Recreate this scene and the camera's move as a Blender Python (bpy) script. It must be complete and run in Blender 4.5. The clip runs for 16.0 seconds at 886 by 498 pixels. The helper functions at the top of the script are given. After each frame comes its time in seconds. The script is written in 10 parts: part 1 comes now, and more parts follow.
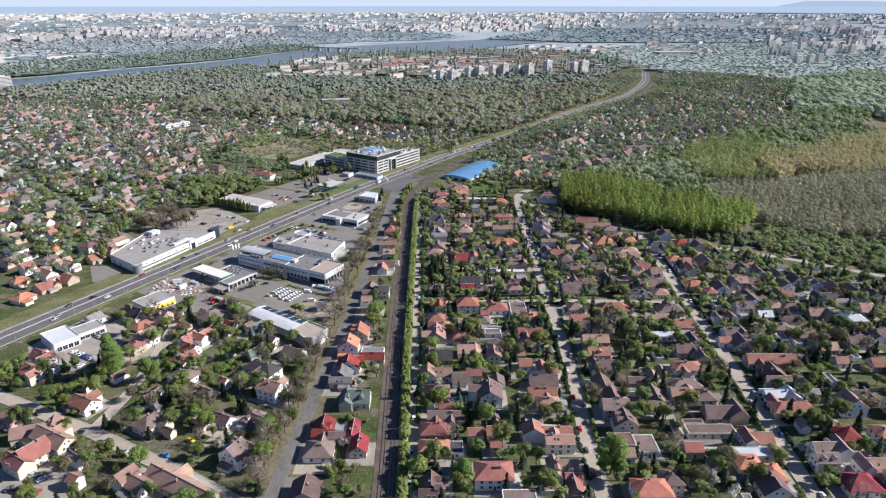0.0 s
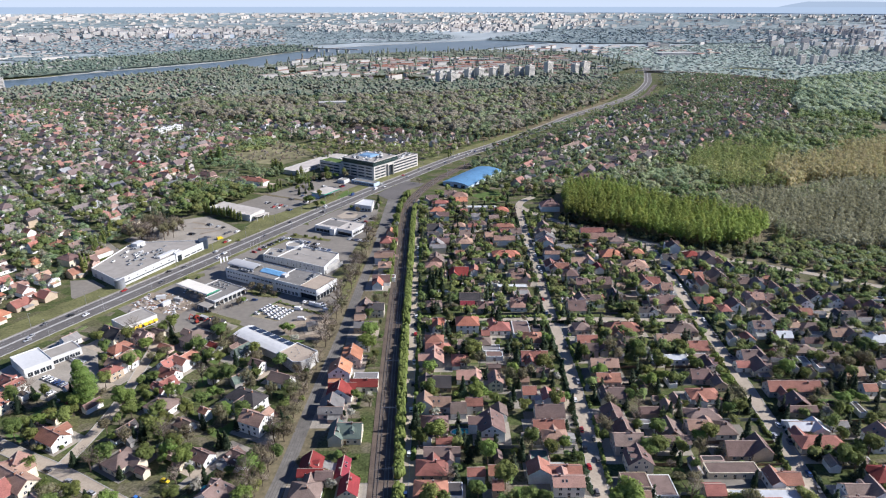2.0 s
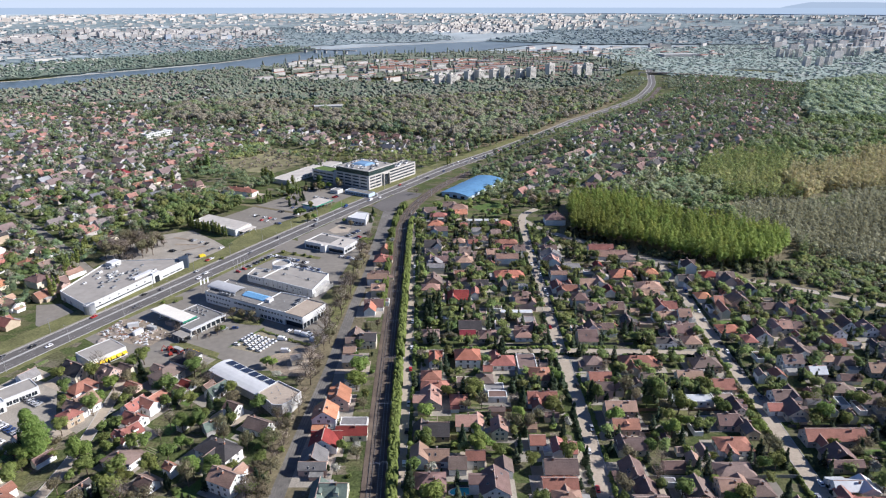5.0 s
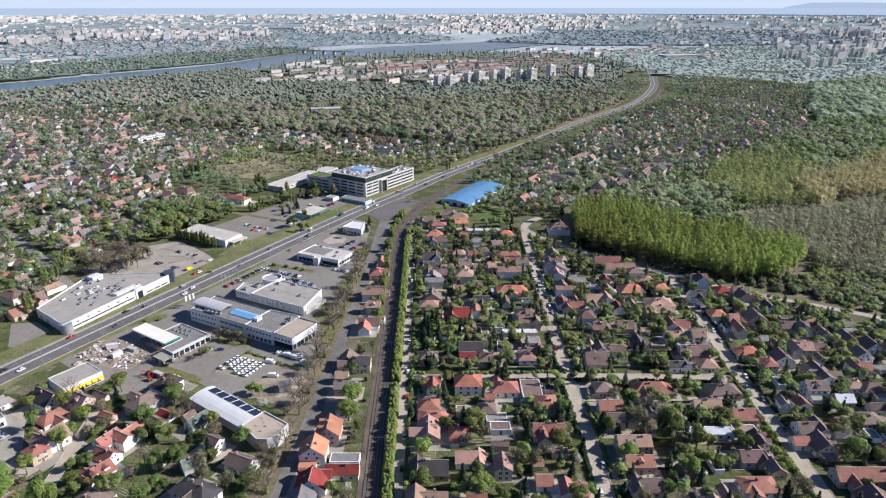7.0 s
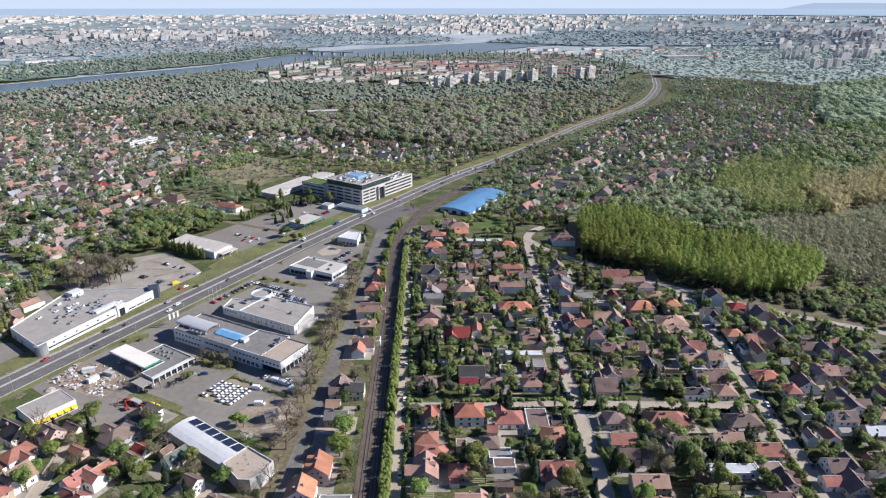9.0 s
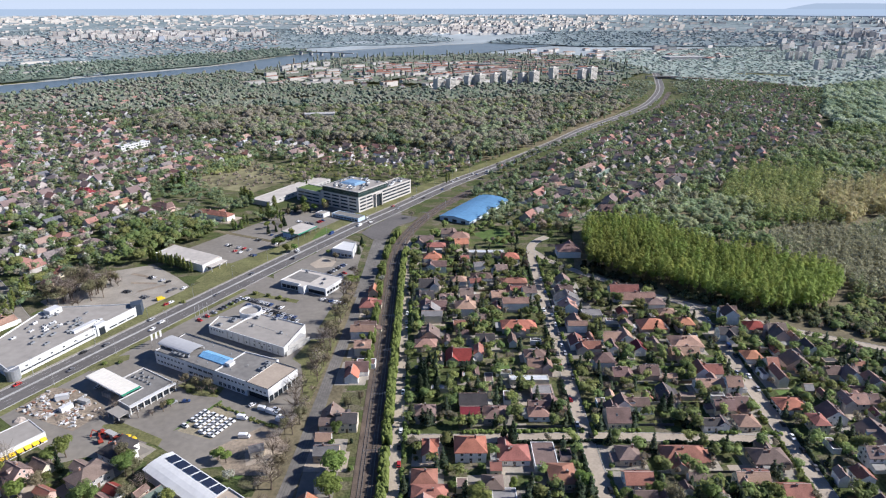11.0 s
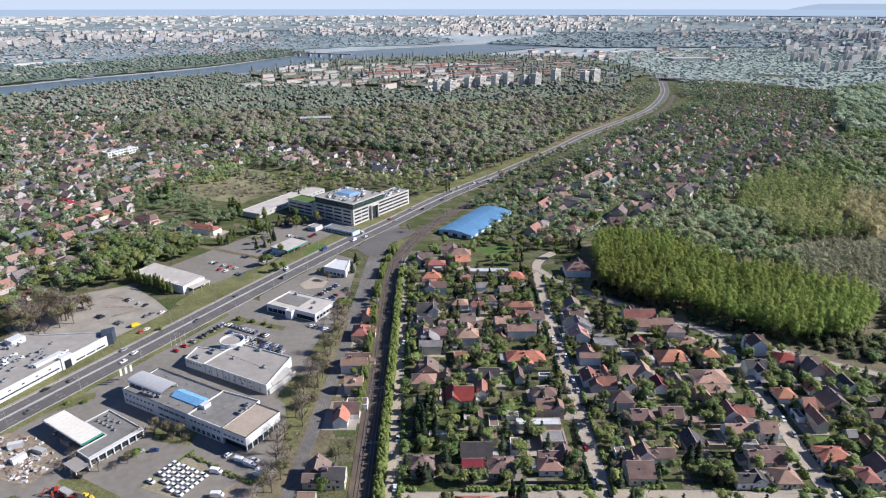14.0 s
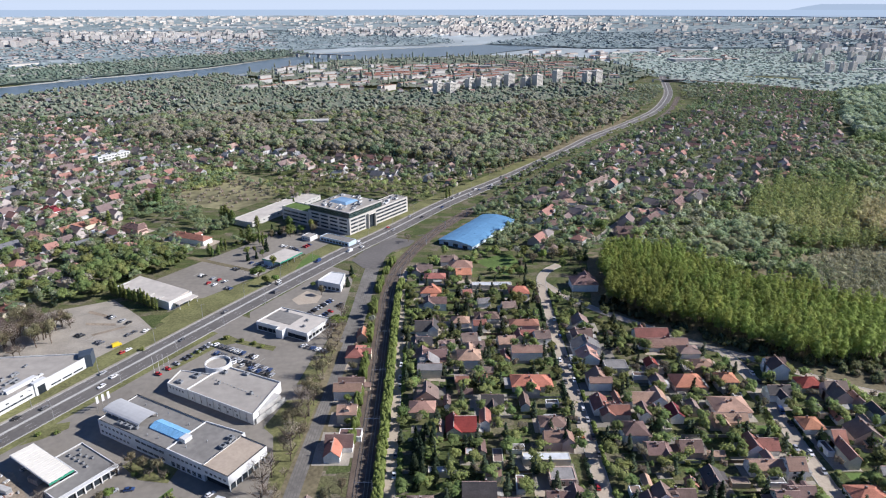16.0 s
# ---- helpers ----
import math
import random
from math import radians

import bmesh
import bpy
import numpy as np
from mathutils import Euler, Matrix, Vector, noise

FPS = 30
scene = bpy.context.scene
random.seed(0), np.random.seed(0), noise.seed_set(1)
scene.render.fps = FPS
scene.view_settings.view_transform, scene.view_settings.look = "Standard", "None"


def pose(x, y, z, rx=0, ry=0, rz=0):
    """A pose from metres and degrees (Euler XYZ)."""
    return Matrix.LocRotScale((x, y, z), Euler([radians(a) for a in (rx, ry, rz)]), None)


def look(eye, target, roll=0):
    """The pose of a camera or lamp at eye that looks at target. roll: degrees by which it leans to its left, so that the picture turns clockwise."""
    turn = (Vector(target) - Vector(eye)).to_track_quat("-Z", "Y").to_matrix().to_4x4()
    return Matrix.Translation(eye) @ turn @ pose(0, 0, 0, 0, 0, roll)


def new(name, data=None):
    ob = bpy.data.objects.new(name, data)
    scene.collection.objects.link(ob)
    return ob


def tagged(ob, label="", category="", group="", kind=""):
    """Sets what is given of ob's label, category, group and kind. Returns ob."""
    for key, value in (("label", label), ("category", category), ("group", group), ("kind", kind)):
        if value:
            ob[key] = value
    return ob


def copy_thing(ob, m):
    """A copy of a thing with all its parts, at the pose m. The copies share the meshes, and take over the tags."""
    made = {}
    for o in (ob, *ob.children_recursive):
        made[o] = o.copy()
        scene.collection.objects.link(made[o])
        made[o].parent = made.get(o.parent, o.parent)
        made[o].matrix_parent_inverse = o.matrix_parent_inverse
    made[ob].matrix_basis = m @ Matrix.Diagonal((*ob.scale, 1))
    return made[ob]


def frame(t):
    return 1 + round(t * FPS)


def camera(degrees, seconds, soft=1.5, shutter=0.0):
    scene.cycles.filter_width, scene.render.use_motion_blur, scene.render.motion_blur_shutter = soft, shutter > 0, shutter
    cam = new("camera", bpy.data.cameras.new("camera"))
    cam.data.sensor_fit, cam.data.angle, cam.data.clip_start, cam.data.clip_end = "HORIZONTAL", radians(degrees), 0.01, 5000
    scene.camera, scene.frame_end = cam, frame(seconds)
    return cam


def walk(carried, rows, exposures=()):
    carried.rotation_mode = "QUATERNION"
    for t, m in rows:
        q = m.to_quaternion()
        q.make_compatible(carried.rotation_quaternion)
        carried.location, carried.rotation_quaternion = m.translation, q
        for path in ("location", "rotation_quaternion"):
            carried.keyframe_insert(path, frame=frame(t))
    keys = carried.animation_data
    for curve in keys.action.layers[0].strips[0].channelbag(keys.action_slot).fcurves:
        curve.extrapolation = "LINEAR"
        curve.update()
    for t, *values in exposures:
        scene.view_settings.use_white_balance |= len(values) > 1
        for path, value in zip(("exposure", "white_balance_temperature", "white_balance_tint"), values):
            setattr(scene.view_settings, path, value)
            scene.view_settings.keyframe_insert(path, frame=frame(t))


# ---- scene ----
cam = camera(70, 16.0, 1.15)
PATH = [
    (0, pose(0.370, -0.035, 183.070, 68.837, 0, -0.225)),
    (2, pose(1.387, 25.325, 183.219, 68.874, 0, -0.245)),
    (4, pose(2.275, 50.567, 183.368, 68.908, 0, -0.263)),
    (6, pose(3.033, 75.669, 183.517, 68.940, 0, -0.277)),
    (8, pose(3.661, 100.615, 183.666, 68.970, 0, -0.289)),
    (10, pose(4.159, 125.386, 183.815, 68.998, 0, -0.298)),
    (12, pose(4.528, 149.963, 183.964, 69.023, 0, -0.304)),
    (14, pose(4.768, 174.328, 184.113, 69.046, 0, -0.307)),
    (16, pose(4.878, 198.462, 184.262, 69.067, 0, -0.307)),
]
walk(cam, PATH, [(0, 0.63, 5930, 13), (16, 0.58, 5930, 13)])

# ---- sky and sun ----
SUN_AZ = radians(88)      # clockwise from +Y
SUN_EL = radians(33)
world = bpy.data.worlds.new("world")
scene.world = world
world.use_nodes = True
wn = world.node_tree.nodes
sky = wn.new("ShaderNodeTexSky")
sky.sky_type = "NISHITA"
sky.sun_disc = False
sky.sun_elevation = SUN_EL
sky.sun_rotation = SUN_AZ
sky.dust_density = 0.0
sky.air_density = 1.0
sky.ozone_density = 3.0
sky.altitude = 200
wn["Background"].inputs["Strength"].default_value = 0.051
haze = wn.new("ShaderNodeMix")
haze.data_type, haze.blend_type = "RGBA", "MULTIPLY"
haze.inputs[0].default_value = 1.0
haze.inputs[7].default_value = (0.86, 0.96, 1.22, 1)
world.node_tree.links.new(sky.outputs[0], haze.inputs[6])
world.node_tree.links.new(haze.outputs[2], wn["Background"].inputs["Color"])
sun_data = bpy.data.lights.new("sun", "SUN")
sun_data.energy = 5.0
sun_data.angle = radians(0.6)
sun_data.color = (1.0, 0.93, 0.83)
sun = new("sun", sun_data)
sun.matrix_world = look((math.sin(SUN_AZ) * 100, math.cos(SUN_AZ) * 100, math.tan(SUN_EL) * 100), (0, 0, 0))

# ---- materials ----
def mat(name, rgb, rough=0.85, metal=0.0, var=0.15, grain=1.0, stain=0.08, bump=0.3, hue=0.0, spread=0.0, spec=0.3):
    """Plain surface with two scales of variation; spread: change from object to object."""
    m = bpy.data.materials.new(name)
    m.use_nodes = True
    n, l = m.node_tree.nodes, m.node_tree.links
    b = n["Principled BSDF"]
    b.inputs["Roughness"].default_value = rough
    b.inputs["Metallic"].default_value = metal
    b.inputs["Specular IOR Level"].default_value = spec
    geo = n.new("ShaderNodeNewGeometry")
    fine = n.new("ShaderNodeTexNoise")
    fine.inputs["Scale"].default_value = grain
    fine.inputs["Detail"].default_value = 6
    wide = n.new("ShaderNodeTexNoise")
    wide.inputs["Scale"].default_value = stain
    wide.inputs["Detail"].default_value = 4
    l.new(geo.outputs["Position"], fine.inputs["Vector"])
    l.new(geo.outputs["Position"], wide.inputs["Vector"])
    add = n.new("ShaderNodeMath")
    add.operation = "ADD"
    l.new(fine.outputs["Fac"], add.inputs[0])
    l.new(wide.outputs["Fac"], add.inputs[1])
    span = n.new("ShaderNodeMapRange")
    span.inputs["From Min"].default_value = 0.6
    span.inputs["From Max"].default_value = 1.4
    span.inputs["To Min"].default_value = 1 - var * 1.6
    span.inputs["To Max"].default_value = 1 + var * 1.6
    l.new(add.outputs[0], span.inputs["Value"])
    hsv = n.new("ShaderNodeHueSaturation")
    hsv.inputs["Color"].default_value = (*rgb, 1)
    last = span.outputs[0]
    if spread or hue:
        info = n.new("ShaderNodeObjectInfo")
        r1 = n.new("ShaderNodeMapRange")
        r1.inputs["To Min"].default_value = 1 - spread
        r1.inputs["To Max"].default_value = 1 + spread
        l.new(info.outputs["Random"], r1.inputs["Value"])
        mul = n.new("ShaderNodeMath")
        mul.operation = "MULTIPLY"
        l.new(last, mul.inputs[0])
        l.new(r1.outputs[0], mul.inputs[1])
        last = mul.outputs[0]
        wob = n.new("ShaderNodeMath")
        wob.operation = "MULTIPLY_ADD"
        wob.inputs[1].default_value = 7.31
        wob.inputs[2].default_value = 0
        frac = n.new("ShaderNodeMath")
        frac.operation = "FRACT"
        l.new(info.outputs["Random"], wob.inputs[0])
        l.new(wob.outputs[0], frac.inputs[0])
        r2 = n.new("ShaderNodeMapRange")
        r2.inputs["To Min"].default_value = 0.5 - hue
        r2.inputs["To Max"].default_value = 0.5 + hue
        l.new(frac.outputs[0], r2.inputs["Value"])
        l.new(r2.outputs[0], hsv.inputs["Hue"])
    l.new(last, hsv.inputs["Value"])
    l.new(hsv.outputs[0], b.inputs["Base Color"])
    if bump:
        bp = n.new("ShaderNodeBump")
        bp.inputs["Strength"].default_value = bump
        bp.inputs["Distance"].default_value = 0.05
        l.new(fine.outputs["Fac"], bp.inputs["Height"])
        l.new(bp.outputs[0], b.inputs["Normal"])
    return m


def soft_canopy(n, l, source, lift, *shaders):
    """Leaves of a canopy turn to the light: normals drawn towards the sky."""
    add = n.new("ShaderNodeVectorMath")
    add.inputs[1].default_value = (lift * 0.25, 0, lift)
    l.new(source, add.inputs[0])
    unit = n.new("ShaderNodeVectorMath")
    unit.operation = "NORMALIZE"
    l.new(add.outputs[0], unit.inputs[0])
    for k in shaders:
        l.new(unit.outputs[0], k.inputs["Normal"])


def porous(n, l, shader, gaps):
    """Thin spring crowns let part of the light through."""
    if gaps:
        clear = n.new("ShaderNodeBsdfTransparent")
        mix = n.new("ShaderNodeMixShader")
        mix.inputs[0].default_value = gaps
        l.new(shader, mix.inputs[1])
        l.new(clear.outputs[0], mix.inputs[2])
        shader = mix.outputs[0]
    l.new(shader, n["Material Output"].inputs["Surface"])


def leaf_mat(name, dark, light, joined=False, spread=0.25, hue=0.02, grain=1.6, holes=0.0, gaps=0.0):
    """Leaves: each clump and each tree a little different."""
    m = bpy.data.materials.new(name)
    m.use_nodes = True
    n, l = m.node_tree.nodes, m.node_tree.links
    b = n["Principled BSDF"]
    b.inputs["Roughness"].default_value = 0.75
    b.inputs["Specular IOR Level"].default_value = 0.2
    geo = n.new("ShaderNodeNewGeometry")
    mix = n.new("ShaderNodeMix")
    mix.data_type = "RGBA"
    mix.inputs[6].default_value = (*dark, 1)
    mix.inputs[7].default_value = (*light, 1)
    fine = n.new("ShaderNodeTexNoise")
    fine.inputs["Scale"].default_value = grain
    fine.inputs["Detail"].default_value = 5
    fine.inputs["Roughness"].default_value = 0.65
    l.new(geo.outputs["Position"], fine.inputs["Vector"])
    both = n.new("ShaderNodeMath")
    both.operation = "MULTIPLY_ADD"
    both.inputs[1].default_value = 0.14 if joined else 0.3
    l.new(geo.outputs["Random Per Island"], both.inputs[0])
    wide = n.new("ShaderNodeMapRange")
    wide.inputs["From Min"].default_value = 0.33
    wide.inputs["From Max"].default_value = 0.67
    wide.inputs["To Min"].default_value = 0.15 if joined else 0.0
    wide.inputs["To Max"].default_value = 0.75 if joined else 0.7
    l.new(fine.outputs["Fac"], wide.inputs["Value"])
    l.new(wide.outputs[0], both.inputs[2])
    l.new(both.outputs[0], mix.inputs[0])
    bp = n.new("ShaderNodeBump")
    bp.inputs["Strength"].default_value = 0.3 if joined else 0.45
    bp.inputs["Distance"].default_value = 0.5 / grain
    l.new(fine.outputs["Fac"], bp.inputs["Height"])
    l.new(bp.outputs[0], b.inputs["Normal"])
    hsv = n.new("ShaderNodeHueSaturation")
    l.new(mix.outputs[2], hsv.inputs["Color"])
    if joined:
        src = n.new("ShaderNodeAttribute")
        src.attribute_name = "tint"
        val = src.outputs["Fac"]
    else:
        val = n.new("ShaderNodeObjectInfo").outputs["Random"]
    r1 = n.new("ShaderNodeMapRange")
    r1.inputs["To Min"].default_value = 1 - spread
    r1.inputs["To Max"].default_value = 1 + spread
    l.new(val, r1.inputs["Value"])
    l.new(r1.outputs[0], hsv.inputs["Value"])
    wob = n.new("ShaderNodeMath")
    wob.operation = "MULTIPLY"
    wob.inputs[1].default_value = 5.7
    frac = n.new("ShaderNodeMath")
    frac.operation = "FRACT"
    l.new(val, wob.inputs[0])
    l.new(wob.outputs[0], frac.inputs[0])
    r2 = n.new("ShaderNodeMapRange")
    r2.inputs["To Min"].default_value = 0.5 - hue
    r2.inputs["To Max"].default_value = 0.5 + hue
    l.new(frac.outputs[0], r2.inputs["Value"])
    l.new(r2.outputs[0], hsv.inputs["Hue"])
    l.new(hsv.outputs[0], b.inputs["Base Color"])
    tl = n.new("ShaderNodeBsdfTranslucent")
    l.new(hsv.outputs[0], tl.inputs["Color"])
    if joined:
        soft_canopy(n, l, bp.outputs[0], 0.5, b)
    mx = n.new("ShaderNodeMixShader")
    mx.inputs[0].default_value = 0.38 if joined else 0.35
    l.new(b.outputs[0], mx.inputs[1])
    l.new(tl.outputs[0], mx.inputs[2])
    porous(n, l, mx.outputs[0], gaps)
    if holes:
        lace = n.new("ShaderNodeTexNoise")
        lace.inputs["Scale"].default_value = 1.9
        lace.inputs["Detail"].default_value = 3
        l.new(geo.outputs["Position"], lace.inputs["Vector"])
        edge = n.new("ShaderNodeMath")
        edge.operation = "LESS_THAN"
        edge.inputs[1].default_value = 0.5 - (0.5 - holes) * 0.3
        l.new(lace.outputs["Fac"], edge.inputs[0])
        sky_gap = n.new("ShaderNodeBsdfTransparent")
        cut = n.new("ShaderNodeMixShader")
        l.new(edge.outputs[0], cut.inputs[0])
        l.new(mx.outputs[0], cut.inputs[1])
        l.new(sky_gap.outputs[0], cut.inputs[2])
        l.new(cut.outputs[0], n["Material Output"].inputs["Surface"])
    return m


def grove_mat(name, colours, grain=0.3, glow_through=0.35, lift=0.8, gaps=0.35):
    """Woods of several kinds: each tree takes one of the colours by its tint, fine noise breaks it up."""
    m = bpy.data.materials.new(name)
    m.use_nodes = True
    n, l = m.node_tree.nodes, m.node_tree.links
    b = n["Principled BSDF"]
    b.inputs["Roughness"].default_value = 0.8
    b.inputs["Specular IOR Level"].default_value = 0.15
    tint = n.new("ShaderNodeAttribute")
    tint.attribute_name = "tint"
    ramp = n.new("ShaderNodeValToRGB")
    e = ramp.color_ramp.elements
    e[0].position, e[0].color = colours[0][0], (*colours[0][1], 1)
    e[1].position, e[1].color = colours[-1][0], (*colours[-1][1], 1)
    for at, rgb in colours[1:-1]:
        e.new(at).color = (*rgb, 1)
    l.new(tint.outputs["Fac"], ramp.inputs[0])
    geo = n.new("ShaderNodeNewGeometry")
    fine = n.new("ShaderNodeTexNoise")
    fine.inputs["Scale"].default_value = grain
    fine.inputs["Detail"].default_value = 6
    fine.inputs["Roughness"].default_value = 0.7
    l.new(geo.outputs["Position"], fine.inputs["Vector"])
    span = n.new("ShaderNodeMapRange")
    span.inputs["From Min"].default_value = 0.32
    span.inputs["From Max"].default_value = 0.68
    span.inputs["To Min"].default_value = 0.6
    span.inputs["To Max"].default_value = 1.3
    l.new(fine.outputs["Fac"], span.inputs["Value"])
    each = n.new("ShaderNodeMath")
    each.operation = "MULTIPLY_ADD"
    each.inputs[1].default_value = 0.14
    l.new(geo.outputs["Random Per Island"], each.inputs[0])
    l.new(span.outputs[0], each.inputs[2])
    hsv = n.new("ShaderNodeHueSaturation")
    l.new(ramp.outputs[0], hsv.inputs["Color"])
    l.new(each.outputs[0], hsv.inputs["Value"])
    l.new(hsv.outputs[0], b.inputs["Base Color"])
    tl = n.new("ShaderNodeBsdfTranslucent")
    l.new(hsv.outputs[0], tl.inputs["Color"])
    mx = n.new("ShaderNodeMixShader")
    soft_canopy(n, l, geo.outputs["Normal"], lift, b)
    mx.inputs[0].default_value = glow_through
    l.new(b.outputs[0], mx.inputs[1])
    l.new(tl.outputs[0], mx.inputs[2])
    porous(n, l, mx.outputs[0], gaps)
    if gaps:
        lace = n.new("ShaderNodeTexNoise")
        lace.inputs["Scale"].default_value = 0.6
        lace.inputs["Detail"].default_value = 4
        l.new(geo.outputs["Position"], lace.inputs["Vector"])
        open_ = n.new("ShaderNodeMapRange")
        open_.inputs["From Min"].default_value = 0.42
        open_.inputs["From Max"].default_value = 0.56
        open_.inputs["To Min"].default_value = min(0.9, gaps * 2.3)
        open_.inputs["To Max"].default_value = gaps * 0.25
        l.new(lace.outputs["Fac"], open_.inputs["Value"])
        for k in n:
            if k.bl_idname == "ShaderNodeMixShader" and k.inputs[2].links[0].from_node.bl_idname == "ShaderNodeBsdfTransparent":
                l.new(open_.outputs[0], k.inputs[0])
    return m


def roof_mat(name, rgb, pitch=0.35):
    """Tiled roof: rows of tiles as relief and slight change of tone, moss and lichen at a wider scale."""
    m = mat(name, rgb, 0.8, 0, 0.22, 2.2, 0.25, 0.0, 0.012, 0.22)
    n, l = m.node_tree.nodes, m.node_tree.links
    geo = n["Geometry"] if "Geometry" in n else [k for k in n if k.bl_idname == "ShaderNodeNewGeometry"][0]
    wave = n.new("ShaderNodeTexWave")
    wave.bands_direction = "Z"
    wave.inputs["Scale"].default_value = 1.0 / pitch
    wave.inputs["Distortion"].default_value = 0.6
    l.new(geo.outputs["Position"], wave.inputs["Vector"])
    bp = n.new("ShaderNodeBump")
    bp.inputs["Strength"].default_value = 0.5
    bp.inputs["Distance"].default_value = 0.06
    l.new(wave.outputs["Fac"], bp.inputs["Height"])
    l.new(bp.outputs[0], n["Principled BSDF"].inputs["Normal"])
    return m


def ground_mat():
    """Gardens, lawns, bare soil and dry grass in plots and patches."""
    m = bpy.data.materials.new("garden_ground")
    m.use_nodes = True
    n, l = m.node_tree.nodes, m.node_tree.links
    b = n["Principled BSDF"]
    b.inputs["Roughness"].default_value = 0.95
    b.inputs["Specular IOR Level"].default_value = 0.1
    geo = n.new("ShaderNodeNewGeometry")
    sc = n.new("ShaderNodeMapping")
    sc.inputs["Scale"].default_value = (1 / 13, 1 / 6.5, 1)
    l.new(geo.outputs["Position"], sc.inputs["Vector"])
    vor = n.new("ShaderNodeTexVoronoi")
    vor.distance = "CHEBYCHEV"
    vor.inputs["Scale"].default_value = 1
    vor.inputs["Randomness"].default_value = 0.75
    l.new(sc.outputs[0], vor.inputs["Vector"])
    sep = n.new("ShaderNodeSeparateColor")
    l.new(vor.outputs["Color"], sep.inputs[0])
    wide = n.new("ShaderNodeTexNoise")
    wide.inputs["Scale"].default_value = 0.12
    wide.inputs["Detail"].default_value = 5
    l.new(geo.outputs["Position"], wide.inputs["Vector"])
    add = n.new("ShaderNodeMath")
    add.operation = "MULTIPLY_ADD"
    add.inputs[1].default_value = 0.55
    l.new(sep.outputs[0], add.inputs[0])
    half = n.new("ShaderNodeMath")
    half.operation = "MULTIPLY"
    half.inputs[1].default_value = 0.5
    l.new(wide.outputs["Fac"], half.inputs[0])
    l.new(half.outputs[0], add.inputs[2])
    ramp = n.new("ShaderNodeValToRGB")
    e = ramp.color_ramp.elements
    e[0].position, e[0].color = 0.2, (0.05, 0.064, 0.024, 1)
    e[1].position, e[1].color = 0.85, (0.2, 0.17, 0.13, 1)
    for p, c in ((0.36, (0.092, 0.112, 0.042, 1)), (0.48, (0.07, 0.088, 0.034, 1)), (0.58, (0.125, 0.124, 0.06, 1)), (0.7, (0.11, 0.108, 0.058, 1))):
        k = e.new(p)
        k.color = c
    l.new(add.outputs[0], ramp.inputs[0])
    fine = n.new("ShaderNodeTexNoise")
    fine.inputs["Scale"].default_value = 0.9
    fine.inputs["Detail"].default_value = 8
    l.new(geo.outputs["Position"], fine.inputs["Vector"])
    r = n.new("ShaderNodeMapRange")
    r.inputs["From Min"].default_value = 0.3
    r.inputs["From Max"].default_value = 0.7
    r.inputs["To Min"].default_value = 0.55
    r.inputs["To Max"].default_value = 1.4
    l.new(fine.outputs["Fac"], r.inputs["Value"])
    hsv = n.new("ShaderNodeHueSaturation")
    l.new(ramp.outputs[0], hsv.inputs["Color"])
    l.new(r.outputs[0], hsv.inputs["Value"])
    l.new(hsv.outputs[0], b.inputs["Base Color"])
    bp = n.new("ShaderNodeBump")
    bp.inputs["Strength"].default_value = 0.6
    bp.inputs["Distance"].default_value = 0.3
    l.new(fine.outputs["Fac"], bp.inputs["Height"])
    l.new(bp.outputs[0], b.inputs["Normal"])
    return m


GROUND = ground_mat()
ASPHALT = mat("asphalt", (0.137, 0.127, 0.119), 0.9, 0, 0.14, 0.5, 0.04, 0.06)
ASPHALT_OLD = mat("patched_asphalt", (0.168, 0.157, 0.141), 0.9, 0, 0.28, 0.35, 0.06)
ASPHALT_PALE = mat("worn_asphalt", (0.218, 0.198, 0.169), 0.9, 0, 0.14, 0.3, 0.035, 0.05)
CONCRETE_ROAD = mat("concrete_road", (0.39, 0.33, 0.26), 0.9, 0, 0.14, 0.9, 0.12)
PAVING = mat("paving", (0.31, 0.28, 0.235), 0.9, 0, 0.2, 1.2, 0.1)
KERB = mat("kerb_stone", (0.4, 0.39, 0.37), 0.9)
LINE = mat("road_paint", (0.4, 0.4, 0.385), 0.7, 0, 0.15, 2)
GRASS = mat("verge_grass", (0.15, 0.15, 0.062), 0.95, 0, 0.4, 0.7, 0.06, 0.6)
LAWN = mat("lawn", (0.1, 0.155, 0.04), 0.95, 0, 0.3, 0.7, 0.05, 0.6)
DRY = mat("dry_ground", (0.165, 0.14, 0.085), 0.95, 0, 0.35, 0.5, 0.04, 0.6)
SOIL = mat("bare_soil", (0.27, 0.22, 0.165), 0.95, 0, 0.35, 0.6, 0.06, 0.6)
BAY = mat("sandy_bay", (0.29, 0.25, 0.17), 0.95, 0, 0.3, 0.7, 0.06, 0.2)
FALLOW = mat("fallow_grass", (0.2, 0.185, 0.1), 0.95, 0, 0.4, 0.08, 0.02, 0.5)
BALLAST = mat("ballast", (0.12, 0.092, 0.072), 0.95, 0, 0.35, 2.5, 0.15, 0.8)
SLEEPER = mat("sleeper", (0.16, 0.145, 0.13), 0.9)
STEEL = mat("rail_steel", (0.3, 0.28, 0.26), 0.35, 0.8, 0.2)
GALV = mat("galvanised_steel", (0.42, 0.42, 0.42), 0.45, 0.6, 0.15)
RIVER = mat("river_water", (0.1, 0.135, 0.145), 0.3, 0, 0.1, 0.05, 0.004, 0.1, spec=0.5)
WHITE = mat("white_cladding", (0.62, 0.62, 0.61), 0.6, 0, 0.06, 0.6, 0.1, 0.05)
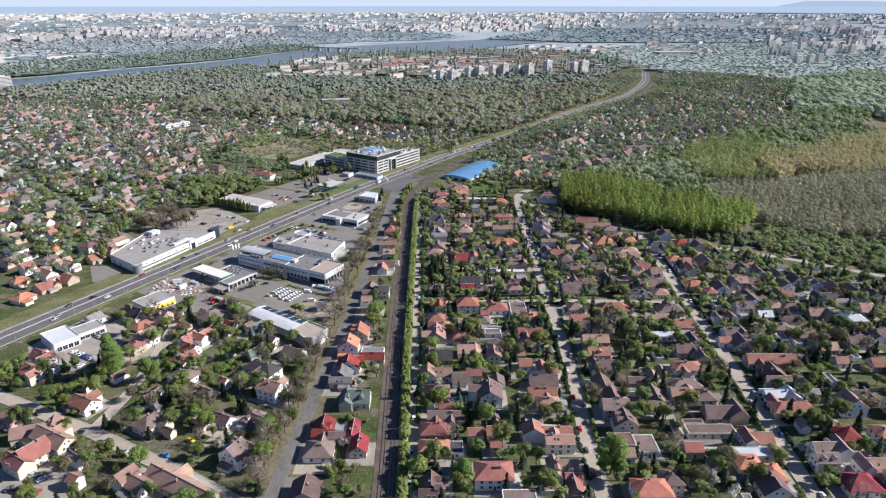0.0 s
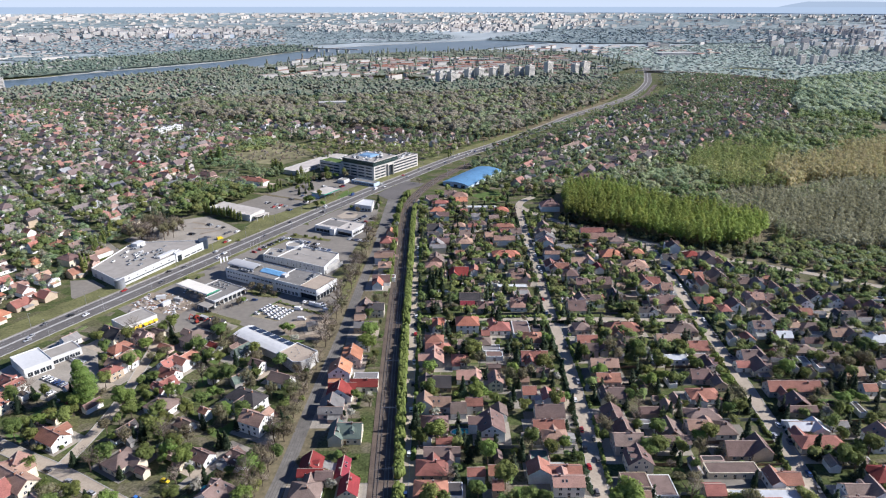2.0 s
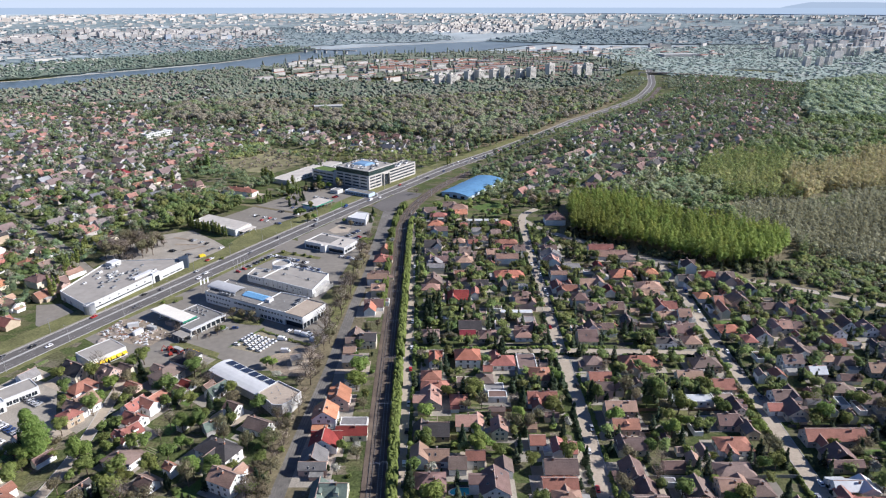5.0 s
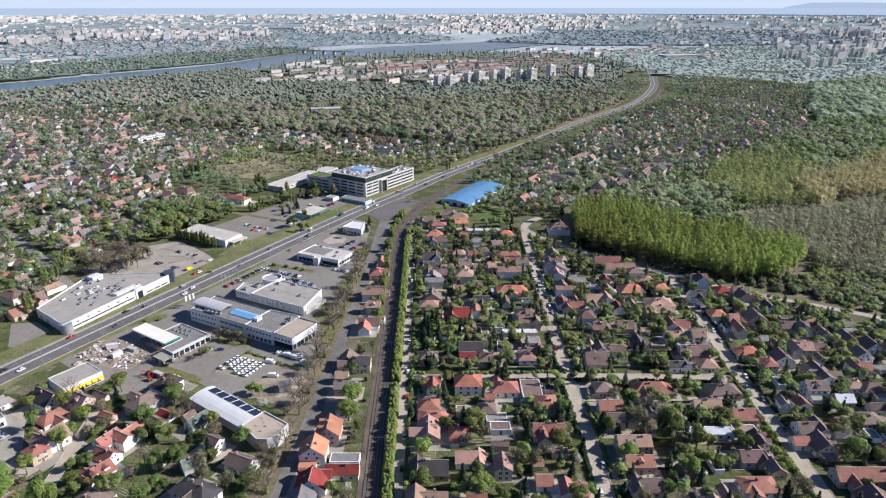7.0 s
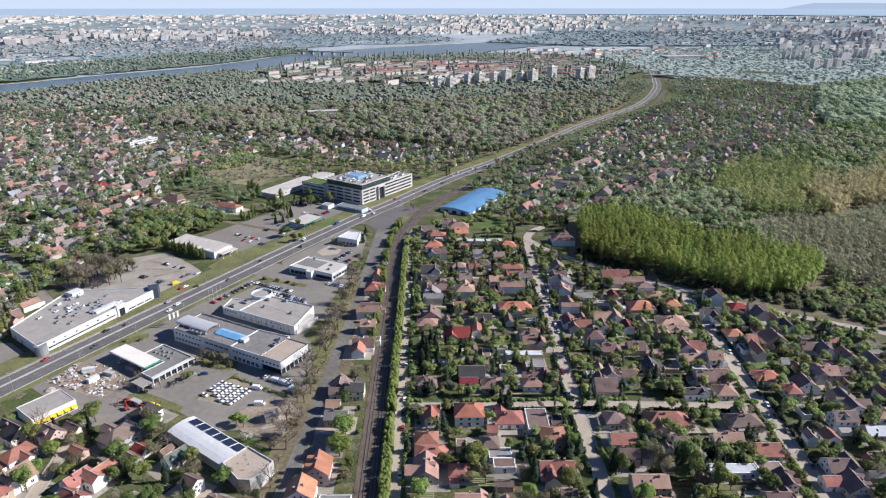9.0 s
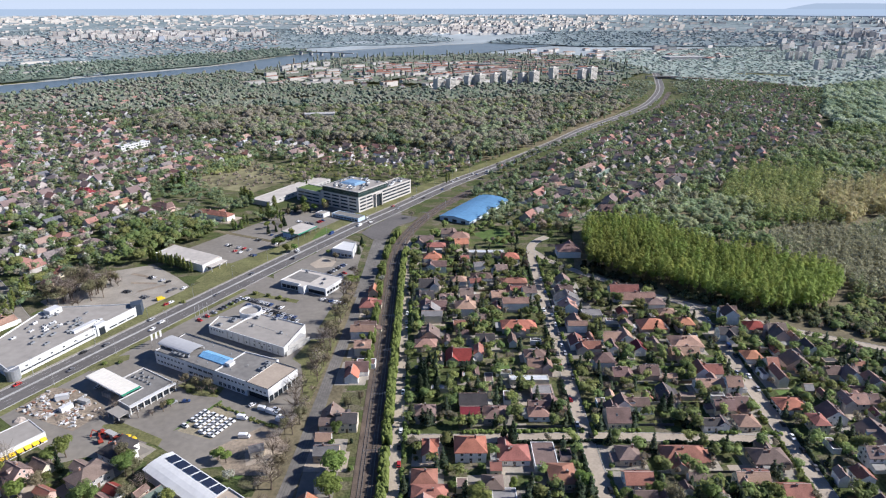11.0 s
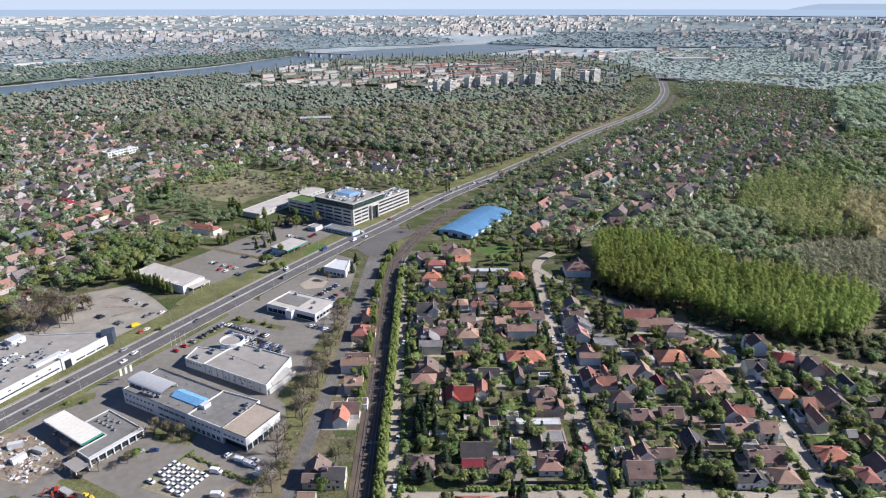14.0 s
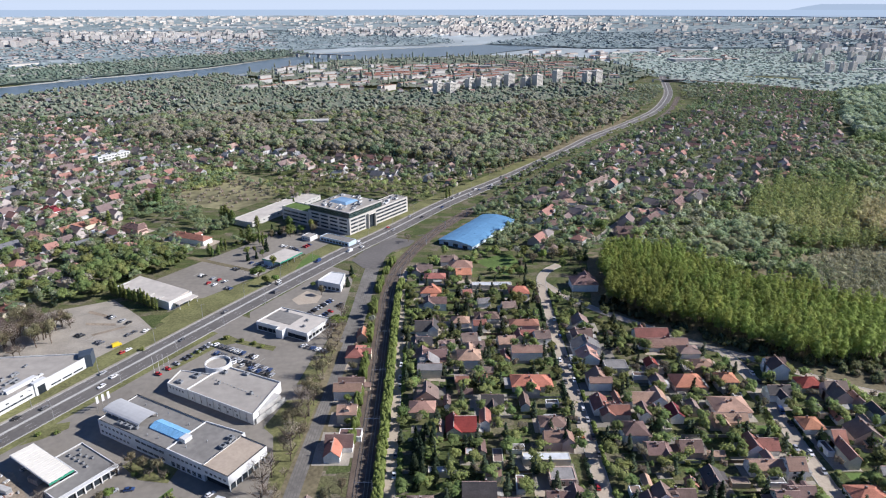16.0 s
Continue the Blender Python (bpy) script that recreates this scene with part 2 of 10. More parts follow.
OFFWHITE = mat("pale_render", (0.44, 0.43, 0.41), 0.8, 0, 0.1, 0.8, 0.15, 0.1)
FLAT_PALE = mat("pale_roof_membrane", (0.33, 0.305, 0.272), 0.85, 0, 0.1, 0.3, 0.1, 0.1)
FLAT_WARM = mat("cream_roof_membrane", (0.5, 0.46, 0.41), 0.8, 0, 0.1, 0.3, 0.1, 0.08)
CREAM_SHEET = mat("cream_sheet_metal", (0.72, 0.68, 0.6), 0.7, 0, 0.06, 0.5, 0.1, 0.05)
FLAT_GREY = mat("grey_roof_felt", (0.21, 0.2, 0.185), 0.9, 0, 0.16, 0.4, 0.09, 0.15)
FLAT_TAN = mat("tan_roof_gravel", (0.4, 0.33, 0.26), 0.9, 0, 0.1, 0.8, 0.1, 0.15)
FLAT_DARK = mat("dark_roof_felt", (0.095, 0.095, 0.1), 0.85, 0, 0.2, 0.5, 0.1, 0.15)
BLUE_ROOF = mat("blue_roof_sheet", (0.12, 0.255, 0.42), 0.5, 0, 0.12, 0.4, 0.08, 0.05)
BLUE_PALE = mat("blue_skylight", (0.2, 0.42, 0.66), 0.35, 0, 0.12, 0.8, 0.2, 0.05)
BLUE_WALL = mat("pale_blue_wall", (0.5, 0.6, 0.68), 0.6, 0, 0.1)
SHEET = mat("pale_ribbed_sheet", (0.47, 0.47, 0.47), 0.55, 0.1, 0.06, 0.6, 0.1, 0.05)
STONE = mat("office_stone", (0.52, 0.49, 0.45), 0.75, 0, 0.1, 0.5, 0.1, 0.1)
OFFICE_GLASS = mat("green_tinted_glass", (0.03, 0.055, 0.052), 0.2, 0, 0.3, 0.3, 0.1, 0.0, spec=0.4)
MULLION = mat("dark_mullion", (0.13, 0.15, 0.145), 0.5, 0.2, 0.1)
WEDGE = mat("blue_grey_cladding", (0.05, 0.065, 0.09), 0.5, 0, 0.15)
CAR_GLASS = mat("car_glass", (0.014, 0.016, 0.019), 0.3, 0, 0.2, 0.5, 0.1, 0.0, spec=0.2)
GLASS = mat("dark_glass", (0.025, 0.032, 0.04), 0.15, 0, 0.2, 0.5, 0.1, 0.0, spec=0.4)
SKYLIGHT = mat("skylight_glass", (0.24, 0.38, 0.54), 0.1, 0, 0.15, 0.6, 0.1, 0.0, spec=0.7)
SOLAR = mat("solar_panel", (0.02, 0.025, 0.045), 0.15, 0, 0.2, 0.8, 0.2, 0.0, spec=0.6)
METAL_GREY = mat("grey_sheet_metal", (0.3, 0.31, 0.32), 0.5, 0.3, 0.12)
BLACK = mat("black_cladding", (0.02, 0.022, 0.025), 0.45, 0, 0.2)
YELLOW = mat("yellow_paint", (0.75, 0.5, 0.03), 0.5, 0, 0.1)
RED_PAINT = mat("red_paint", (0.34, 0.05, 0.032), 0.5, 0, 0.15)
GREEN_PAINT = mat("green_paint", (0.05, 0.25, 0.16), 0.5, 0, 0.1)
WOOD = mat("weathered_wood", (0.17, 0.12, 0.08), 0.85, 0, 0.3)
TYRE = mat("tyre_rubber", (0.02, 0.02, 0.02), 0.9, 0, 0.1)
POOL = mat("pool_water", (0.08, 0.5, 0.52), 0.1, 0, 0.1, 0.5, 0.1, 0.1)
BARK = mat("bark", (0.13, 0.1, 0.075), 0.95, 0, 0.3, 3, 0.5, 0.5)
SHUTTER = mat("rubble", (0.36, 0.31, 0.27), 0.95, 0, 0.35, 0.9, 0.1, 0.5)

ROOFS = {
    "r": roof_mat("red_tiles", (0.305, 0.135, 0.1)),
    "o": roof_mat("orange_tiles", (0.44, 0.187, 0.115)),
    "d": roof_mat("brown_red_tiles", (0.17, 0.11, 0.096)),
    "b": roof_mat("brown_tiles", (0.205, 0.15, 0.128)),
    "p": roof_mat("terracotta_tiles", (0.35, 0.22, 0.165)),
    "k": roof_mat("slate_grey_tiles", (0.075, 0.068, 0.068)),
    "g": roof_mat("pale_grey_tiles", (0.21, 0.2, 0.195)),
    "R": roof_mat("crimson_tiles", (0.23, 0.035, 0.035)),
    "w": mat("white_sheet_roof", (0.5, 0.52, 0.54), 0.6, 0, 0.12, 0.5, 0.15, 0.1, 0, 0.15),
    "v": roof_mat("green_sheet_roof", (0.14, 0.18, 0.15)),
}
ROOF_WORDS = {"r": "red tiled", "o": "bright orange tiled", "d": "brown-red tiled", "b": "brown tiled", "p": "terracotta tiled",
              "k": "slate-grey", "g": "pale grey", "R": "crimson tiled", "w": "white sheet-metal", "v": "grey-green"}
WALLS = [
    (mat("white_plaster", (0.8, 0.79, 0.76), 0.9, 0, 0.1, 1.5, 0.3, 0.1), "white-plastered"),
    (mat("cream_plaster", (0.66, 0.59, 0.46), 0.9, 0, 0.1, 1.5, 0.3, 0.1), "cream-plastered"),
    (mat("grey_plaster", (0.42, 0.4, 0.38), 0.9, 0, 0.12, 1.5, 0.3, 0.1), "grey-plastered"),
    (mat("pink_plaster", (0.58, 0.42, 0.36), 0.9, 0, 0.1, 1.5, 0.3, 0.1), "pink-plastered"),
    (mat("tan_plaster", (0.46, 0.37, 0.27), 0.9, 0, 0.12, 1.5, 0.3, 0.1), "tan-plastered"),
]
RIDGE = mat("ridge_tiles", (0.42, 0.3, 0.25), 0.85, 0, 0.2, 2, 0.2, 0.2, 0, 0.25)
LEAN_ROOF = mat("lean_to_sheet", (0.33, 0.32, 0.3), 0.7, 0, 0.2, 0.8, 0.2, 0.2, 0, 0.35)
CHIMNEY = mat("chimney_brick", (0.3, 0.16, 0.11), 0.9, 0, 0.2, 3, 0.5, 0.4, 0, 0.2)

LEAF = {
    "green": leaf_mat("spring_leaves", (0.06, 0.088, 0.026), (0.285, 0.335, 0.1), hue=0.03, holes=0.3),
    "bright": leaf_mat("bright_leaves", (0.095, 0.148, 0.03), (0.31, 0.4, 0.11), holes=0.3),
    "bud": leaf_mat("budding_twigs", (0.12, 0.105, 0.062), (0.32, 0.29, 0.17), hue=0.025, holes=0.55),
    "bare": leaf_mat("bare_twigs", (0.2, 0.165, 0.13), (0.43, 0.365, 0.3), hue=0.015, holes=0.5),
    "fir": leaf_mat("dark_needles", (0.015, 0.027, 0.015), (0.069, 0.100, 0.053), hue=0.02, holes=0.28),
    "blossom": leaf_mat("pale_blossom", (0.275, 0.263, 0.188), (0.600, 0.600, 0.525), hue=0.03, holes=0.4),
    "hedge": leaf_mat("hedge_leaves", (0.085, 0.13, 0.03), (0.285, 0.35, 0.105)),
}
WOODS = {
    "poplar": leaf_mat("poplar_leaves", (0.135, 0.185, 0.036), (0.375, 0.435, 0.115), True, 0.18, 0.02, 0.35, gaps=0.2),
    "mixed": leaf_mat("wood_leaves", (0.165, 0.2, 0.075), (0.42, 0.46, 0.2), True, 0.3, 0.03, 0.3, gaps=0.38),
    "pale": leaf_mat("pale_willow_leaves", (0.21, 0.27, 0.13), (0.45, 0.51, 0.31), True, 0.2, 0.03, 0.3, gaps=0.38),
    "green": leaf_mat("garden_leaves", (0.075, 0.105, 0.036), (0.29, 0.335, 0.12), True, 0.35, 0.035, 1.2, gaps=0.2),
    "dark": leaf_mat("conifer_needles", (0.026, 0.04, 0.024), (0.1, 0.13, 0.075), True, 0.3, 0.02, 1.2, gaps=0.2),
    "ochre": leaf_mat("ochre_willows", (0.31, 0.28, 0.14), (0.52, 0.47, 0.25), True, 0.15, 0.02, 0.3, gaps=0.3),
    "park": leaf_mat("park_twigs", (0.23, 0.195, 0.145), (0.44, 0.385, 0.305), True, 0.35, 0.03, 0.3, gaps=0.4),
    # some blue is mixed into these leaves for the haze over far gardens
    "suburb": leaf_mat("suburb_leaves", (0.115, 0.162, 0.08), (0.305, 0.37, 0.2), True, 0.35, 0.035, 0.5, gaps=0.38),
    "twigs": leaf_mat("garden_twigs", (0.105, 0.088, 0.062), (0.26, 0.225, 0.165), True, 0.3, 0.03, 1.0, gaps=0.4),
    "bright": leaf_mat("new_garden_leaves", (0.135, 0.175, 0.05), (0.365, 0.425, 0.155), True, 0.25, 0.025, 1.0, gaps=0.2),
    # mid: leaf colour paled part of the way towards the distance haze
    "mid": leaf_mat("river_tree_leaves", (0.165, 0.195, 0.125), (0.345, 0.385, 0.27), True, 0.35, 0.05, 0.2, gaps=0.35),
    "willow": grove_mat("willow_wood_leaves", [(0.05, (0.13, 0.19, 0.085)), (0.3, (0.22, 0.29, 0.11)), (0.5, (0.29, 0.345, 0.15)), (0.72, (0.36, 0.42, 0.27)), (0.95, (0.29, 0.29, 0.19))], 0.35),
    "olive": grove_mat("olive_poplar_leaves", [(0.05, (0.19, 0.25, 0.09)), (0.5, (0.28, 0.325, 0.12)), (0.95, (0.35, 0.36, 0.15))], 0.35, 0.35, 0.5),
    "brown_wood": grove_mat("leafless_wood_twigs", [(0.1, (0.25, 0.245, 0.15)), (0.4, (0.315, 0.31, 0.195)), (0.75, (0.375, 0.37, 0.255)), (0.95, (0.26, 0.3, 0.14))], 0.5, 0.35, 0.5),
    # east, river and bank: aerial haze painted in as paler, bluer greens
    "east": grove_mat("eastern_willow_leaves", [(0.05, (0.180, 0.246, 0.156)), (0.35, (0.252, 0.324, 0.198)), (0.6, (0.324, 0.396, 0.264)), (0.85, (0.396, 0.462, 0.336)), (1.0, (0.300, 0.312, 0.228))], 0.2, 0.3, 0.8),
    # grove colours also carry a little blue for distance haze
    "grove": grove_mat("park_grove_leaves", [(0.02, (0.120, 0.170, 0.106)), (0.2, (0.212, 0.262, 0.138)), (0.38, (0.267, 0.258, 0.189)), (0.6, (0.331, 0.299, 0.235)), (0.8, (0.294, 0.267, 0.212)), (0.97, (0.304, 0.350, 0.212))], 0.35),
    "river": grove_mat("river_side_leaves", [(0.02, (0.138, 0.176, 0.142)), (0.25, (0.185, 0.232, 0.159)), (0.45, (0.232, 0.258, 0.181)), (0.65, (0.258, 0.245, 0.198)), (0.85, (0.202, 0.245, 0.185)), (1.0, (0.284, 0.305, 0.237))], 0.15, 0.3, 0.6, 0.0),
    # plain: washed-out blue-green, the haze of distance is in the colour
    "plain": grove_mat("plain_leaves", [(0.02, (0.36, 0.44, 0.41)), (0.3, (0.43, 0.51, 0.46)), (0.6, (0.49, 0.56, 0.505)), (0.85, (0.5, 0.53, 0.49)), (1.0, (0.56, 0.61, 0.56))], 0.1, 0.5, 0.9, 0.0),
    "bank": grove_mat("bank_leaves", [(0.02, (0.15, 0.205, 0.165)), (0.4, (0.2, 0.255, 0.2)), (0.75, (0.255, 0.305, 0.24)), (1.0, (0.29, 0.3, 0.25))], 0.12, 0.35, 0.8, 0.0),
    "understory": leaf_mat("undergrowth_leaves", (0.06, 0.075, 0.035), (0.19, 0.205, 0.1), True, 0.3, 0.03, 0.8, gaps=0.3),
    # far: strongest haze, painted as low-contrast grey-blue leaves
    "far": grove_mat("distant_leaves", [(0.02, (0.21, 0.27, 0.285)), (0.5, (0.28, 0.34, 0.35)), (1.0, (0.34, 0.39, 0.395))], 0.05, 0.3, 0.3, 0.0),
}


# ---- mesh helpers ----
class Shape:
    """Collects corners and faces of one mesh."""

    def __init__(self):
        self.v, self.f, self.m = [], [], []

    def add(self, verts, faces, k=0):
        n = len(self.v)
        self.v += [tuple(p) for p in verts]
        self.f += [tuple(i + n for i in q) for q in faces]
        self.m += [k] * len(faces)

    def box(self, x0, y0, z0, x1, y1, z1, k=0, m=None):
        p = [(x0, y0, z0), (x1, y0, z0), (x1, y1, z0), (x0, y1, z0), (x0, y0, z1), (x1, y0, z1), (x1, y1, z1), (x0, y1, z1)]
        if m is not None:
            p = [m @ Vector(q) for q in p]
        self.add(p, [(3, 2, 1, 0), (4, 5, 6, 7), (0, 1, 5, 4), (1, 2, 6, 5), (2, 3, 7, 6), (3, 0, 4, 7)], k)

    def prism(self, outline, z0, z1, k=0, top=None):
        n = len(outline)
        self.add([(x, y, z0) for x, y in outline] + [(x, y, z1) for x, y in outline],
                 [(i, (i + 1) % n, (i + 1) % n + n, i + n) for i in range(n)] + [tuple(range(n - 1, -1, -1))], k)
        self.add([(x, y, z1) for x, y in outline], [tuple(range(n))], k if top is None else top)

    def tube(self, a, b, r0, r1, sides=6, k=0):
        a, b = Vector(a), Vector(b)
        q = (b - a).to_track_quat("Z", "Y")
        ring = lambda c, r: [c + q @ Vector((math.cos(6.2832 * i / sides) * r, math.sin(6.2832 * i / sides) * r, 0)) for i in range(sides)]
        self.add(ring(a, r0) + ring(b, r1), [(i, (i + 1) % sides, (i + 1) % sides + sides, i + sides) for i in range(sides)]
                 + [tuple(range(sides - 1, -1, -1)), tuple(range(sides, 2 * sides))], k)

    def mesh(self, name, mats):
        me = bpy.data.meshes.new(name)
        me.from_pydata(self.v, [], self.f)
        for m in mats:
            me.materials.append(m)
        if len(mats) > 1:
            me.polygons.foreach_set("material_index", self.m)
        me.update()
        return me


def part(name, shape, mats, parent=None, label="", m=None):
    """One mesh object out of a Shape or a ready mesh, under a thing or a part."""
    data = shape if isinstance(shape, bpy.types.Mesh) else shape.mesh(name, mats if isinstance(mats, (list, tuple)) else [mats])
    ob = new(name, data)
    if parent is not None:
        ob.parent = parent
    if m is not None:
        ob.matrix_basis = m
    if label:
        tagged(ob, label)
    return ob


def thing(name, m, label, category, group="", kind=""):
    ob = new(name)
    ob.empty_display_size = 0.5
    ob.matrix_basis = m
    return tagged(ob, label, category, group, kind)


def joined_mesh(name, verts, faces, mats, tint=None, index=None):
    """A large mesh from arrays: corners (n,3), triangles (k,3)."""
    me = bpy.data.meshes.new(name)
    me.vertices.add(len(verts))
    me.vertices.foreach_set("co", np.ascontiguousarray(verts, np.float32).ravel())
    me.loops.add(faces.size)
    me.loops.foreach_set("vertex_index", np.ascontiguousarray(faces, np.int32).ravel())
    me.polygons.add(len(faces))
    w = faces.shape[1]
    me.polygons.foreach_set("loop_start", np.arange(0, faces.size, w, dtype=np.int32))
    for k in mats:
        me.materials.append(k)
    if index is not None:
        me.polygons.foreach_set("material_index", np.ascontiguousarray(index, np.int32))
    if tint is not None:
        at = me.attributes.new("tint", "FLOAT", "POINT")
        at.data.foreach_set("value", np.ascontiguousarray(tint, np.float32))
    me.polygons.foreach_set("use_smooth", np.ones(len(faces), bool))
    me.update(calc_edges=True)
    me.validate()
    return me


def curve_points(pts, step=8.0):
    """A smooth line through points in the plan."""
    p = [Vector((x, y, 0)) for x, y in pts]
    p = [2 * p[0] - p[1]] + p + [2 * p[-1] - p[-2]]
    out = []
    for i in range(1, len(p) - 2):
        n = max(1, int((p[i + 1] - p[i]).length / step))
        for k in range(n):
            t = k / n
            a, b, c, d = p[i - 1], p[i], p[i + 1], p[i + 2]
            out.append(0.5 * (2 * b + (c - a) * t + (2 * a - 5 * b + 4 * c - d) * t * t + (3 * b - a - 3 * c + d) * t ** 3))
    return out + [p[-2]]


def offsets(line, d):
    """The line moved d metres to its right."""
    out = []
    for i, p in enumerate(line):
        t = (line[min(i + 1, len(line) - 1)] - line[max(i - 1, 0)]).normalized()
        out.append(p + Vector((t.y, -t.x, 0)) * d)
    return out


def strip(shape, line, d0, d1, z0, z1, k=0):
    """A band with thickness between two offsets of a line."""
    a, b = offsets(line, d0), offsets(line, d1)
    n = len(line)
    v = [(p.x, p.y, z0) for p in a] + [(p.x, p.y, z1) for p in a] + [(p.x, p.y, z1) for p in b] + [(p.x, p.y, z0) for p in b]
    f = []
    for i in range(n - 1):
        for r in range(3):
            f.append((r * n + i, (r + 1) * n + i, (r + 1) * n + i + 1, r * n + i + 1))
    shape.add(v, f, k)


def dashes(shape, line, d, width, length, gap, z, start=0.0, stop=1e9):
    """Painted dashes along a line."""
    mid = offsets(line, d)
    run, on = 0.0, 0.0
    for a, b in zip(mid, mid[1:]):
        seg = (b - a).length
        t = (b - a).normalized()
        side = Vector((t.y, -t.x, 0)) * width / 2
        s = 0.0
        while s < seg:
            ph = (run + s) % (length + gap)
            if ph < length:
                e = min(seg, s + length - ph)
                if start < run + s < stop:
                    p, q = a + t * s, a + t * e
                    shape.add([p - side + Vector((0, 0, z)), p + side + Vector((0, 0, z)), q + side + Vector((0, 0, z)), q - side + Vector((0, 0, z))], [(0, 1, 2, 3)])
                s = e
            else:
                s += length + gap - ph
            s += 1e-4
        run += seg


def inside(x, y, poly):
    c = False
    for (x0, y0), (x1, y1) in zip(poly, poly[1:] + poly[:1]):
        if (y0 > y) != (y1 > y) and x < (x1 - x0) * (y - y0) / (y1 - y0) + x0:
            c = not c
    return c


NEAR, REACH, LIP = 2800.0, 4850.0, 179.0


def fold(x, y, z=0.0):
    """Far land drawn in towards the eye, along its own line of sight: place and scale."""
    dx, dy = x - 2.0, y - 100.0
    d = math.hypot(dx, dy)
    if d <= NEAR:
        return x, y, z, 1.0
    u = d - NEAR
    r = NEAR + u / (1 + u / (REACH - NEAR))
    s = r / d
    return 2.0 + dx * s, 100.0 + dy * s, LIP * (1 - s) + z * s, s


# ---- ground ----
gs = Shape()
rings = [0, 60, 140, 240, 360, 500, 680, 900, 1200, 1600, 2050, 2450, 2800, 3100, 3500, 4000, 4700, 5600, 7000, 9500, 14000, 25000, 60000]
SEG = 96
for r in rings:
    for i in range(SEG):
        a = 6.283185 * i / SEG
        x, y, z, s = fold(2 + math.sin(a) * r, 100 + math.cos(a) * r)
        gs.v.append((x, y, z))
for k in range(len(rings) - 1):
    for i in range(SEG):
        j = (i + 1) % SEG
        gs.f.append((k * SEG + i, k * SEG + j, (k + 1) * SEG + j, (k + 1) * SEG + i))
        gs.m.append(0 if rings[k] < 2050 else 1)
# FAR_LAND is coloured blue-grey: the haze of distance is put into it
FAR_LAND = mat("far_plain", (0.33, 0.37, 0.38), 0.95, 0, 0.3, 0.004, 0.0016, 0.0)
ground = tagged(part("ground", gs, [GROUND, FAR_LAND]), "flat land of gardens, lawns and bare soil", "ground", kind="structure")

HIGHWAY = [(-420, 40), (-330, 190), (-258, 328), (-215, 409), (-163, 506), (-118, 590), (-72, 672), (-38, 728), (16, 818), (90, 922), (176, 1055), (236, 1153), (322, 1272), (420, 1424), (515, 1640), (575, 1830), (640, 2060)]
ROAD_A = [(-70, 60), (-67, 199), (-64, 244), (-61, 300), (-57, 360), (-54, 430), (-50, 500), (-47.5, 560), (-46.5, 620), (-44, 665), (-37, 715)]
ROAD_B = [(-13, 60), (-14, 199), (-14.5, 270), (-15, 340), (-16.5, 430), (-19, 520), (-21.5, 590), (-22, 640)]
ROAD_C = [(63, 60), (66, 226), (69, 269), (71, 320), (71, 378), (72.5, 440), (73.5, 500), (75, 560), (76.5, 600), (79, 622), (87, 637), (96, 646)]
ROAD_D = [(146, 60), (150, 205), (156, 269), (160, 330), (163, 385), (167, 440), (170, 485), (167, 516)]
ROAD_E = [(-14, 376), (30, 376), (71, 377), (115, 376), (161, 374)]
ROAD_F = [(78, 614), (90, 590), (108, 568), (134, 543), (157, 522), (184, 504), (215, 480), (269, 450), (321, 416), (380, 380), (470, 330)]
RAIL = [(-20, 60), (-22, 199), (-24, 262), (-26, 330), (-27.5, 408), (-28.5, 480), (-30, 550), (-30, 600), (-26, 640), (-14, 684), (4, 728), (34, 782), (68, 835), (105, 890), (190, 1020), (250, 1117), (336, 1238), (436, 1400), (530, 1615)]
ROAD_G = [(-262, 292), (-221, 270), (-204, 262), (-186, 253), (-158, 240), (-136, 228), (-108, 213), (-88, 201), (-67, 188)]
ROAD_H = [(-160, 242), (-158.5, 255), (-157, 275), (-157.5, 298), (-160, 320), (-163, 345), (-168, 366)]
ROAD_I = [(-230, 470), (-262, 500), (-300, 540), (-352, 590), (-420, 650), (-520, 760)]
ROAD_J = [(132, 694), (153, 725), (196, 789), (262, 890), (335, 1005), (411, 1093), (545, 1269)]


def road(name, pts, half, material, label, z=0.07, kerbs=True):
    line = curve_points(pts)
    s = Shape()
    strip(s, line, -half, half, -0.2, z)
    ob = tagged(part(name, s, material), label, "road", kind="structure")
    if kerbs:
        k = Shape()
        strip(k, line, -half - 0.3, -half, -0.2, z + 0.13)
        strip(k, line, half, half + 0.3, -0.2, z + 0.13)
        tagged(part("kerb", k, KERB), "pale concrete kerb along the road", "kerb", kind="structure")
    return line


hw_line = curve_points(HIGHWAY)
hw = Shape()
strip(hw, hw_line, -7.4, 9.8, -0.2, 0.10)
tagged(part("road_highway", hw, ASPHALT), "dark grey multi-lane asphalt main road", "road", kind="structure")
hk = Shape()
strip(hk, hw_line, -7.7, -7.4, -0.2, 0.22)
strip(hk, hw_line, 9.8, 10.1, -0.2, 0.22)
tagged(part("kerb", hk, KERB), "pale concrete kerb along the main road", "kerb", kind="structure")
a_line = road("road_old", ROAD_A, 3.2, ASPHALT_OLD, "worn grey asphalt road beside the tracks", 0.08, False)
b_line = road("road_lane", ROAD_B, 2.3, CONCRETE_ROAD, "pale concrete lane beside the hedge", 0.07)
c_line = road("road_middle", ROAD_C, 3.1, CONCRETE_ROAD, "pale concrete residential street", 0.075)
d_line = road("road_east", ROAD_D, 3.4, CONCRETE_ROAD, "pale concrete residential street with parked cars", 0.075)
e_line = road("road_cross", ROAD_E, 2.8, CONCRETE_ROAD, "pale concrete cross street", 0.065)
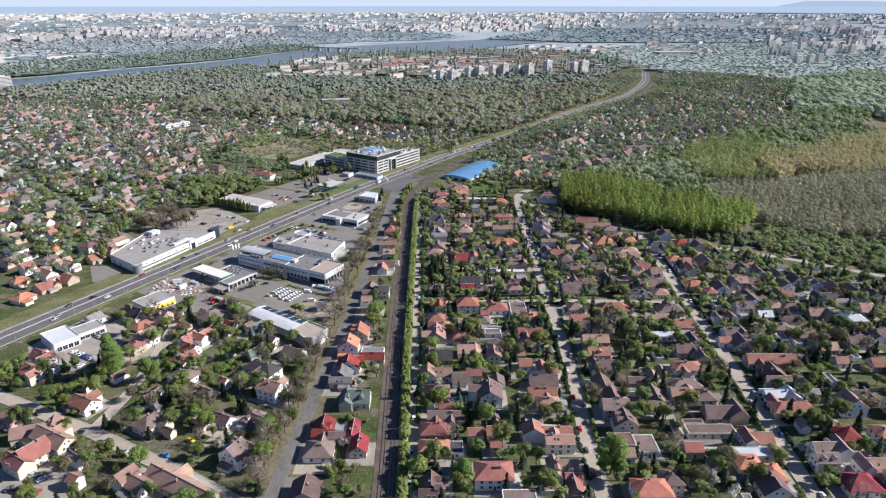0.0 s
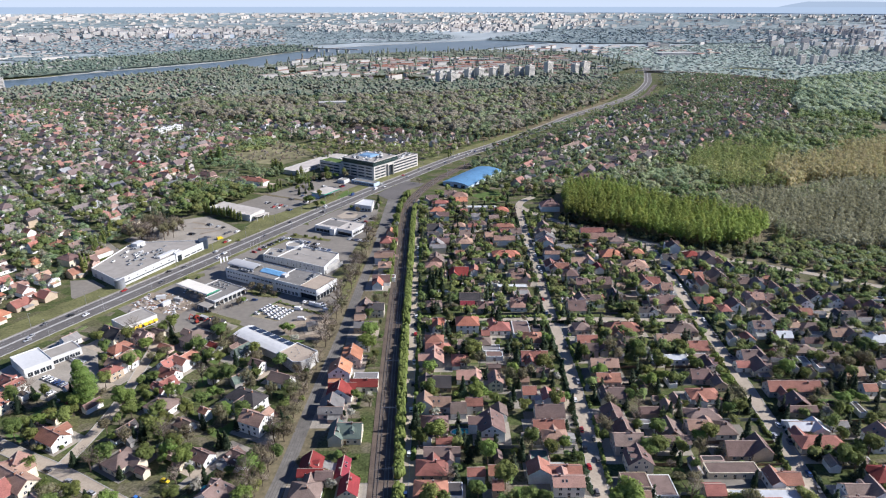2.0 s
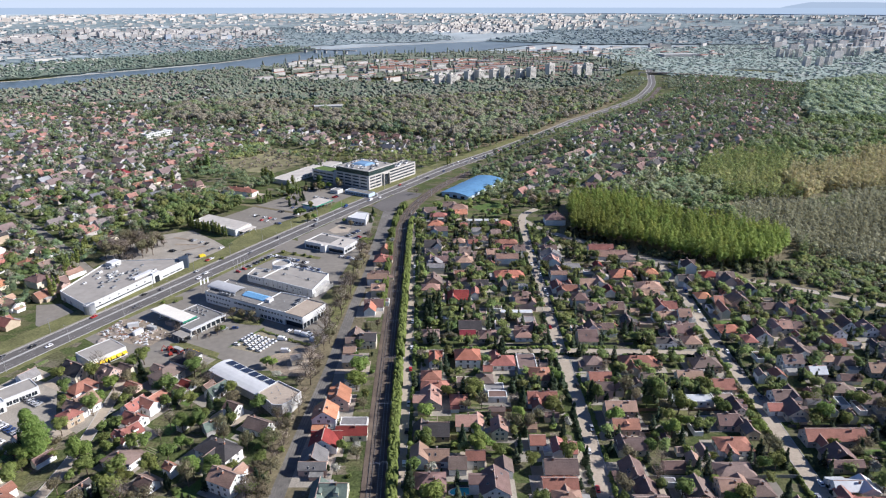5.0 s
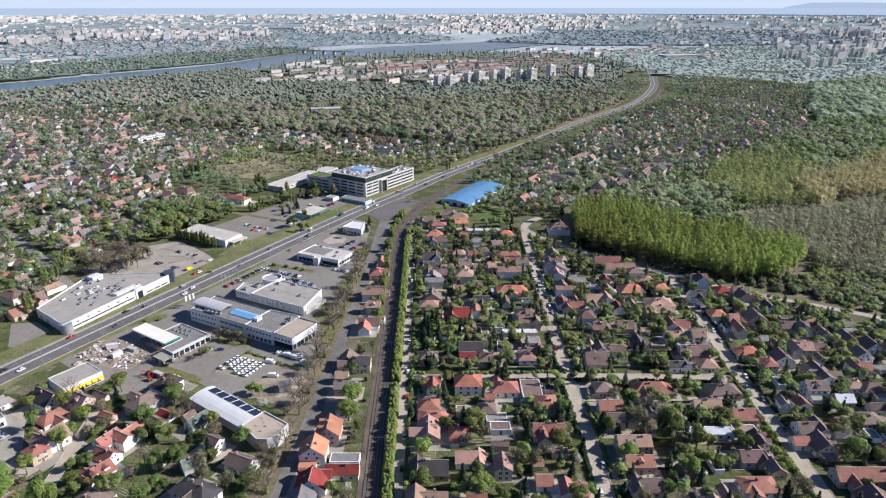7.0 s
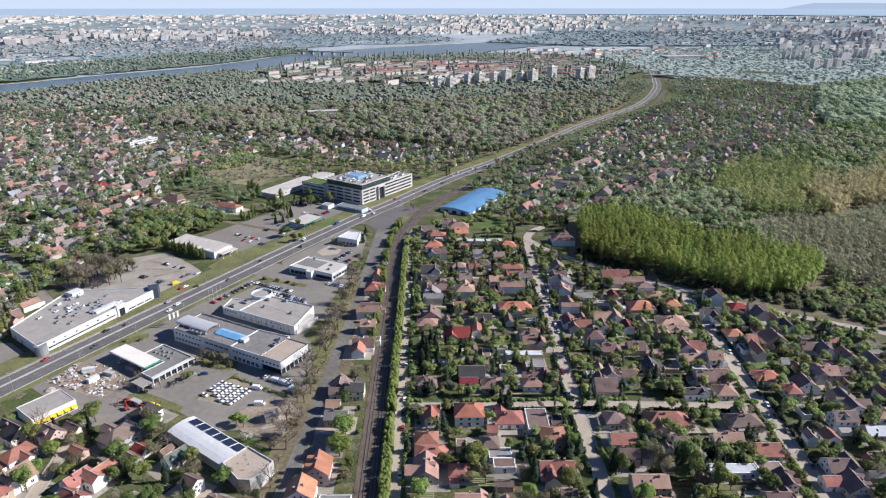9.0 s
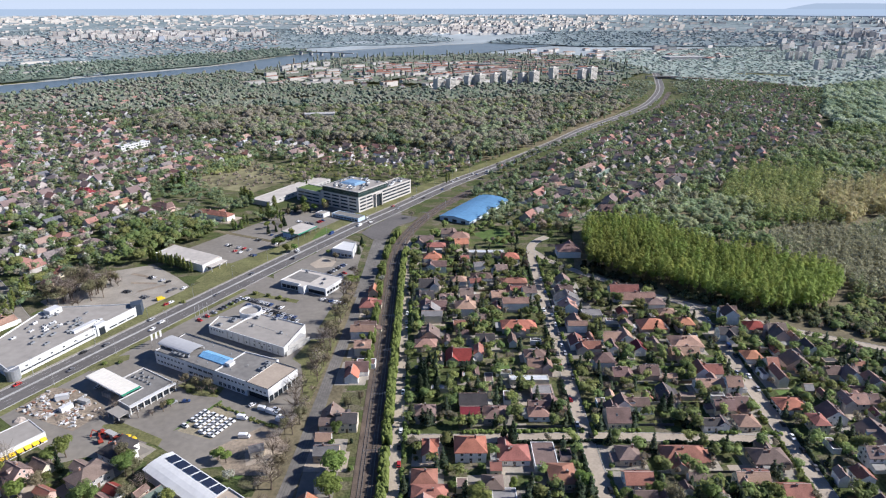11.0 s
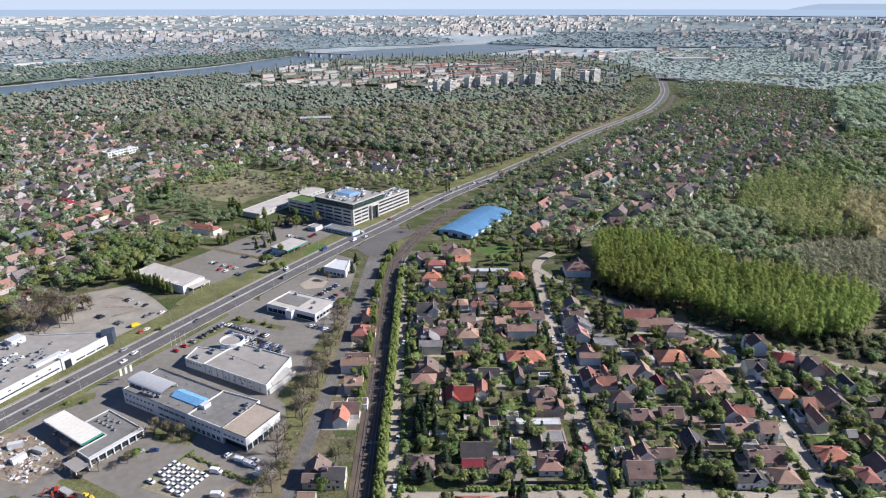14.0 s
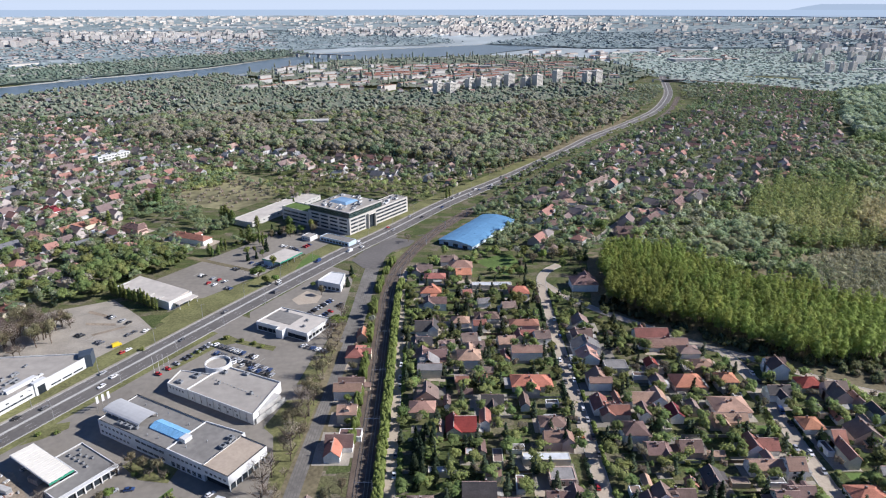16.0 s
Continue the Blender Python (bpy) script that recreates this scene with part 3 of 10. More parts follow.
f_line = road("road_edge", ROAD_F, 2.6, CONCRETE_ROAD, "pale lane along the edge of the wood", 0.06)
g_line = road("road_west", ROAD_G, 3.2, CONCRETE_ROAD, "grey asphalt residential street", 0.065)
h_line = road("road_garden", ROAD_H, 2.6, CONCRETE_ROAD, "grey asphalt garden street", 0.06)
i_line = road("road_side", ROAD_I, 3.0, ASPHALT_PALE, "grey asphalt side street", 0.06)
j_line = road("road_north", ROAD_J, 1.6, ASPHALT_PALE, "pale street among houses", 0.06)
ROADS = [(hw_line, 13), (a_line, 5), (b_line, 4), (c_line, 5), (d_line, 5.2), (e_line, 4), (f_line, 4), (g_line, 4.5), (h_line, 3.6), (i_line, 4), (j_line, 1.8)]

# painted lanes and the grass reserve of the main road
paint = Shape()
for d in (-4.1, 3.9, 6.9):
    dashes(paint, hw_line, d, 0.15, 4, 8, 0.112)
for d in (-7.0, 9.4, -0.9, 0.9):
    dashes(paint, hw_line, d, 0.15, 60, 0.01, 0.112)
tagged(part("lane_marking", paint, LINE), "white painted lane lines on asphalt", "lane marking", kind="structure")
med = Shape()
strip(med, hw_line, -0.6, 0.6, -0.1, 0.26)
tagged(part("median", med, KERB), "narrow concrete median of the main road", "median", kind="structure")
verge = Shape()
strip(verge, [q for q in hw_line if q.y < 1000], -24, -7.7, -0.2, 0.05)
strip(verge, [q for q in hw_line if 330 < q.y < 552], 10.1, 14.5, -0.2, 0.05)
tagged(part("verge", verge, GRASS), "dry grass verge beside the main road", "verge", kind="structure")
dirt = Shape()
strip(dirt, [q for q in a_line if 150 < q.y < 560], -13, -3.2, -0.2, 0.03)
strip(dirt, [q for q in a_line if 150 < q.y < 560], 3.2, 9.5, -0.2, 0.03)
tagged(part("verge_dirt", dirt, DRY), "worn brown verge under the roadside trees", "verge", kind="structure")
seams = Shape()
for d in (-1.9, -0.75, 0.75, 1.9):
    strip(seams, a_line, d - 0.14, d + 0.14, 0.0, 0.086)
tagged(part("tarred_seam", seams, ASPHALT), "dark tarred seams along the old road", "road seam", kind="structure")
shoulder = Shape()
strip(shoulder, [q for q in a_line if q.y > 525], -5.6, -3.2, -0.1, 0.078)
strip(shoulder, [q for q in a_line if q.y > 525], 3.2, 5.2, -0.1, 0.078)
tagged(part("road_shoulder", shoulder, ASPHALT_OLD), "widened asphalt shoulder of the old road", "shoulder", kind="structure")
walkway = Shape()
strip(walkway, hw_line, -9.6, -7.9, -0.1, 0.10)
tagged(part("footpath", walkway, PAVING), "paved footpath beside the main road", "path", kind="structure")

# ---- railway ----
rail_line = curve_points(RAIL, 6)
bed = Shape()
strip(bed, rail_line, -5.6, 5.0, -0.2, 0.16)
tagged(part("track_bed", bed, BALLAST), "dark ballast bed of the double railway track", "track bed", kind="structure")
for d in (-2.3, 1.9):
    track = thing("railway_track", pose(0, 0, 0), "steel rails on concrete sleepers in ballast", "railway track", "railway tracks")
    sl = Shape()
    mid = offsets(rail_line, d)
    acc = 0.0
    for a, b in zip(mid, mid[1:]):
        if a.y > 760:
            break
        n = max(1, round((b - a).length / 1.2))
        for i in range(n):
            c = a.lerp(b, i / n)
            ang = math.atan2(b.y - a.y, b.x - a.x)
            sl.box(-0.13, -1.25, 0.10, 0.13, 1.25, 0.22, 0, Matrix.Translation(c) @ Matrix.Rotation(ang, 4, "Z"))
    tagged(part("sleeper_row", sl, SLEEPER, track), "grey concrete sleepers", kind="stuff")
    for g in (-0.75, 0.75):
        rs = Shape()
        strip(rs, rail_line, d + g - 0.06, d + g + 0.06, 0.16, 0.37)
        part("rail", rs, STEEL, track)


# ---- business buildings along the main road ----
def window_mesh(w, h, name="window", frame=WHITE, glass=GLASS, bars=1):
    """A window in the plane y = 0 that faces -y: one frame with bars, its panes set back in it."""
    s = Shape()
    t = 0.09
    pw = (w - t * (bars + 2)) / (bars + 1)
    xs = [-w / 2]
    for i in range(bars + 1):
        xs += [xs[-1] + t, xs[-1] + t + pw]
    xs.append(w / 2)
    zs = [0, t, h - t, h]
    n = len(xs)
    v = [(x, -0.06, z) for z in zs for x in xs]
    f, k = [], []
    for j in range(3):
        for i in range(n - 1):
            a, b, c, d = j * n + i, j * n + i + 1, (j + 1) * n + i + 1, (j + 1) * n + i
            if j == 1 and i % 2 == 1:
                q = len(v)
                v += [(v[m][0], -0.01, v[m][2]) for m in (a, b, c, d)]
                f += [(a, b, q + 1, q), (b, c, q + 2, q + 1), (c, d, q + 3, q + 2), (d, a, q, q + 3), (q, q + 1, q + 2, q + 3)]
                k += [0, 0, 0, 0, 1]
            else:
                f.append((a, b, c, d))
                k.append(0)
    q = len(v)
    v += [(-w / 2, 0.02, 0), (w / 2, 0.02, 0), (w / 2, 0.02, h), (-w / 2, 0.02, h)]
    f += [(q, q + 1) + tuple(range(n - 1, -1, -1)), tuple(range(3 * n, 4 * n)) + (q + 2, q + 3), (0, n, 2 * n, 3 * n, q + 3, q), (q + 1, q + 2, 4 * n - 1, 3 * n - 1, 2 * n - 1, n - 1)]
    k += [0] * 4
    s.v, s.f, s.m = v, f, k
    return s.mesh(name, [frame, glass])


def windows_along(parent, me, a, b, z, n, name="window", margin=1.0):
    """n windows on the wall that runs from a to b in the thing's own plan, outside on the right."""
    a, b = Vector((*a, 0)), Vector((*b, 0))
    t = (b - a).normalized()
    ang = math.atan2(t.y, t.x)
    run = (b - a).length - 2 * margin
    out = Vector((t.y, -t.x, 0)) * 0.02
    for i in range(n):
        c = a + t * (margin + run * (i + 0.5) / n) + out
        part(name, me, None, parent, m=Matrix.Translation((c.x, c.y, z)) @ Matrix.Rotation(ang, 4, "Z"))


def flat_block(parent, outline, h, wall, roof, parapet=0.5, name="wall", z0=0.0, rim=None):
    """Walls with a parapet, and a flat roof sunk inside it."""
    s = Shape()
    n = len(outline)
    c = Vector((sum(p[0] for p in outline) / n, sum(p[1] for p in outline) / n, 0))
    ins = []
    for i in range(n):
        p0, p, p1 = (Vector((*outline[(i + k) % n], 0)) for k in (-1, 0, 1))
        e0, e1 = (p - p0).normalized(), (p1 - p).normalized()
        n0, n1 = Vector((-e0.y, e0.x, 0)), Vector((-e1.y, e1.x, 0))
        b = (n0 + n1).normalized()
        q = p + b * 0.35 / max(0.3, b.dot(n0))
        ins.append((q.x, q.y))
    top = h + parapet
    v = [(x, y, z0) for x, y in outline] + [(x, y, top) for x, y in outline] + [(x, y, top) for x, y in ins] + [(x, y, h) for x, y in ins]
    f = []
    for i in range(n):
        j = (i + 1) % n
        for r in range(3):
            f.append((r * n + i, r * n + j, (r + 1) * n + j, (r + 1) * n + i))
    s.add(v, f)
    w = part(name, s, wall, parent)
    r = Shape()
    r.prism(ins, h - 0.3, h)
    part("roof", r, roof, parent)
    if rim is not None:
        k = Shape()
        v = [(x, y, top) for x, y in outline] + [(x, y, top + 0.12) for x, y in outline] + [(x, y, top + 0.12) for x, y in ins] + [(x, y, top) for x, y in ins]
        k.add(v, f)
        part("coping", k, rim, parent)
    return w


def roof_unit(parent, x, y, z, w, d, h, material=METAL_GREY, ang=0.0, name="roof_unit"):
    """An air unit: a casing on feet with a round fan grille."""
    s = Shape()
    s.box(-w / 2, -d / 2, 0.25, w / 2, d / 2, h)
    for sx in (-1, 1):
        s.box(sx * w * 0.4 - 0.08, -d / 2, 0, sx * w * 0.4 + 0.08, d / 2, 0.25)
    s.tube((0, 0, h), (0, 0, h + 0.18), min(w, d) * 0.36, min(w, d) * 0.33, 10, 1)
    part(name, s, [material, BLACK], parent, m=pose(x, y, z, 0, 0, ang))


def vent_pipe(parent, x, y, z, h=0.9):
    s = Shape()
    s.tube((0, 0, 0), (0, 0, h), 0.18, 0.18, 8)
    s.tube((0, 0, h), (0, 0, h + 0.25), 0.32, 0.1, 8)
    part("vent_pipe", s, METAL_GREY, parent, m=pose(x, y, z))


rng = random.Random(5)

# showroom and workshop, two storeys
show = thing("showroom_building", pose(-152, 442, 0, 0, 0, -28.4), "long pale two-storey showroom with grey flat roof and blue skylight", "commercial building")
flat_block(show, [(0, 0), (45.5, 0), (45.5, 22), (-1, 22)], 7.6, WHITE, FLAT_GREY, 0.5, rim=BLACK)
flat_block(show, [(45.5, 0), (67.3, 0), (67.3, 24), (45.5, 22)], 8.0, WHITE, FLAT_GREY, 0.5, rim=WHITE)
flat_block(show, [(67.3, -0.4), (82, -0.4), (82, 21.6), (67.3, 21.6)], 8.4, WHITE, FLAT_TAN, 0.3, z0=4.2, rim=BLACK)
g = Shape()
g.box(67.4, 1.2, 0, 80.6, 20.4, 4.2)
part("ground_floor_glazing", g, GLASS, show, "recessed dark glazed ground floor")
for i in range(7):
    c = Shape()
    c.box(80.7, 0.6 + i * 3.3, 0, 81.1, 1.0 + i * 3.3, 4.2)
    part("column", c, WHITE, show)
w_small = window_mesh(1.6, 1.3, bars=1)
w_wide = window_mesh(3.2, 1.5, bars=3)
windows_along(show, w_small, (0, 0), (24, 0), 5.0, 8)
windows_along(show, w_wide, (24, 0), (45, 0), 4.9, 5)
windows_along(show, w_wide, (24, 0), (45, 0), 1.2, 5)
windows_along(show, w_small, (45.5, 0), (67.3, 0), 5.3, 8)
windows_along(show, w_small, (67.3, -0.4), (82, -0.4), 5.4, 5)
windows_along(show, window_mesh(2.2, 2.4, bars=2), (46, 0), (67, 0), 0.6, 6)
windows_along(show, w_small, (0, 0), (22, 0), 1.6, 8)
windows_along(show, window_mesh(2.4, 2.9, "glass_door", METAL_GREY, GLASS, 2), (-1, 22), (0, 0), 0.1, 4, "glass_door")
va = Shape()
for i in range(8):
    a0, a1 = math.pi * i / 8, math.pi * (i + 1) / 8
    p = [(-3, 9.9 - 5.2 * math.cos(a), 9.0 + 1.25 * math.sin(a)) for a in (a0, a1)]
    q = [(22, y, z) for _, y, z in p]
    va.add([p[0], q[0], q[1], p[1]], [(0, 1, 2, 3)])
    va.add([(x, y, z - 0.2) for x, y, z in (p[1], q[1], q[0], p[0])], [(0, 1, 2, 3)])
va.box(-3, 4.7, 8.8, 22, 4.9, 9.1)
va.box(-3, 14.9, 8.8, 22, 15.1, 9.1)
part("canopy", va, SHEET, show, "pale curved sheet-metal roof canopy")
for x in (-2, 3, 8, 13, 18, 21.5):
    for y in (5, 14.8):
        c = Shape()
        c.box(x, y - 0.15, 7.6, x + 0.3, y + 0.15, 9.0)
        part("canopy_post", c, WHITE, show)
for i in range(6):
    for k in range(2):
        b = Shape()
        x0 = 26 + i * 3.3
        y0, y1, z0, z1 = (7, 10.4, 8.1, 9.3) if k == 0 else (10.6, 14, 9.3, 8.1)
        b.add([(x0, y0, z0), (x0 + 3.15, y0, z0), (x0 + 3.15, y1, z1), (x0, y1, z1), (x0, y0, 7.5), (x0 + 3.15, y0, 7.5), (x0 + 3.15, y1, 7.5), (x0, y1, 7.5)],
              [(0, 1, 2, 3), (0, 4, 5, 1), (1, 5, 6, 2), (2, 6, 7, 3), (3, 7, 4, 0)])
        part("skylight_panel", b, BLUE_PALE, show, "bright blue skylight sheet" if i + k == 0 else "")
hatch = Shape()
hatch.box(46.2, 6.6, 7.9, 49.5, 10.6, 9.9)
part("roof_hatch", hatch, WHITE, show, "white rooftop stair box")
for x, y, w, d in ((12, 2.8, 2.4, 1.5), (15.4, 3.0, 2.6, 1.6), (18.5, 3.1, 2.2, 1.5), (21.5, 4.2, 1.5, 1.3), (66, 12.5, 2.6, 2.4), (64.5, 18.5, 3, 1.8), (66, 16, 1.6, 1.4)):
    roof_unit(show, x, y, 7.6 if x < 45 else 8.0, w, d, 1.4)
for x, y in ((30, 3), (36, 4), (40, 17), (10, 18), (25, 18.5), (52, 5), (57, 12)):
    vent_pipe(show, x, y, 7.6 if x < 45 else 8.0)

# supermarket with the round tower
market = thing("supermarket", pose(-134.4, 476, 0, 0, 0, -28.4), "white supermarket with pale flat roof and round tower", "supermarket")
flat_block(market, [(14, 0), (58.5, 0), (51, 27.5), (17.5, 26), (14, 17)], 5.2, WHITE, FLAT_PALE, 0.6, rim=WHITE)
flat_block(market, [(0, 0), (13.9, 0), (13.9, 17), (-4, 12)], 4.8, WHITE, FLAT_PALE, 0.4, rim=WHITE)
drum = Shape()
ring = lambda r, z: [(10.5 + r * math.cos(6.2832 * i / 28), 24.5 + r * math.sin(6.2832 * i / 28), z) for i in range(28)]
pts = ring(6.8, 0) + ring(6.8, 7.6) + ring(6.3, 7.6) + ring(6.3, 6.2)
drum.add(pts, [(r * 28 + i, r * 28 + (i + 1) % 28, (r + 1) * 28 + (i + 1) % 28, (r + 1) * 28 + i) for r in range(3) for i in range(28)])
drum.add(ring(6.3, 6.2), [tuple(range(28))], 1)
part("tower", drum, [WHITE, FLAT_PALE], market, "round white entrance tower")
windows_along(market, window_mesh(1.1, 1.5), (0, 0), (13.5, 0), 2.8, 5)
windows_along(market, window_mesh(1.1, 1.4), (14, 0), (58, 0), 1.2, 7)
windows_along(market, window_mesh(1.6, 0.8), (34, 0), (50, 0), 3.6, 4)
for i in range(10):
    b = Shape()
    b.box(15 + i * 4.35, -0.25, 0, 15.35 + i * 4.35, -0.003, 5.2)
    part("wall_rib", b, OFFWHITE, market)
sw = Shape()
sw.box(58.9, 1.0, 0, 59.3, 21, 3.0)
part("yard_wall", sw, OFFWHITE, market, "pale yard wall beside the loading bay")
ld = Shape()
ld.box(53.5, 5, 0, 57.5, 20, 4.4)
part("loading_bay", ld, OFFWHITE, market)
for x, y, w, d in ((45, 13, 1.6, 1.4), (24, 12, 1.2, 1.2), (19, 21, 2.6, 2), (30, 25, 2.8, 1.6), (5, 4, 3.4, 1.8), (8, 12, 4, 3.2)):
    roof_unit(market, x, y, 5.2 if x > 14 else 4.8, w, d, 1.3)
for i in range(14):
    vent_pipe(market, 18 + i * 2.6, 14 - i * 0.1, 5.2, 0.4)

# small white showroom further up
shop = thing("shop_building", pose(-107, 543, 0, 0, 0, -27), "white single-storey shop with pale flat roof", "shop building")
flat_block(shop, [(0, 0), (17, 0.5), (17, -2.5), (22, -2.5), (22, 1.5), (37.5, 1.5), (37.5, 23.5), (1, 22.5)], 5.2, WHITE, FLAT_WARM, 0.5)
windows_along(shop, window_mesh(3.4, 2.6, bars=2, frame=BLACK), (0, 0), (17, 0.5), 0.5, 4)
windows_along(shop, window_mesh(3.4, 2.6, bars=2, frame=BLACK), (22, 1.5), (37.5, 1.5), 0.5, 4)
windows_along(shop, window_mesh(2.6, 1.8, bars=2, frame=BLACK), (37.5, 1.5), (37.5, 23.5), 1.4, 6)
pan = Shape()
pan.box(2, 6, 5.25, 21, 19, 5.33)
part("roof_sheet", pan, FLAT_GREY, shop, "grey roofing felt patch")
for x, y in ((30, 8), (27, 15), (8, 20)):
    roof_unit(shop, x, y, 5.2, 1.8, 1.3, 1.1)

# filling station
gas = thing("filling_station", pose(-163, 411, 0, 0, 0, -33), "filling station with white canopy and grey-roofed shop", "filling station")
ca = Shape()
ca.box(-18, -1.2, 5.0, 14, 8.6, 5.75)
part("canopy", ca, WHITE, gas, "large flat white forecourt canopy")
for i in range(20):
    b = Shape()
    b.box(-17.8 + i * 1.58, -1.0, 5.754, -16.35 + i * 1.58, 8.4, 5.85 + 0.04 * (i % 2))
    part("roof_sheet", b, CREAM_SHEET, gas)
ed = Shape()
ed.box(14.01, -1.25, 5.05, 14.25, 8.65, 5.95)
part("canopy_fascia", ed, GREEN_PAINT, gas, "green canopy fascia strip")
for x in (-13, -3, 7):
    for y in (1.5, 6.0):
        p = Shape()
        p.tube((x, y, 0), (x, y, 5.0), 0.25, 0.25, 8)
        part("canopy_column", p, WHITE, gas)
    for y in (3.7,):
        p = Shape()
        p.box(x - 0.5, y - 0.9, 0, x + 0.5, y + 0.9, 0.18)
        p.box(x - 0.3, y - 0.5, 0.18, x + 0.3, y + 0.5, 1.8, 1)
        part("fuel_pump", p, [KERB, GREEN_PAINT], gas)
flat_block(gas, [(15, -4), (24, -4), (24, 21), (-2, 21), (-2, 9.2), (15, 9.2)], 4.3, OFFWHITE, FLAT_GREY, 0.4, rim=WHITE)
for i in range(8):
    b = Shape()
    b.box(24.4, -3.9 + i * 3.5, 0, 24.8, -3.45 + i * 3.5, 4.1)
    part("frontage_column", b, WHITE, gas)
b = Shape()
b.box(24.3, -4.2, 4.1, 25.6, 21.2, 4.75)
part("frontage_beam", b, WHITE, gas, "white beam over the shop front")
for i in range(7):
    b = Shape()
    b.box(24.003, -3.2 + i * 3.5, 0.5, 24.06, -0.4 + i * 3.5, 3.8)
    part("shop_window", b, GLASS, gas)
for i in range(9):
    roof_unit(gas, 2 + (i % 5) * 3.2, 13 + (i // 5) * 4 + rng.uniform(-1, 1), 4.3, 1.1, 0.9, 0.9)
wash = Shape()
wash.box(16.4, -10.9, 3.0, 26.4, -5.1, 3.35)
part("car_wash_roof", wash, FLAT_PALE, gas, "flat pale roof of the open car wash")
for x in (16.7, 21.3, 25.8):
    for y in (-10.7, -5.6):
        b = Shape()
        b.box(x, y, 0, x + 0.3, y + 0.3, 3.0)
        part("car_wash_post", b, WHITE, gas)
wash = Shape()
wash.box(17.1, -5.65, 0, 25.7, -5.5, 3.0)
wash.box(21.4, -10.3, 0, 21.55, -5.65, 2.6)
part("car_wash_screen", wash, OFFWHITE, gas)

# discount store with car park
disc = thing("discount_store", pose(-216, 595, 0, 0, 0, -29.5), "white discount store with shallow pale roof", "store")
flat_block(disc, [(0, 0), (52, 0), (52, 18.5), (0, 18.5)], 5.4, WHITE, FLAT_WARM, 0.5)
lo = Shape()
lo.add([(-0.5, 5.5, 5.45), (50, 5.5, 5.45), (50, 18.2, 6.5), (-0.5, 18.2, 6.5), (-0.5, 18.2, 5.3), (50, 18.2, 5.3), (50, 5.5, 5.3), (-0.5, 5.5, 5.3)],
       [(0, 1, 2, 3), (3, 2, 5, 4), (1, 6, 5, 2), (0, 3, 4, 7), (0, 7, 6, 1)])
part("roof_slope", lo, FLAT_WARM, disc, "cream shallow sheet-metal roof slope")
cn = Shape()
cn.box(52.01, 3.4, 3.6, 57.5, 18.9, 4.1)
part("entrance_canopy", cn, FLAT_WARM, disc, "flat cream entrance canopy")
for y in (4, 11, 18):
    b = Shape()
    b.tube((57, y, 0), (57, y, 3.6), 0.15, 0.15, 8)
    part("canopy_post", b, WHITE, disc)
windows_along(disc, window_mesh(3.0, 2.4, bars=1), (52, 3.5), (52, 18.5), 0.4, 4)
for i in range(5):
    b = Shape()
    b.box(5 + i * 9, 1.2, 5.4, 5.25 + i * 9, 5.3, 5.9)
    part("roof_rib", b, OFFWHITE, disc)

# large white store with the black corner
big = thing("furniture_store", pose(-3.7, 5.0, 0), "large white store with grey flat roof and black corner", "store")
flat_block(big, [(-246.5, 441.5), (-217.5, 419.5), (-184.5, 494), (-188, 499), (-232, 495), (-241, 487)], 5.7, WHITE, FLAT_PALE, 0.7)
co = Shape()
co.prism([(-187, 493), (-182, 496), (-184, 503), (-190, 499)], 0, 7.6, 0)
part("corner_wedge", co, WEDGE, big, "tall blue-grey wedge-shaped corner")
rd = Shape()
rd.tube((-217, 421.5, 0), (-217, 421.5, 6.1), 3.4, 3.4, 16)
part("corner_bay", rd, METAL_GREY, big, "round grey glazed corner bay")
fa, fb = Vector((-215.5, 424)), Vector((-184.7, 493.5))
windows_along(big, window_mesh(5.6, 0.9, bars=3, frame=METAL_GREY), tuple(fa), tuple(fa.lerp(fb, 0.62)), 1.6, 8)
windows_along(big, window_mesh(5.6, 0.9, bars=3, frame=METAL_GREY), tuple(fa.lerp(fb, 0.72)), tuple(fb), 1.0, 3)
windows_along(big, window_mesh(1.6, 1.0), tuple(fa), tuple(fa.lerp(fb, 0.6)), 3.6, 6)
pt = Shape()
ang = math.degrees(math.atan2(fb.y - fa.y, fb.x - fa.x))
pt.box(-3.4, -0.6, 0, 3.4, 2.2, 7.2)
part("entrance_portal", pt, WHITE, big, m=pose(*fa.lerp(fb, 0.67), 0, 0, 0, ang))
ds = Shape()
ds.box(-2.0, -0.66, 0, 2.0, -0.605, 4.8)
part("entrance_glazing", ds, GLASS, big, m=pose(*fa.lerp(fb, 0.67), 0, 0, 0, ang))
windows_along(big, window_mesh(3.0, 2.8, "loading_door", METAL_GREY, METAL_GREY, 0), (-246.5, 441.5), (-224, 424.5), 0.05, 3, "loading_door")
for i in range(44):
    t = rng.random()
    x, y = (-238 + rng.uniform(0, 40), 448 + rng.uniform(0, 40))
    if inside(x, y, [(-241, 443), (-220, 428), (-191, 490), (-232, 490)]):
        roof_unit(big, x, y, 5.7, rng.uniform(1.6, 4), rng.uniform(1.2, 2), rng.uniform(0.8, 1.6), rng.choice([WHITE, METAL_GREY]), ang)
pen = Shape()
pen.box(-4, -3, 0, 4, 3, 3)
part("roof_penthouse", pen, WHITE, big, m=pose(-233, 488, 5.7, 0, 0, ang))
pen = Shape()
pen.box(-8, -1.6, 0, 8, 1.6, 1.5)
part("roof_plant_screen", pen, WHITE, big, m=pose(-203, 468, 5.7, 0, 0, ang))

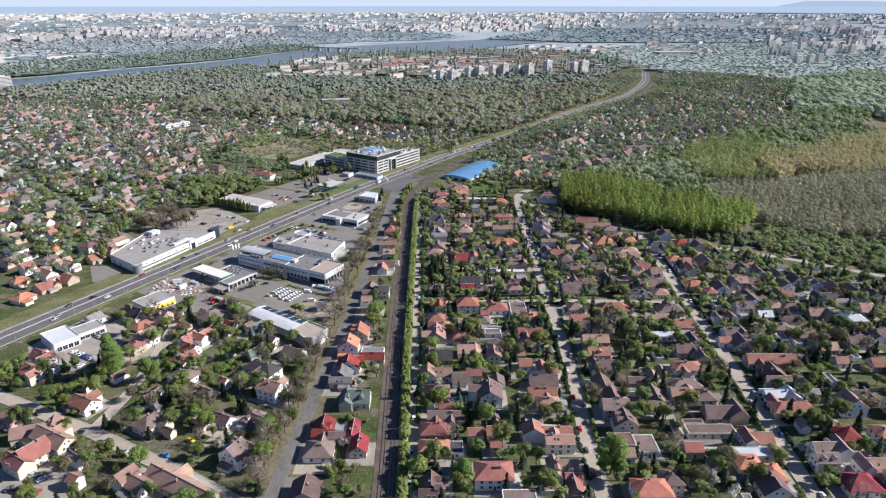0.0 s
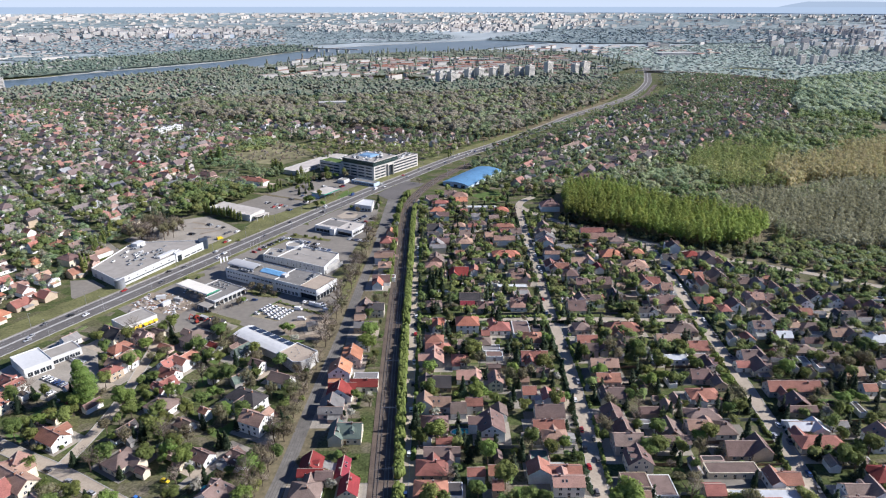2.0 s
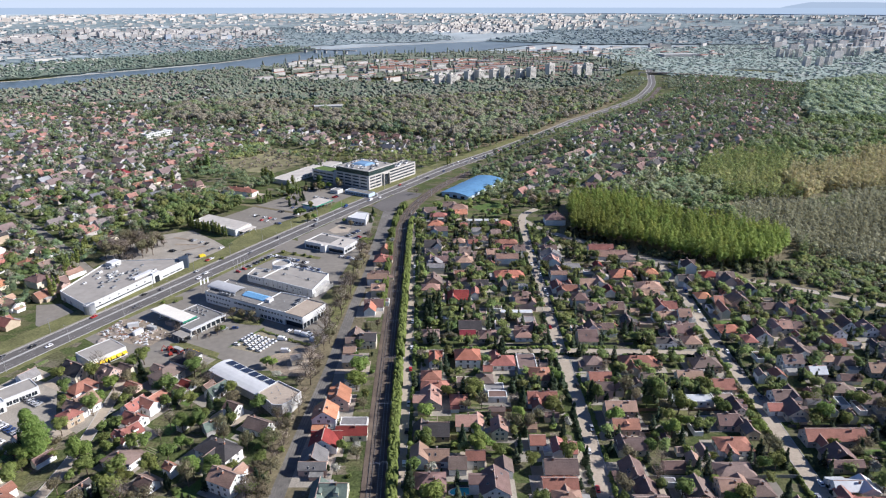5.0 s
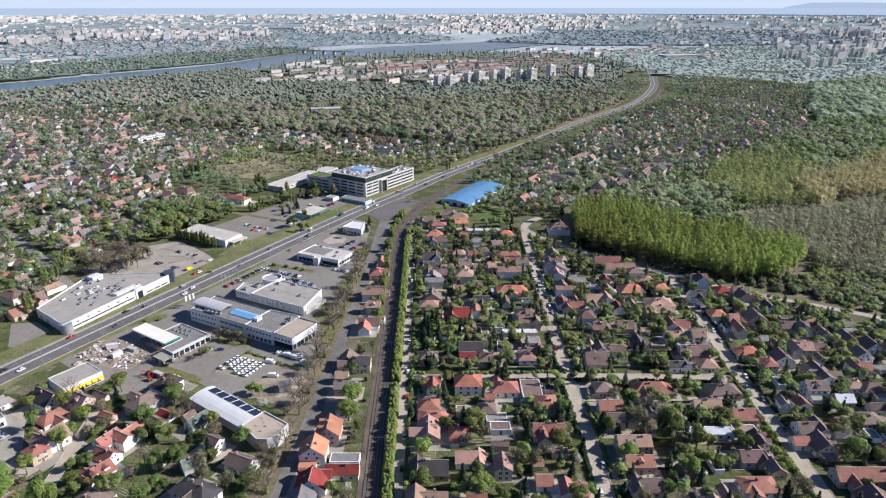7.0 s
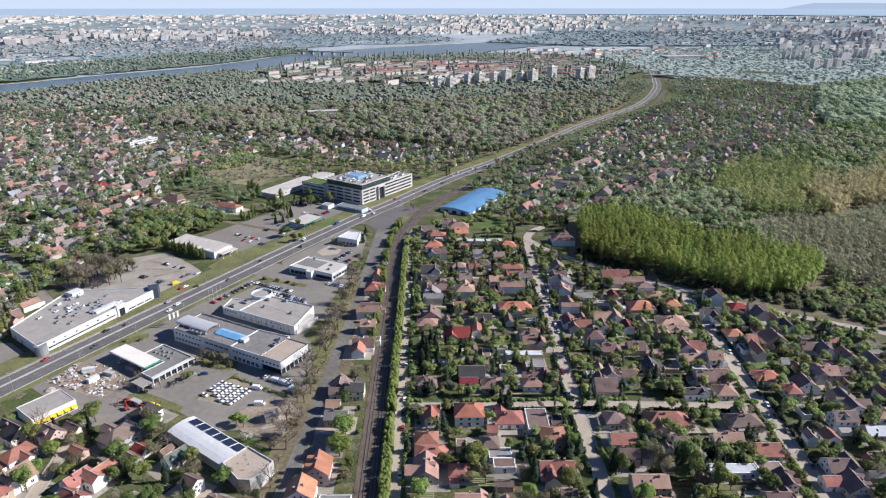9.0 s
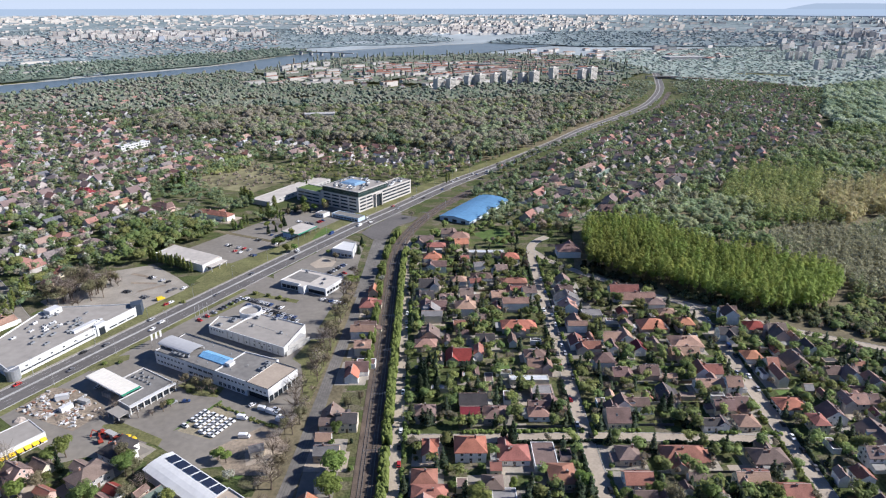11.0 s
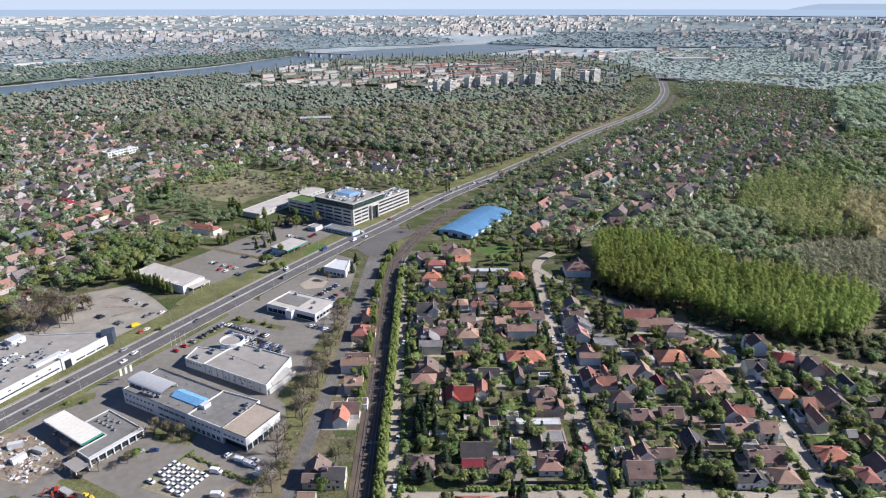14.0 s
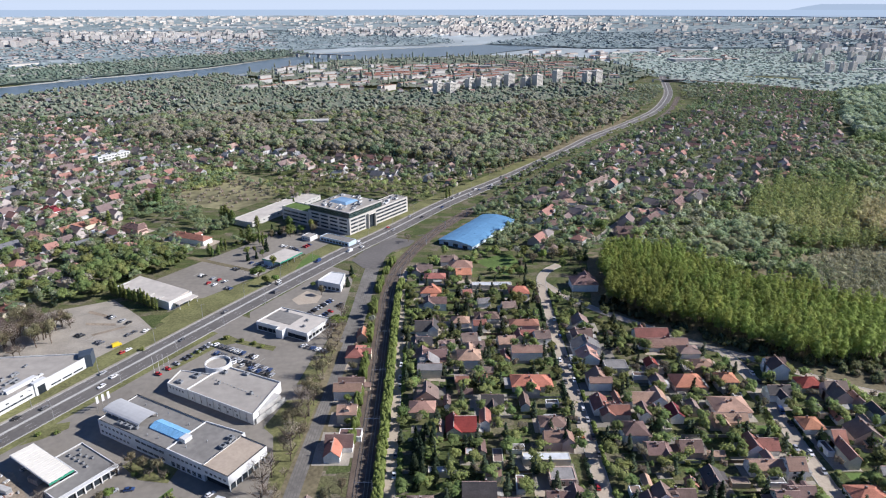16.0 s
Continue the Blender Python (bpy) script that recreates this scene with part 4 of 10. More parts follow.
# office block
off = thing("office_building", pose(-72.5, 713.5, 0, 0, 0, 56), "pale stone office block with window bands and glazed upper floors", "office building")
flat_block(off, [(0, 0), (83, 0), (83, 17), (46, 17), (46, 49), (0, 49)], 14.2, STONE, FLAT_PALE, 0.5)
flat_block(off, [(-0.6, 49.05), (16, 49.05), (16, 82), (-0.6, 82)], 12.2, STONE, LAWN, 0.6)
flat_block(off, [(0.8, 0.8), (44, 0.8), (44, 47), (0.8, 47)], 20.0, OFFICE_GLASS, FLAT_PALE, 0.3, "glazed_wall", 14.9)
rim = Shape()
rim.box(-0.6, -0.6, 19.8, 45, 0.75, 20.5)
rim.box(-0.6, 0.75, 19.8, 0.75, 48, 20.5)
part("roof_edge", rim, STONE, off)
band = lambda l: window_mesh(l, 1.7, "window_band", METAL_GREY, GLASS, max(3, int(l / 2)))
b8, b11 = band(9.0), band(11.5)
for z in (1.6, 5.0, 8.4, 11.6):
    windows_along(off, b8, (0, 0), (22, 0), z, 2, "window_band", 1.2)
    windows_along(off, b11, (34, 0), (83, 0), z, 4, "window_band", 2)
    windows_along(off, b8, (0, 48), (0, 0), z, 4, "window_band", 2)
    if z < 11:
        windows_along(off, b8, (-0.6, 82), (-0.6, 49.2), z, 3, "window_band", 1.5)
gl = window_mesh(4.6, 2.0, "glass_panel", MULLION, OFFICE_GLASS, 3)
windows_along(off, gl, (0.8, 0.8), (44, 0.8), 15.4, 9, "glass_panel", 0.4)
windows_along(off, gl, (0.8, 0.8), (44, 0.8), 17.7, 9, "glass_panel", 0.4)
windows_along(off, gl, (0.8, 47), (0.8, 0.8), 15.4, 9, "glass_panel", 0.4)
windows_along(off, gl, (0.8, 47), (0.8, 0.8), 17.7, 9, "glass_panel", 0.4)
en = Shape()
en.box(24, -0.35, 0, 32, -0.05, 12.5)
part("entrance_glazing", en, GLASS, off, "tall dark glazed entrance")
po = Shape()
po.box(23, -2.4, 12.4, 33, -0.05, 13.4)
po.box(23, -2.4, 0, 23.7, -0.05, 12.4)
po.box(32.3, -2.4, 0, 33, -0.05, 12.4)
part("entrance_portal", po, STONE, off)
at = Shape()
at.add([(16, 18, 20.0), (34, 18, 20.0), (34, 39, 20.0), (16, 39, 20.0), (19, 21, 21.6), (31, 21, 21.6), (31, 36, 21.6), (19, 36, 21.6)],
       [(0, 1, 5, 4), (1, 2, 6, 5), (2, 3, 7, 6), (3, 0, 4, 7), (4, 5, 6, 7)])
part("atrium_roof", at, SKYLIGHT, off, "blue-grey glass atrium roof")
for i in range(70):
    x, y = rng.uniform(4, 41), rng.uniform(4, 44)
    if not (13 < x < 36 and 15 < y < 41):
        roof_unit(off, x, y, 20.0, rng.uniform(1.4, 4.5), rng.uniform(1.2, 2.6), rng.uniform(0.8, 2.2), rng.choice([METAL_GREY, OFFWHITE, WHITE]))
for i in range(14):
    roof_unit(off, rng.uniform(48, 80), rng.uniform(3, 14), 14.2, rng.uniform(1.4, 5), rng.uniform(1.2, 2.6), rng.uniform(0.8, 1.8), rng.choice([METAL_GREY, WHITE]))
kio = thing("pavilion", pose(-96.4, 701.5, 0, 0, 0, -31.5), "low glass-fronted pavilion with flat grey roof", "pavilion")
flat_block(kio, [(0, 0), (31, 0), (31, 10), (0, 10)], 3.4, BLUE_WALL, FLAT_GREY, 0.3)
windows_along(kio, window_mesh(2.6, 2.0, bars=1), (0, 0), (31, 0), 0.5, 9)
kio2 = thing("gate_lodge", pose(-112, 703, 0, 0, 0, -31), "small white flat-roofed lodge", "lodge")
flat_block(kio2, [(0, 0), (9.5, 0), (9.5, 9), (0, 9)], 3.6, WHITE, FLAT_PALE, 0.3)
windows_along(kio2, window_mesh(1.6, 1.2), (0, 0), (9.5, 0), 1.2, 3)
can2 = thing("bus_canopy", pose(-114.8, 638, 0, 0, 0, 61), "pale flat-roofed service canopy on posts", "canopy")
cs = Shape()
cs.box(0, 0, 4.45, 25, 18, 5.2)
part("roof", cs, FLAT_WARM, can2)
cs = Shape()
cs.box(-0.15, -0.15, 4.4, 25.15, -0.01, 5.35)
cs.box(-0.15, -0.01, 4.4, -0.01, 18, 5.35)
part("fascia", cs, GREEN_PAINT, can2, "blue-green canopy fascia")
cs = Shape()
cs.box(1, 9, 0, 24, 17.5, 4.4)
part("shop_wall", cs, BLUE_WALL, can2)
for x in (1, 8.6, 16.3, 24):
    cs = Shape()
    cs.tube((x, 0.8, 0), (x, 0.8, 4.4), 0.2, 0.2, 8)
    part("post", cs, GALV, can2)
sb = thing("shop_pavilion", pose(-80.6, 604, 0, 0, 0, -24), "white box-shaped shop with flat roof", "shop building")
flat_block(sb, [(0, 0), (18.7, 0), (11, 18.5), (0, 17)], 5.6, WHITE, WHITE, 0.4)
windows_along(sb, window_mesh(2.6, 2.2, bars=2), (0, 0), (18.7, 0), 0.6, 5)
hall = thing("long_hall", pose(-187.5, 690, 0, 0, 0, 62), "long white hall with pale flat roof", "hall")
flat_block(hall, [(50, 0), (150, 0), (150, 22), (50, 22)], 4.6, OFFWHITE, FLAT_WARM, 0.4)
windows_along(hall, window_mesh(3.0, 1.2, bars=2), (50, 0), (150, 0), 2.2, 15)

# blue sports hall
blue = thing("sports_hall", pose(31, 677, 0, 0, 0, 59), "low hall with bright blue sheet-metal roof", "sports hall")
bh = Shape()
bh.box(0, 0, 0, 80, 31, 3.5)
part("wall", bh, BLUE_WALL, blue, "pale blue end walls")
prof = [(-1, 3.4), (4, 4.6), (10, 5.4), (15.5, 5.8), (21, 5.4), (27, 4.6), (32, 3.4)]
for i in range(10):
    br = Shape()
    x0, x1 = i * 8.1 - 0.6, i * 8.1 + 7.45
    n = len(prof)
    br.add([(x0, y, z) for y, z in prof] + [(x1, y, z) for y, z in prof] + [(x0, y, z - 0.3) for y, z in prof] + [(x1, y, z - 0.3) for y, z in prof],
           [(k, k + n, k + 1 + n, k + 1) for k in range(n - 1)] + [(k + 2 * n, k + 1 + 2 * n, k + 1 + 3 * n, k + 3 * n) for k in range(n - 1)]
           + [(k, k + 1, k + 1 + 2 * n, k + 2 * n) for k in range(n - 1)] + [(k + n, k + 3 * n, k + 1 + 3 * n, k + 1 + n) for k in range(n - 1)])
    part("roof_panel", br, BLUE_ROOF, blue)
gbl = Shape()
for x in (0.0, 79.6):
    gbl = Shape()
    n = len(prof)
    gbl.add([(x, y, z - 0.3) for y, z in prof] + [(x + 0.35, y, z - 0.3) for y, z in prof],
            [tuple(range(n)), tuple(range(2 * n - 1, n - 1, -1))] + [(k, k + 1, k + 1 + n, k + n) for k in range(n - 1)] + [(0, n, 2 * n - 1, n - 1)])
    part("gable", gbl, BLUE_WALL, blue)
windows_along(blue, window_mesh(4.5, 2.6, "gate", METAL_GREY, GLASS, 2), (0, 30), (0, 1), 0.1, 3, "gate")

# warehouse with solar panels
ware = thing("warehouse", pose(-118, 351, 0, 0, 0, -36), "white warehouse with solar panels on a curved roof", "warehouse")
flat_block(ware, [(39.4, -1), (53, -3.6), (57, -1), (58, 4), (56, 12), (39.4, 12)], 6.2, OFFWHITE, FLAT_TAN, 0.5, rim=WHITE)
wb = Shape()
wb.box(0, -1, 0, 39.3, 12, 5.2)
part("wall", wb, OFFWHITE, ware)
prof = [(-1.4, 5.1), (1.5, 5.95), (4, 6.35), (6.5, 6.45), (9, 6.25), (12.4, 5.2)]
for i in range(8):
    br = Shape()
    x0, x1, n = i * 4.9 - 0.1, i * 4.9 + 4.8, len(prof)
    br.add([(x0, y, z) for y, z in prof] + [(x1, y, z) for y, z in prof] + [(x0, y, z - 0.25) for y, z in prof] + [(x1, y, z - 0.25) for y, z in prof],
           [(k, k + n, k + 1 + n, k + 1) for k in range(n - 1)] + [(k, k + 1, k + 1 + 2 * n, k + 2 * n) for k in range(n - 1)]
           + [(k + n, k + 3 * n, k + 1 + 3 * n, k + 1 + n) for k in range(n - 1)] + [(0, 2 * n, 3 * n, n), (n - 1, 2 * n - 1, 4 * n - 1, 3 * n - 1)])
    part("roof_panel", br, WHITE, ware)
for i in range(6):
    for k in range(3):
        sp = Shape()
        sp.box(-0.85, -2.2, 0.1, 0.85, 2.2, 0.18)
        sp.box(-0.8, -2.1, 0.0, -0.7, 2.1, 0.1, 1)
        sp.box(0.7, -2.1, 0.0, 0.8, 2.1, 0.1, 1)
        part("solar_panel", sp, [SOLAR, GALV], ware, m=pose(4.2 + i * 6.1 + k * 1.75, 9.4, 6.15, -12, 0, 0))
windows_along(ware, window_mesh(0.7, 2.0, bars=0), (40, -1), (52, -3.4), 3.0, 5)
windows_along(ware, window_mesh(0.7, 2.0, bars=0), (40, -1), (52, -3.4), 0.6, 5)
for x, y in ((43, 8), (46, 6.5), (49, 5), (45, 3), (50, 1.5)):
    vent_pipe(ware, x, y, 6.2, 0.5)

# building with yellow awnings, and the white car dealer near the main road
yel = thing("builders_merchant", pose(-198, 368, 0, 0, 0, -36), "white flat-roofed shop with yellow awnings", "shop building")
flat_block(yel, [(0, 0), (16, 0), (16, 20), (0, 20)], 5.0, WHITE, FLAT_PALE, 0.3)
for i in range(6):
    aw = Shape()
    aw.add([(16.0, 1 + i * 3.2, 3.1), (16.0, 3.6 + i * 3.2, 3.1), (17.9, 3.6 + i * 3.2, 2.3), (17.9, 1 + i * 3.2, 2.3), (16.0, 1 + i * 3.2, 2.9), (16.0, 3.6 + i * 3.2, 2.9), (17.9, 3.6 + i * 3.2, 2.1), (17.9, 1 + i * 3.2, 2.1)],
           [(0, 3, 2, 1), (3, 7, 6, 2), (4, 5, 6, 7), (0, 4, 7, 3), (1, 2, 6, 5)])
    part("awning", aw, YELLOW, yel, "bright yellow awning")
windows_along(yel, window_mesh(2.2, 2.0), (16, 0), (16, 20), 0.3, 6)
deal = thing("car_dealer", pose(-222, 316, 0, 0, 0, 50), "white two-part car showroom with flat roof", "car showroom")
flat_block(deal, [(0, -8), (14, -8), (14, 12), (0, 12)], 5.4, WHITE, WHITE, 0.4)
flat_block(deal, [(14.1, -4), (30, -4), (30, 8), (14.1, 8)], 4.2, WHITE, FLAT_PALE, 0.4)
windows_along(deal, window_mesh(2.6, 2.6, bars=1), (0, -8), (14, -8), 0.4, 4)
windows_along(deal, window_mesh(2.6, 2.2, bars=1), (14, -4), (30, -4), 0.4, 5)
far_store = thing("white_school", pose(-425, 985, 0, 0, 0, 62), "long white flat-roofed school among trees", "school")
flat_block(far_store, [(0, 0), (46, 0), (46, 14), (0, 14)], 7.0, WHITE, WHITE, 0.5)
windows_along(far_store, window_mesh(3.0, 1.6, bars=2), (0, 0), (46, 0), 1.4, 10)
windows_along(far_store, window_mesh(3.0, 1.6, bars=2), (0, 0), (46, 0), 4.8, 10)

# ---- yards, car parks and open ground ----
def sheet(name, outline, z, material, label, category):
    s = Shape()
    s.prism(outline, -0.2, z)
    return tagged(part(name, s, material), label, category, kind="structure")


sheet("yard_showroom", [(-214, 398), (-160, 360), (-126, 374), (-100, 356), (-76, 360), (-64, 395), (-60, 440), (-60, 480), (-66, 520), (-98, 548), (-128, 565), (-170, 482), (-206, 416)], 0.035, ASPHALT_PALE, "grey asphalt yards and car parks", "yard")
sheet("yard_discount", [(-172, 566), (-148, 598), (-125, 630), (-103, 672), (-146, 706), (-182, 650), (-204, 613), (-168, 590)], 0.035, ASPHALT_PALE, "grey asphalt car park of the discount store", "car park")
sheet("verge_discount", [(-171, 554), (-153, 543), (-137, 567), (-122, 590), (-109, 616), (-121, 625), (-139, 609), (-155, 588), (-163, 586)], 0.06, GRASS, "green grass verge beside the car park", "verge")
sheet("yard_office", [(-104, 672), (-92, 650), (-64, 694), (-20, 782), (-30, 800), (-120, 760), (-146, 706)], 0.04, ASPHALT_PALE, "grey paved office forecourt", "forecourt")
sheet("yard_store", [(-184, 497), (-178, 508), (-172, 545), (-186, 560), (-214, 585), (-250, 566), (-262, 520), (-236, 500), (-192, 503)], 0.035, PAVING, "pale paved car park behind the store", "car park")
sheet("yard_store_side", [(-262, 438), (-247, 440), (-218, 417), (-226, 398), (-246, 410)], 0.03, ASPHALT_PALE, "grey loading yard", "yard")
sheet("yard_shop", [(-110, 540), (-98, 528), (-64, 512), (-58, 560), (-58, 630), (-78, 644), (-96, 606), (-118, 566)], 0.045, ASPHALT_PALE, "grey asphalt shop car park", "car park")
sheet("yard_rubble", [(-203, 398), (-166, 382), (-158, 398), (-176, 416), (-196, 418)], 0.075, SOIL, "bare sandy builders' yard", "yard")
sheet("yard_dealer", [(-236, 318), (-222, 300), (-188, 290), (-176, 308), (-196, 345), (-222, 352)], 0.035, PAVING, "pale paved car yard", "yard")
sheet("wasteland", [(-345, 914), (-297, 975), (-202, 913), (-162, 843), (-193, 784), (-258, 806), (-305, 821)], 0.03, FALLOW, "dry fallow field with scattered shrubs", "field")
sheet("lawn_park", [(32, 653), (46, 664), (62, 668), (68, 640), (55, 625), (48, 631)], 0.04, LAWN, "green lawn", "lawn")
sheet("dirt_plot", [(-98, 368), (-84, 352), (-68, 352), (-64, 372), (-78, 386)], 0.05, SOIL, "bare earth plot", "plot")
sheet("wood_floor", [(104, 566), (134, 538), (184, 500), (270, 446), (330, 410), (480, 330), (800, 400), (900, 1100), (500, 1080), (260, 760), (120, 660)], 0.02, DRY, "brown leaf litter under the trees", "forest floor")
sheet("yard_court", [(-182, 206), (-171, 216), (-167, 224), (-155, 222), (-146, 208), (-148, 192), (-176, 192)], 0.05, PAVING, "pale paved courtyard with parked cars", "yard")
sheet("lot_paving", [(-125, 383), (-110, 402), (-80, 386), (-94, 368)], 0.045, ASPHALT_PALE, "grey asphalt lot for new cars", "car lot")
sheet("lot_gravel", [(-107, 402), (-91, 392), (-100, 375.5), (-117.5, 382)], 0.06, BAY, "sandy paved bay for new cars", "bay")
for i, box in enumerate(([(-216, 552), (-197, 551), (-196, 548.5), (-215, 549)], [(-205, 537), (-190, 548), (-188.5, 546), (-203.5, 535)], [(-222, 569), (-206, 562), (-207, 559.5), (-222.5, 566)])):
    sheet("parking_strip", box, 0.1, SOIL, "pale sandy strip between parking bays", "parking strip")
sheet("lot_back_verge", [(-196, 662), (-190, 664), (-128, 634), (-129, 629.5)], 0.075, DRY, "dry grass strip behind the car park", "verge")
sheet("verge_market", [(-66, 405), (-60.5, 405), (-58, 440), (-56, 470), (-72, 468), (-78, 446), (-72, 440), (-68, 424)], 0.06, GRASS, "green grass beside the market", "verge")
sheet("verge_lot", [(-70, 482), (-58, 484), (-55, 520), (-66, 515)], 0.06, GRASS, "green grass beside the car park", "verge")
sheet("verge_showroom", [(-147, 463), (-145, 468), (-70, 428), (-72, 422)], 0.055, GRASS, "strip of green grass behind the showroom", "verge")
sheet("junction", [(-64, 656), (-53, 640), (-40, 642), (-38.9, 651), (-37.5, 665), (-32, 677), (-20, 688), (-16, 700), (-34, 708), (-55, 680)], 0.092, ASPHALT, "wide asphalt mouth of the side road", "junction")
sheet("verge_triangle", [(-36.5, 640), (-37.5, 652), (-35, 664), (-29, 675), (-20, 684), (-24, 668), (-31, 650), (-33, 640)], 0.07, GRASS, "grass triangle between road and tracks", "verge")
sheet("traffic_island", [(-103.6, 638.4), (-102.6, 653.7), (-98.1, 670), (-90.2, 665.2), (-86.5, 653.7), (-90.8, 640.5), (-96.2, 634.2)], 0.075, LAWN, "rounded grass traffic island", "island")
sheet("office_lawn", [(-66, 712), (-58, 708), (-40, 734), (-16, 772), (-22, 778), (-44, 744)], 0.075, GRASS, "narrow lawn before the office", "lawn")
sheet("shop_forecourt", [(-95, 585), (-87.7, 599), (-75.5, 591), (-77, 580), (-89, 577)], 0.08, CONCRETE_ROAD, "pale concrete forecourt", "forecourt")
sheet("planted_bed", [(-132, 420), (-127, 426), (-107, 418), (-108, 409), (-121, 411)], 0.1, GRASS, "planted bed with shrubs beside the car park", "planted bed")
sheet("lot_verge", [(-118, 383), (-119.5, 382), (-105, 406.5), (-104, 405)], 0.1, LAWN, "narrow grass edge of the car lot", "verge")
sheet("fuel_lawn", [(-185, 433), (-177, 438), (-169, 446), (-171, 451), (-178, 449)], 0.08, GRASS, "small lawn beside the fuel station", "lawn")
sheet("yard_strip", [(-154, 387), (-145, 388), (-122, 376), (-122, 371), (-154, 385)], 0.1, GRASS, "green grass strip along the yard", "verge")
sheet("store_island", [(-174, 509), (-166, 508), (-157, 526), (-162, 533), (-172, 519)], 0.09, GRASS, "grass island beside the store car park", "island")
sheet("market_verge", [(-144, 496), (-139, 498), (-124, 522), (-132, 519)], 0.08, GRASS, "green verge beside the supermarket", "verge")
sheet("market_bed", [(-132, 519.5), (-124, 522.5), (-115, 526), (-91, 517), (-90, 522), (-114, 530), (-122, 536), (-130, 527)], 0.085, GRASS, "green planted bed beside the car park", "planted bed")
sheet("park_floor", [(-460, 1130), (-330, 1085), (-150, 1035), (10, 975), (60, 930), (130, 1000), (260, 1180), (400, 1440), (330, 1520), (100, 1420), (-150, 1350), (-500, 1300)], 0.02, DRY, "brown leaf litter under the park trees", "forest floor")
sheet("river_floor", [(-1080, 1330), (-500, 1305), (-150, 1355), (100, 1425), (330, 1525), (440, 1700), (300, 1800), (-100, 1640), (-400, 1800), (-600, 2060), (-800, 1830), (-980, 1460)], 0.02, DRY, "dry ground under the trees by the river", "forest floor")


# ---- dwelling houses ----
W_HOUSE = window_mesh(1.3, 1.4, bars=1)
W_SMALL = window_mesh(0.9, 1.1, bars=0)
W_DOOR = window_mesh(1.0, 2.1, "door", WOOD, WOOD, 0)
ds = Shape()
ds.box(-0.4, -0.6, 0, 0.4, 0.6, 0.09)
ds.box(-0.32, -0.5, 0.09, 0.32, 0.5, 0.12, 1)
ROOF_WINDOW = ds.mesh("roof_window", [METAL_GREY, GLASS])
ds = Shape()
ds.box(-0.35, -0.35, -1.2, 0.35, 0.35, 1.0)
ds.box(-0.42, -0.42, 1.0, 0.42, 0.42, 1.12, 1)
ds.box(-0.2, -0.2, 1.12, 0.2, 0.2, 1.3)
CHIM = ds.mesh("chimney", [CHIMNEY, KERB])


def gable_roof(s, L, W, e, rise, over=0.45, th=0.2, x0=None, y=0.0, cap=1):
    """Two slopes with thickness over a ridge along x, capped by ridge tiles: one extruded profile."""
    a, b = (-L / 2 - 0.3, L / 2 + 0.3) if x0 is None else (x0 - 0.3, x0 + L + 0.3)
    hw = W / 2 + over
    drop = rise * over / (W / 2)
    top = e + rise + th
    slip = rise / (W / 2) * 0.16
    prof = [(-hw, e - drop), (0, e + rise), (hw, e - drop), (hw, e - drop + th), (0.16, top - slip), (0.16, top + 0.08), (-0.16, top + 0.08), (-0.16, top - slip), (-hw, e - drop + th)]
    n = len(prof)
    v = [(x, y + p, z) for x in (a, b) for p, z in prof]
    k = len(s.f)
    s.add(v, [(q, (q + 1) % n, (q + 1) % n + n, q + n) for q in range(n)] + [(1, 0, 8, 7), (2, 1, 4, 3), (1, 7, 6, 5, 4), (n + 0, n + 1, n + 7, n + 8), (n + 1, n + 2, n + 3, n + 4), (n + 1, n + 4, n + 5, n + 6, n + 7)])
    for q in (4, 5, 6):
        s.m[k + q] = cap


def hip_roof(s, L, W, e, rise, over=0.5, th=0.2):
    a, b = L / 2 + over, W / 2 + over
    r = max(0.15, (L - W) / 2 + 0.1)
    v = [(-a, -b, e - 0.25), (a, -b, e - 0.25), (a, b, e - 0.25), (-a, b, e - 0.25), (-a, -b, e - 0.25 + th), (a, -b, e - 0.25 + th), (a, b, e - 0.25 + th), (-a, b, e - 0.25 + th), (-r, 0, e + rise), (r, 0, e + rise)]
    s.add(v, [(3, 2, 1, 0), (0, 1, 5, 4), (1, 2, 6, 5), (2, 3, 7, 6), (3, 0, 4, 7), (4, 5, 9, 8), (5, 6, 9), (6, 7, 8, 9), (7, 4, 8)])


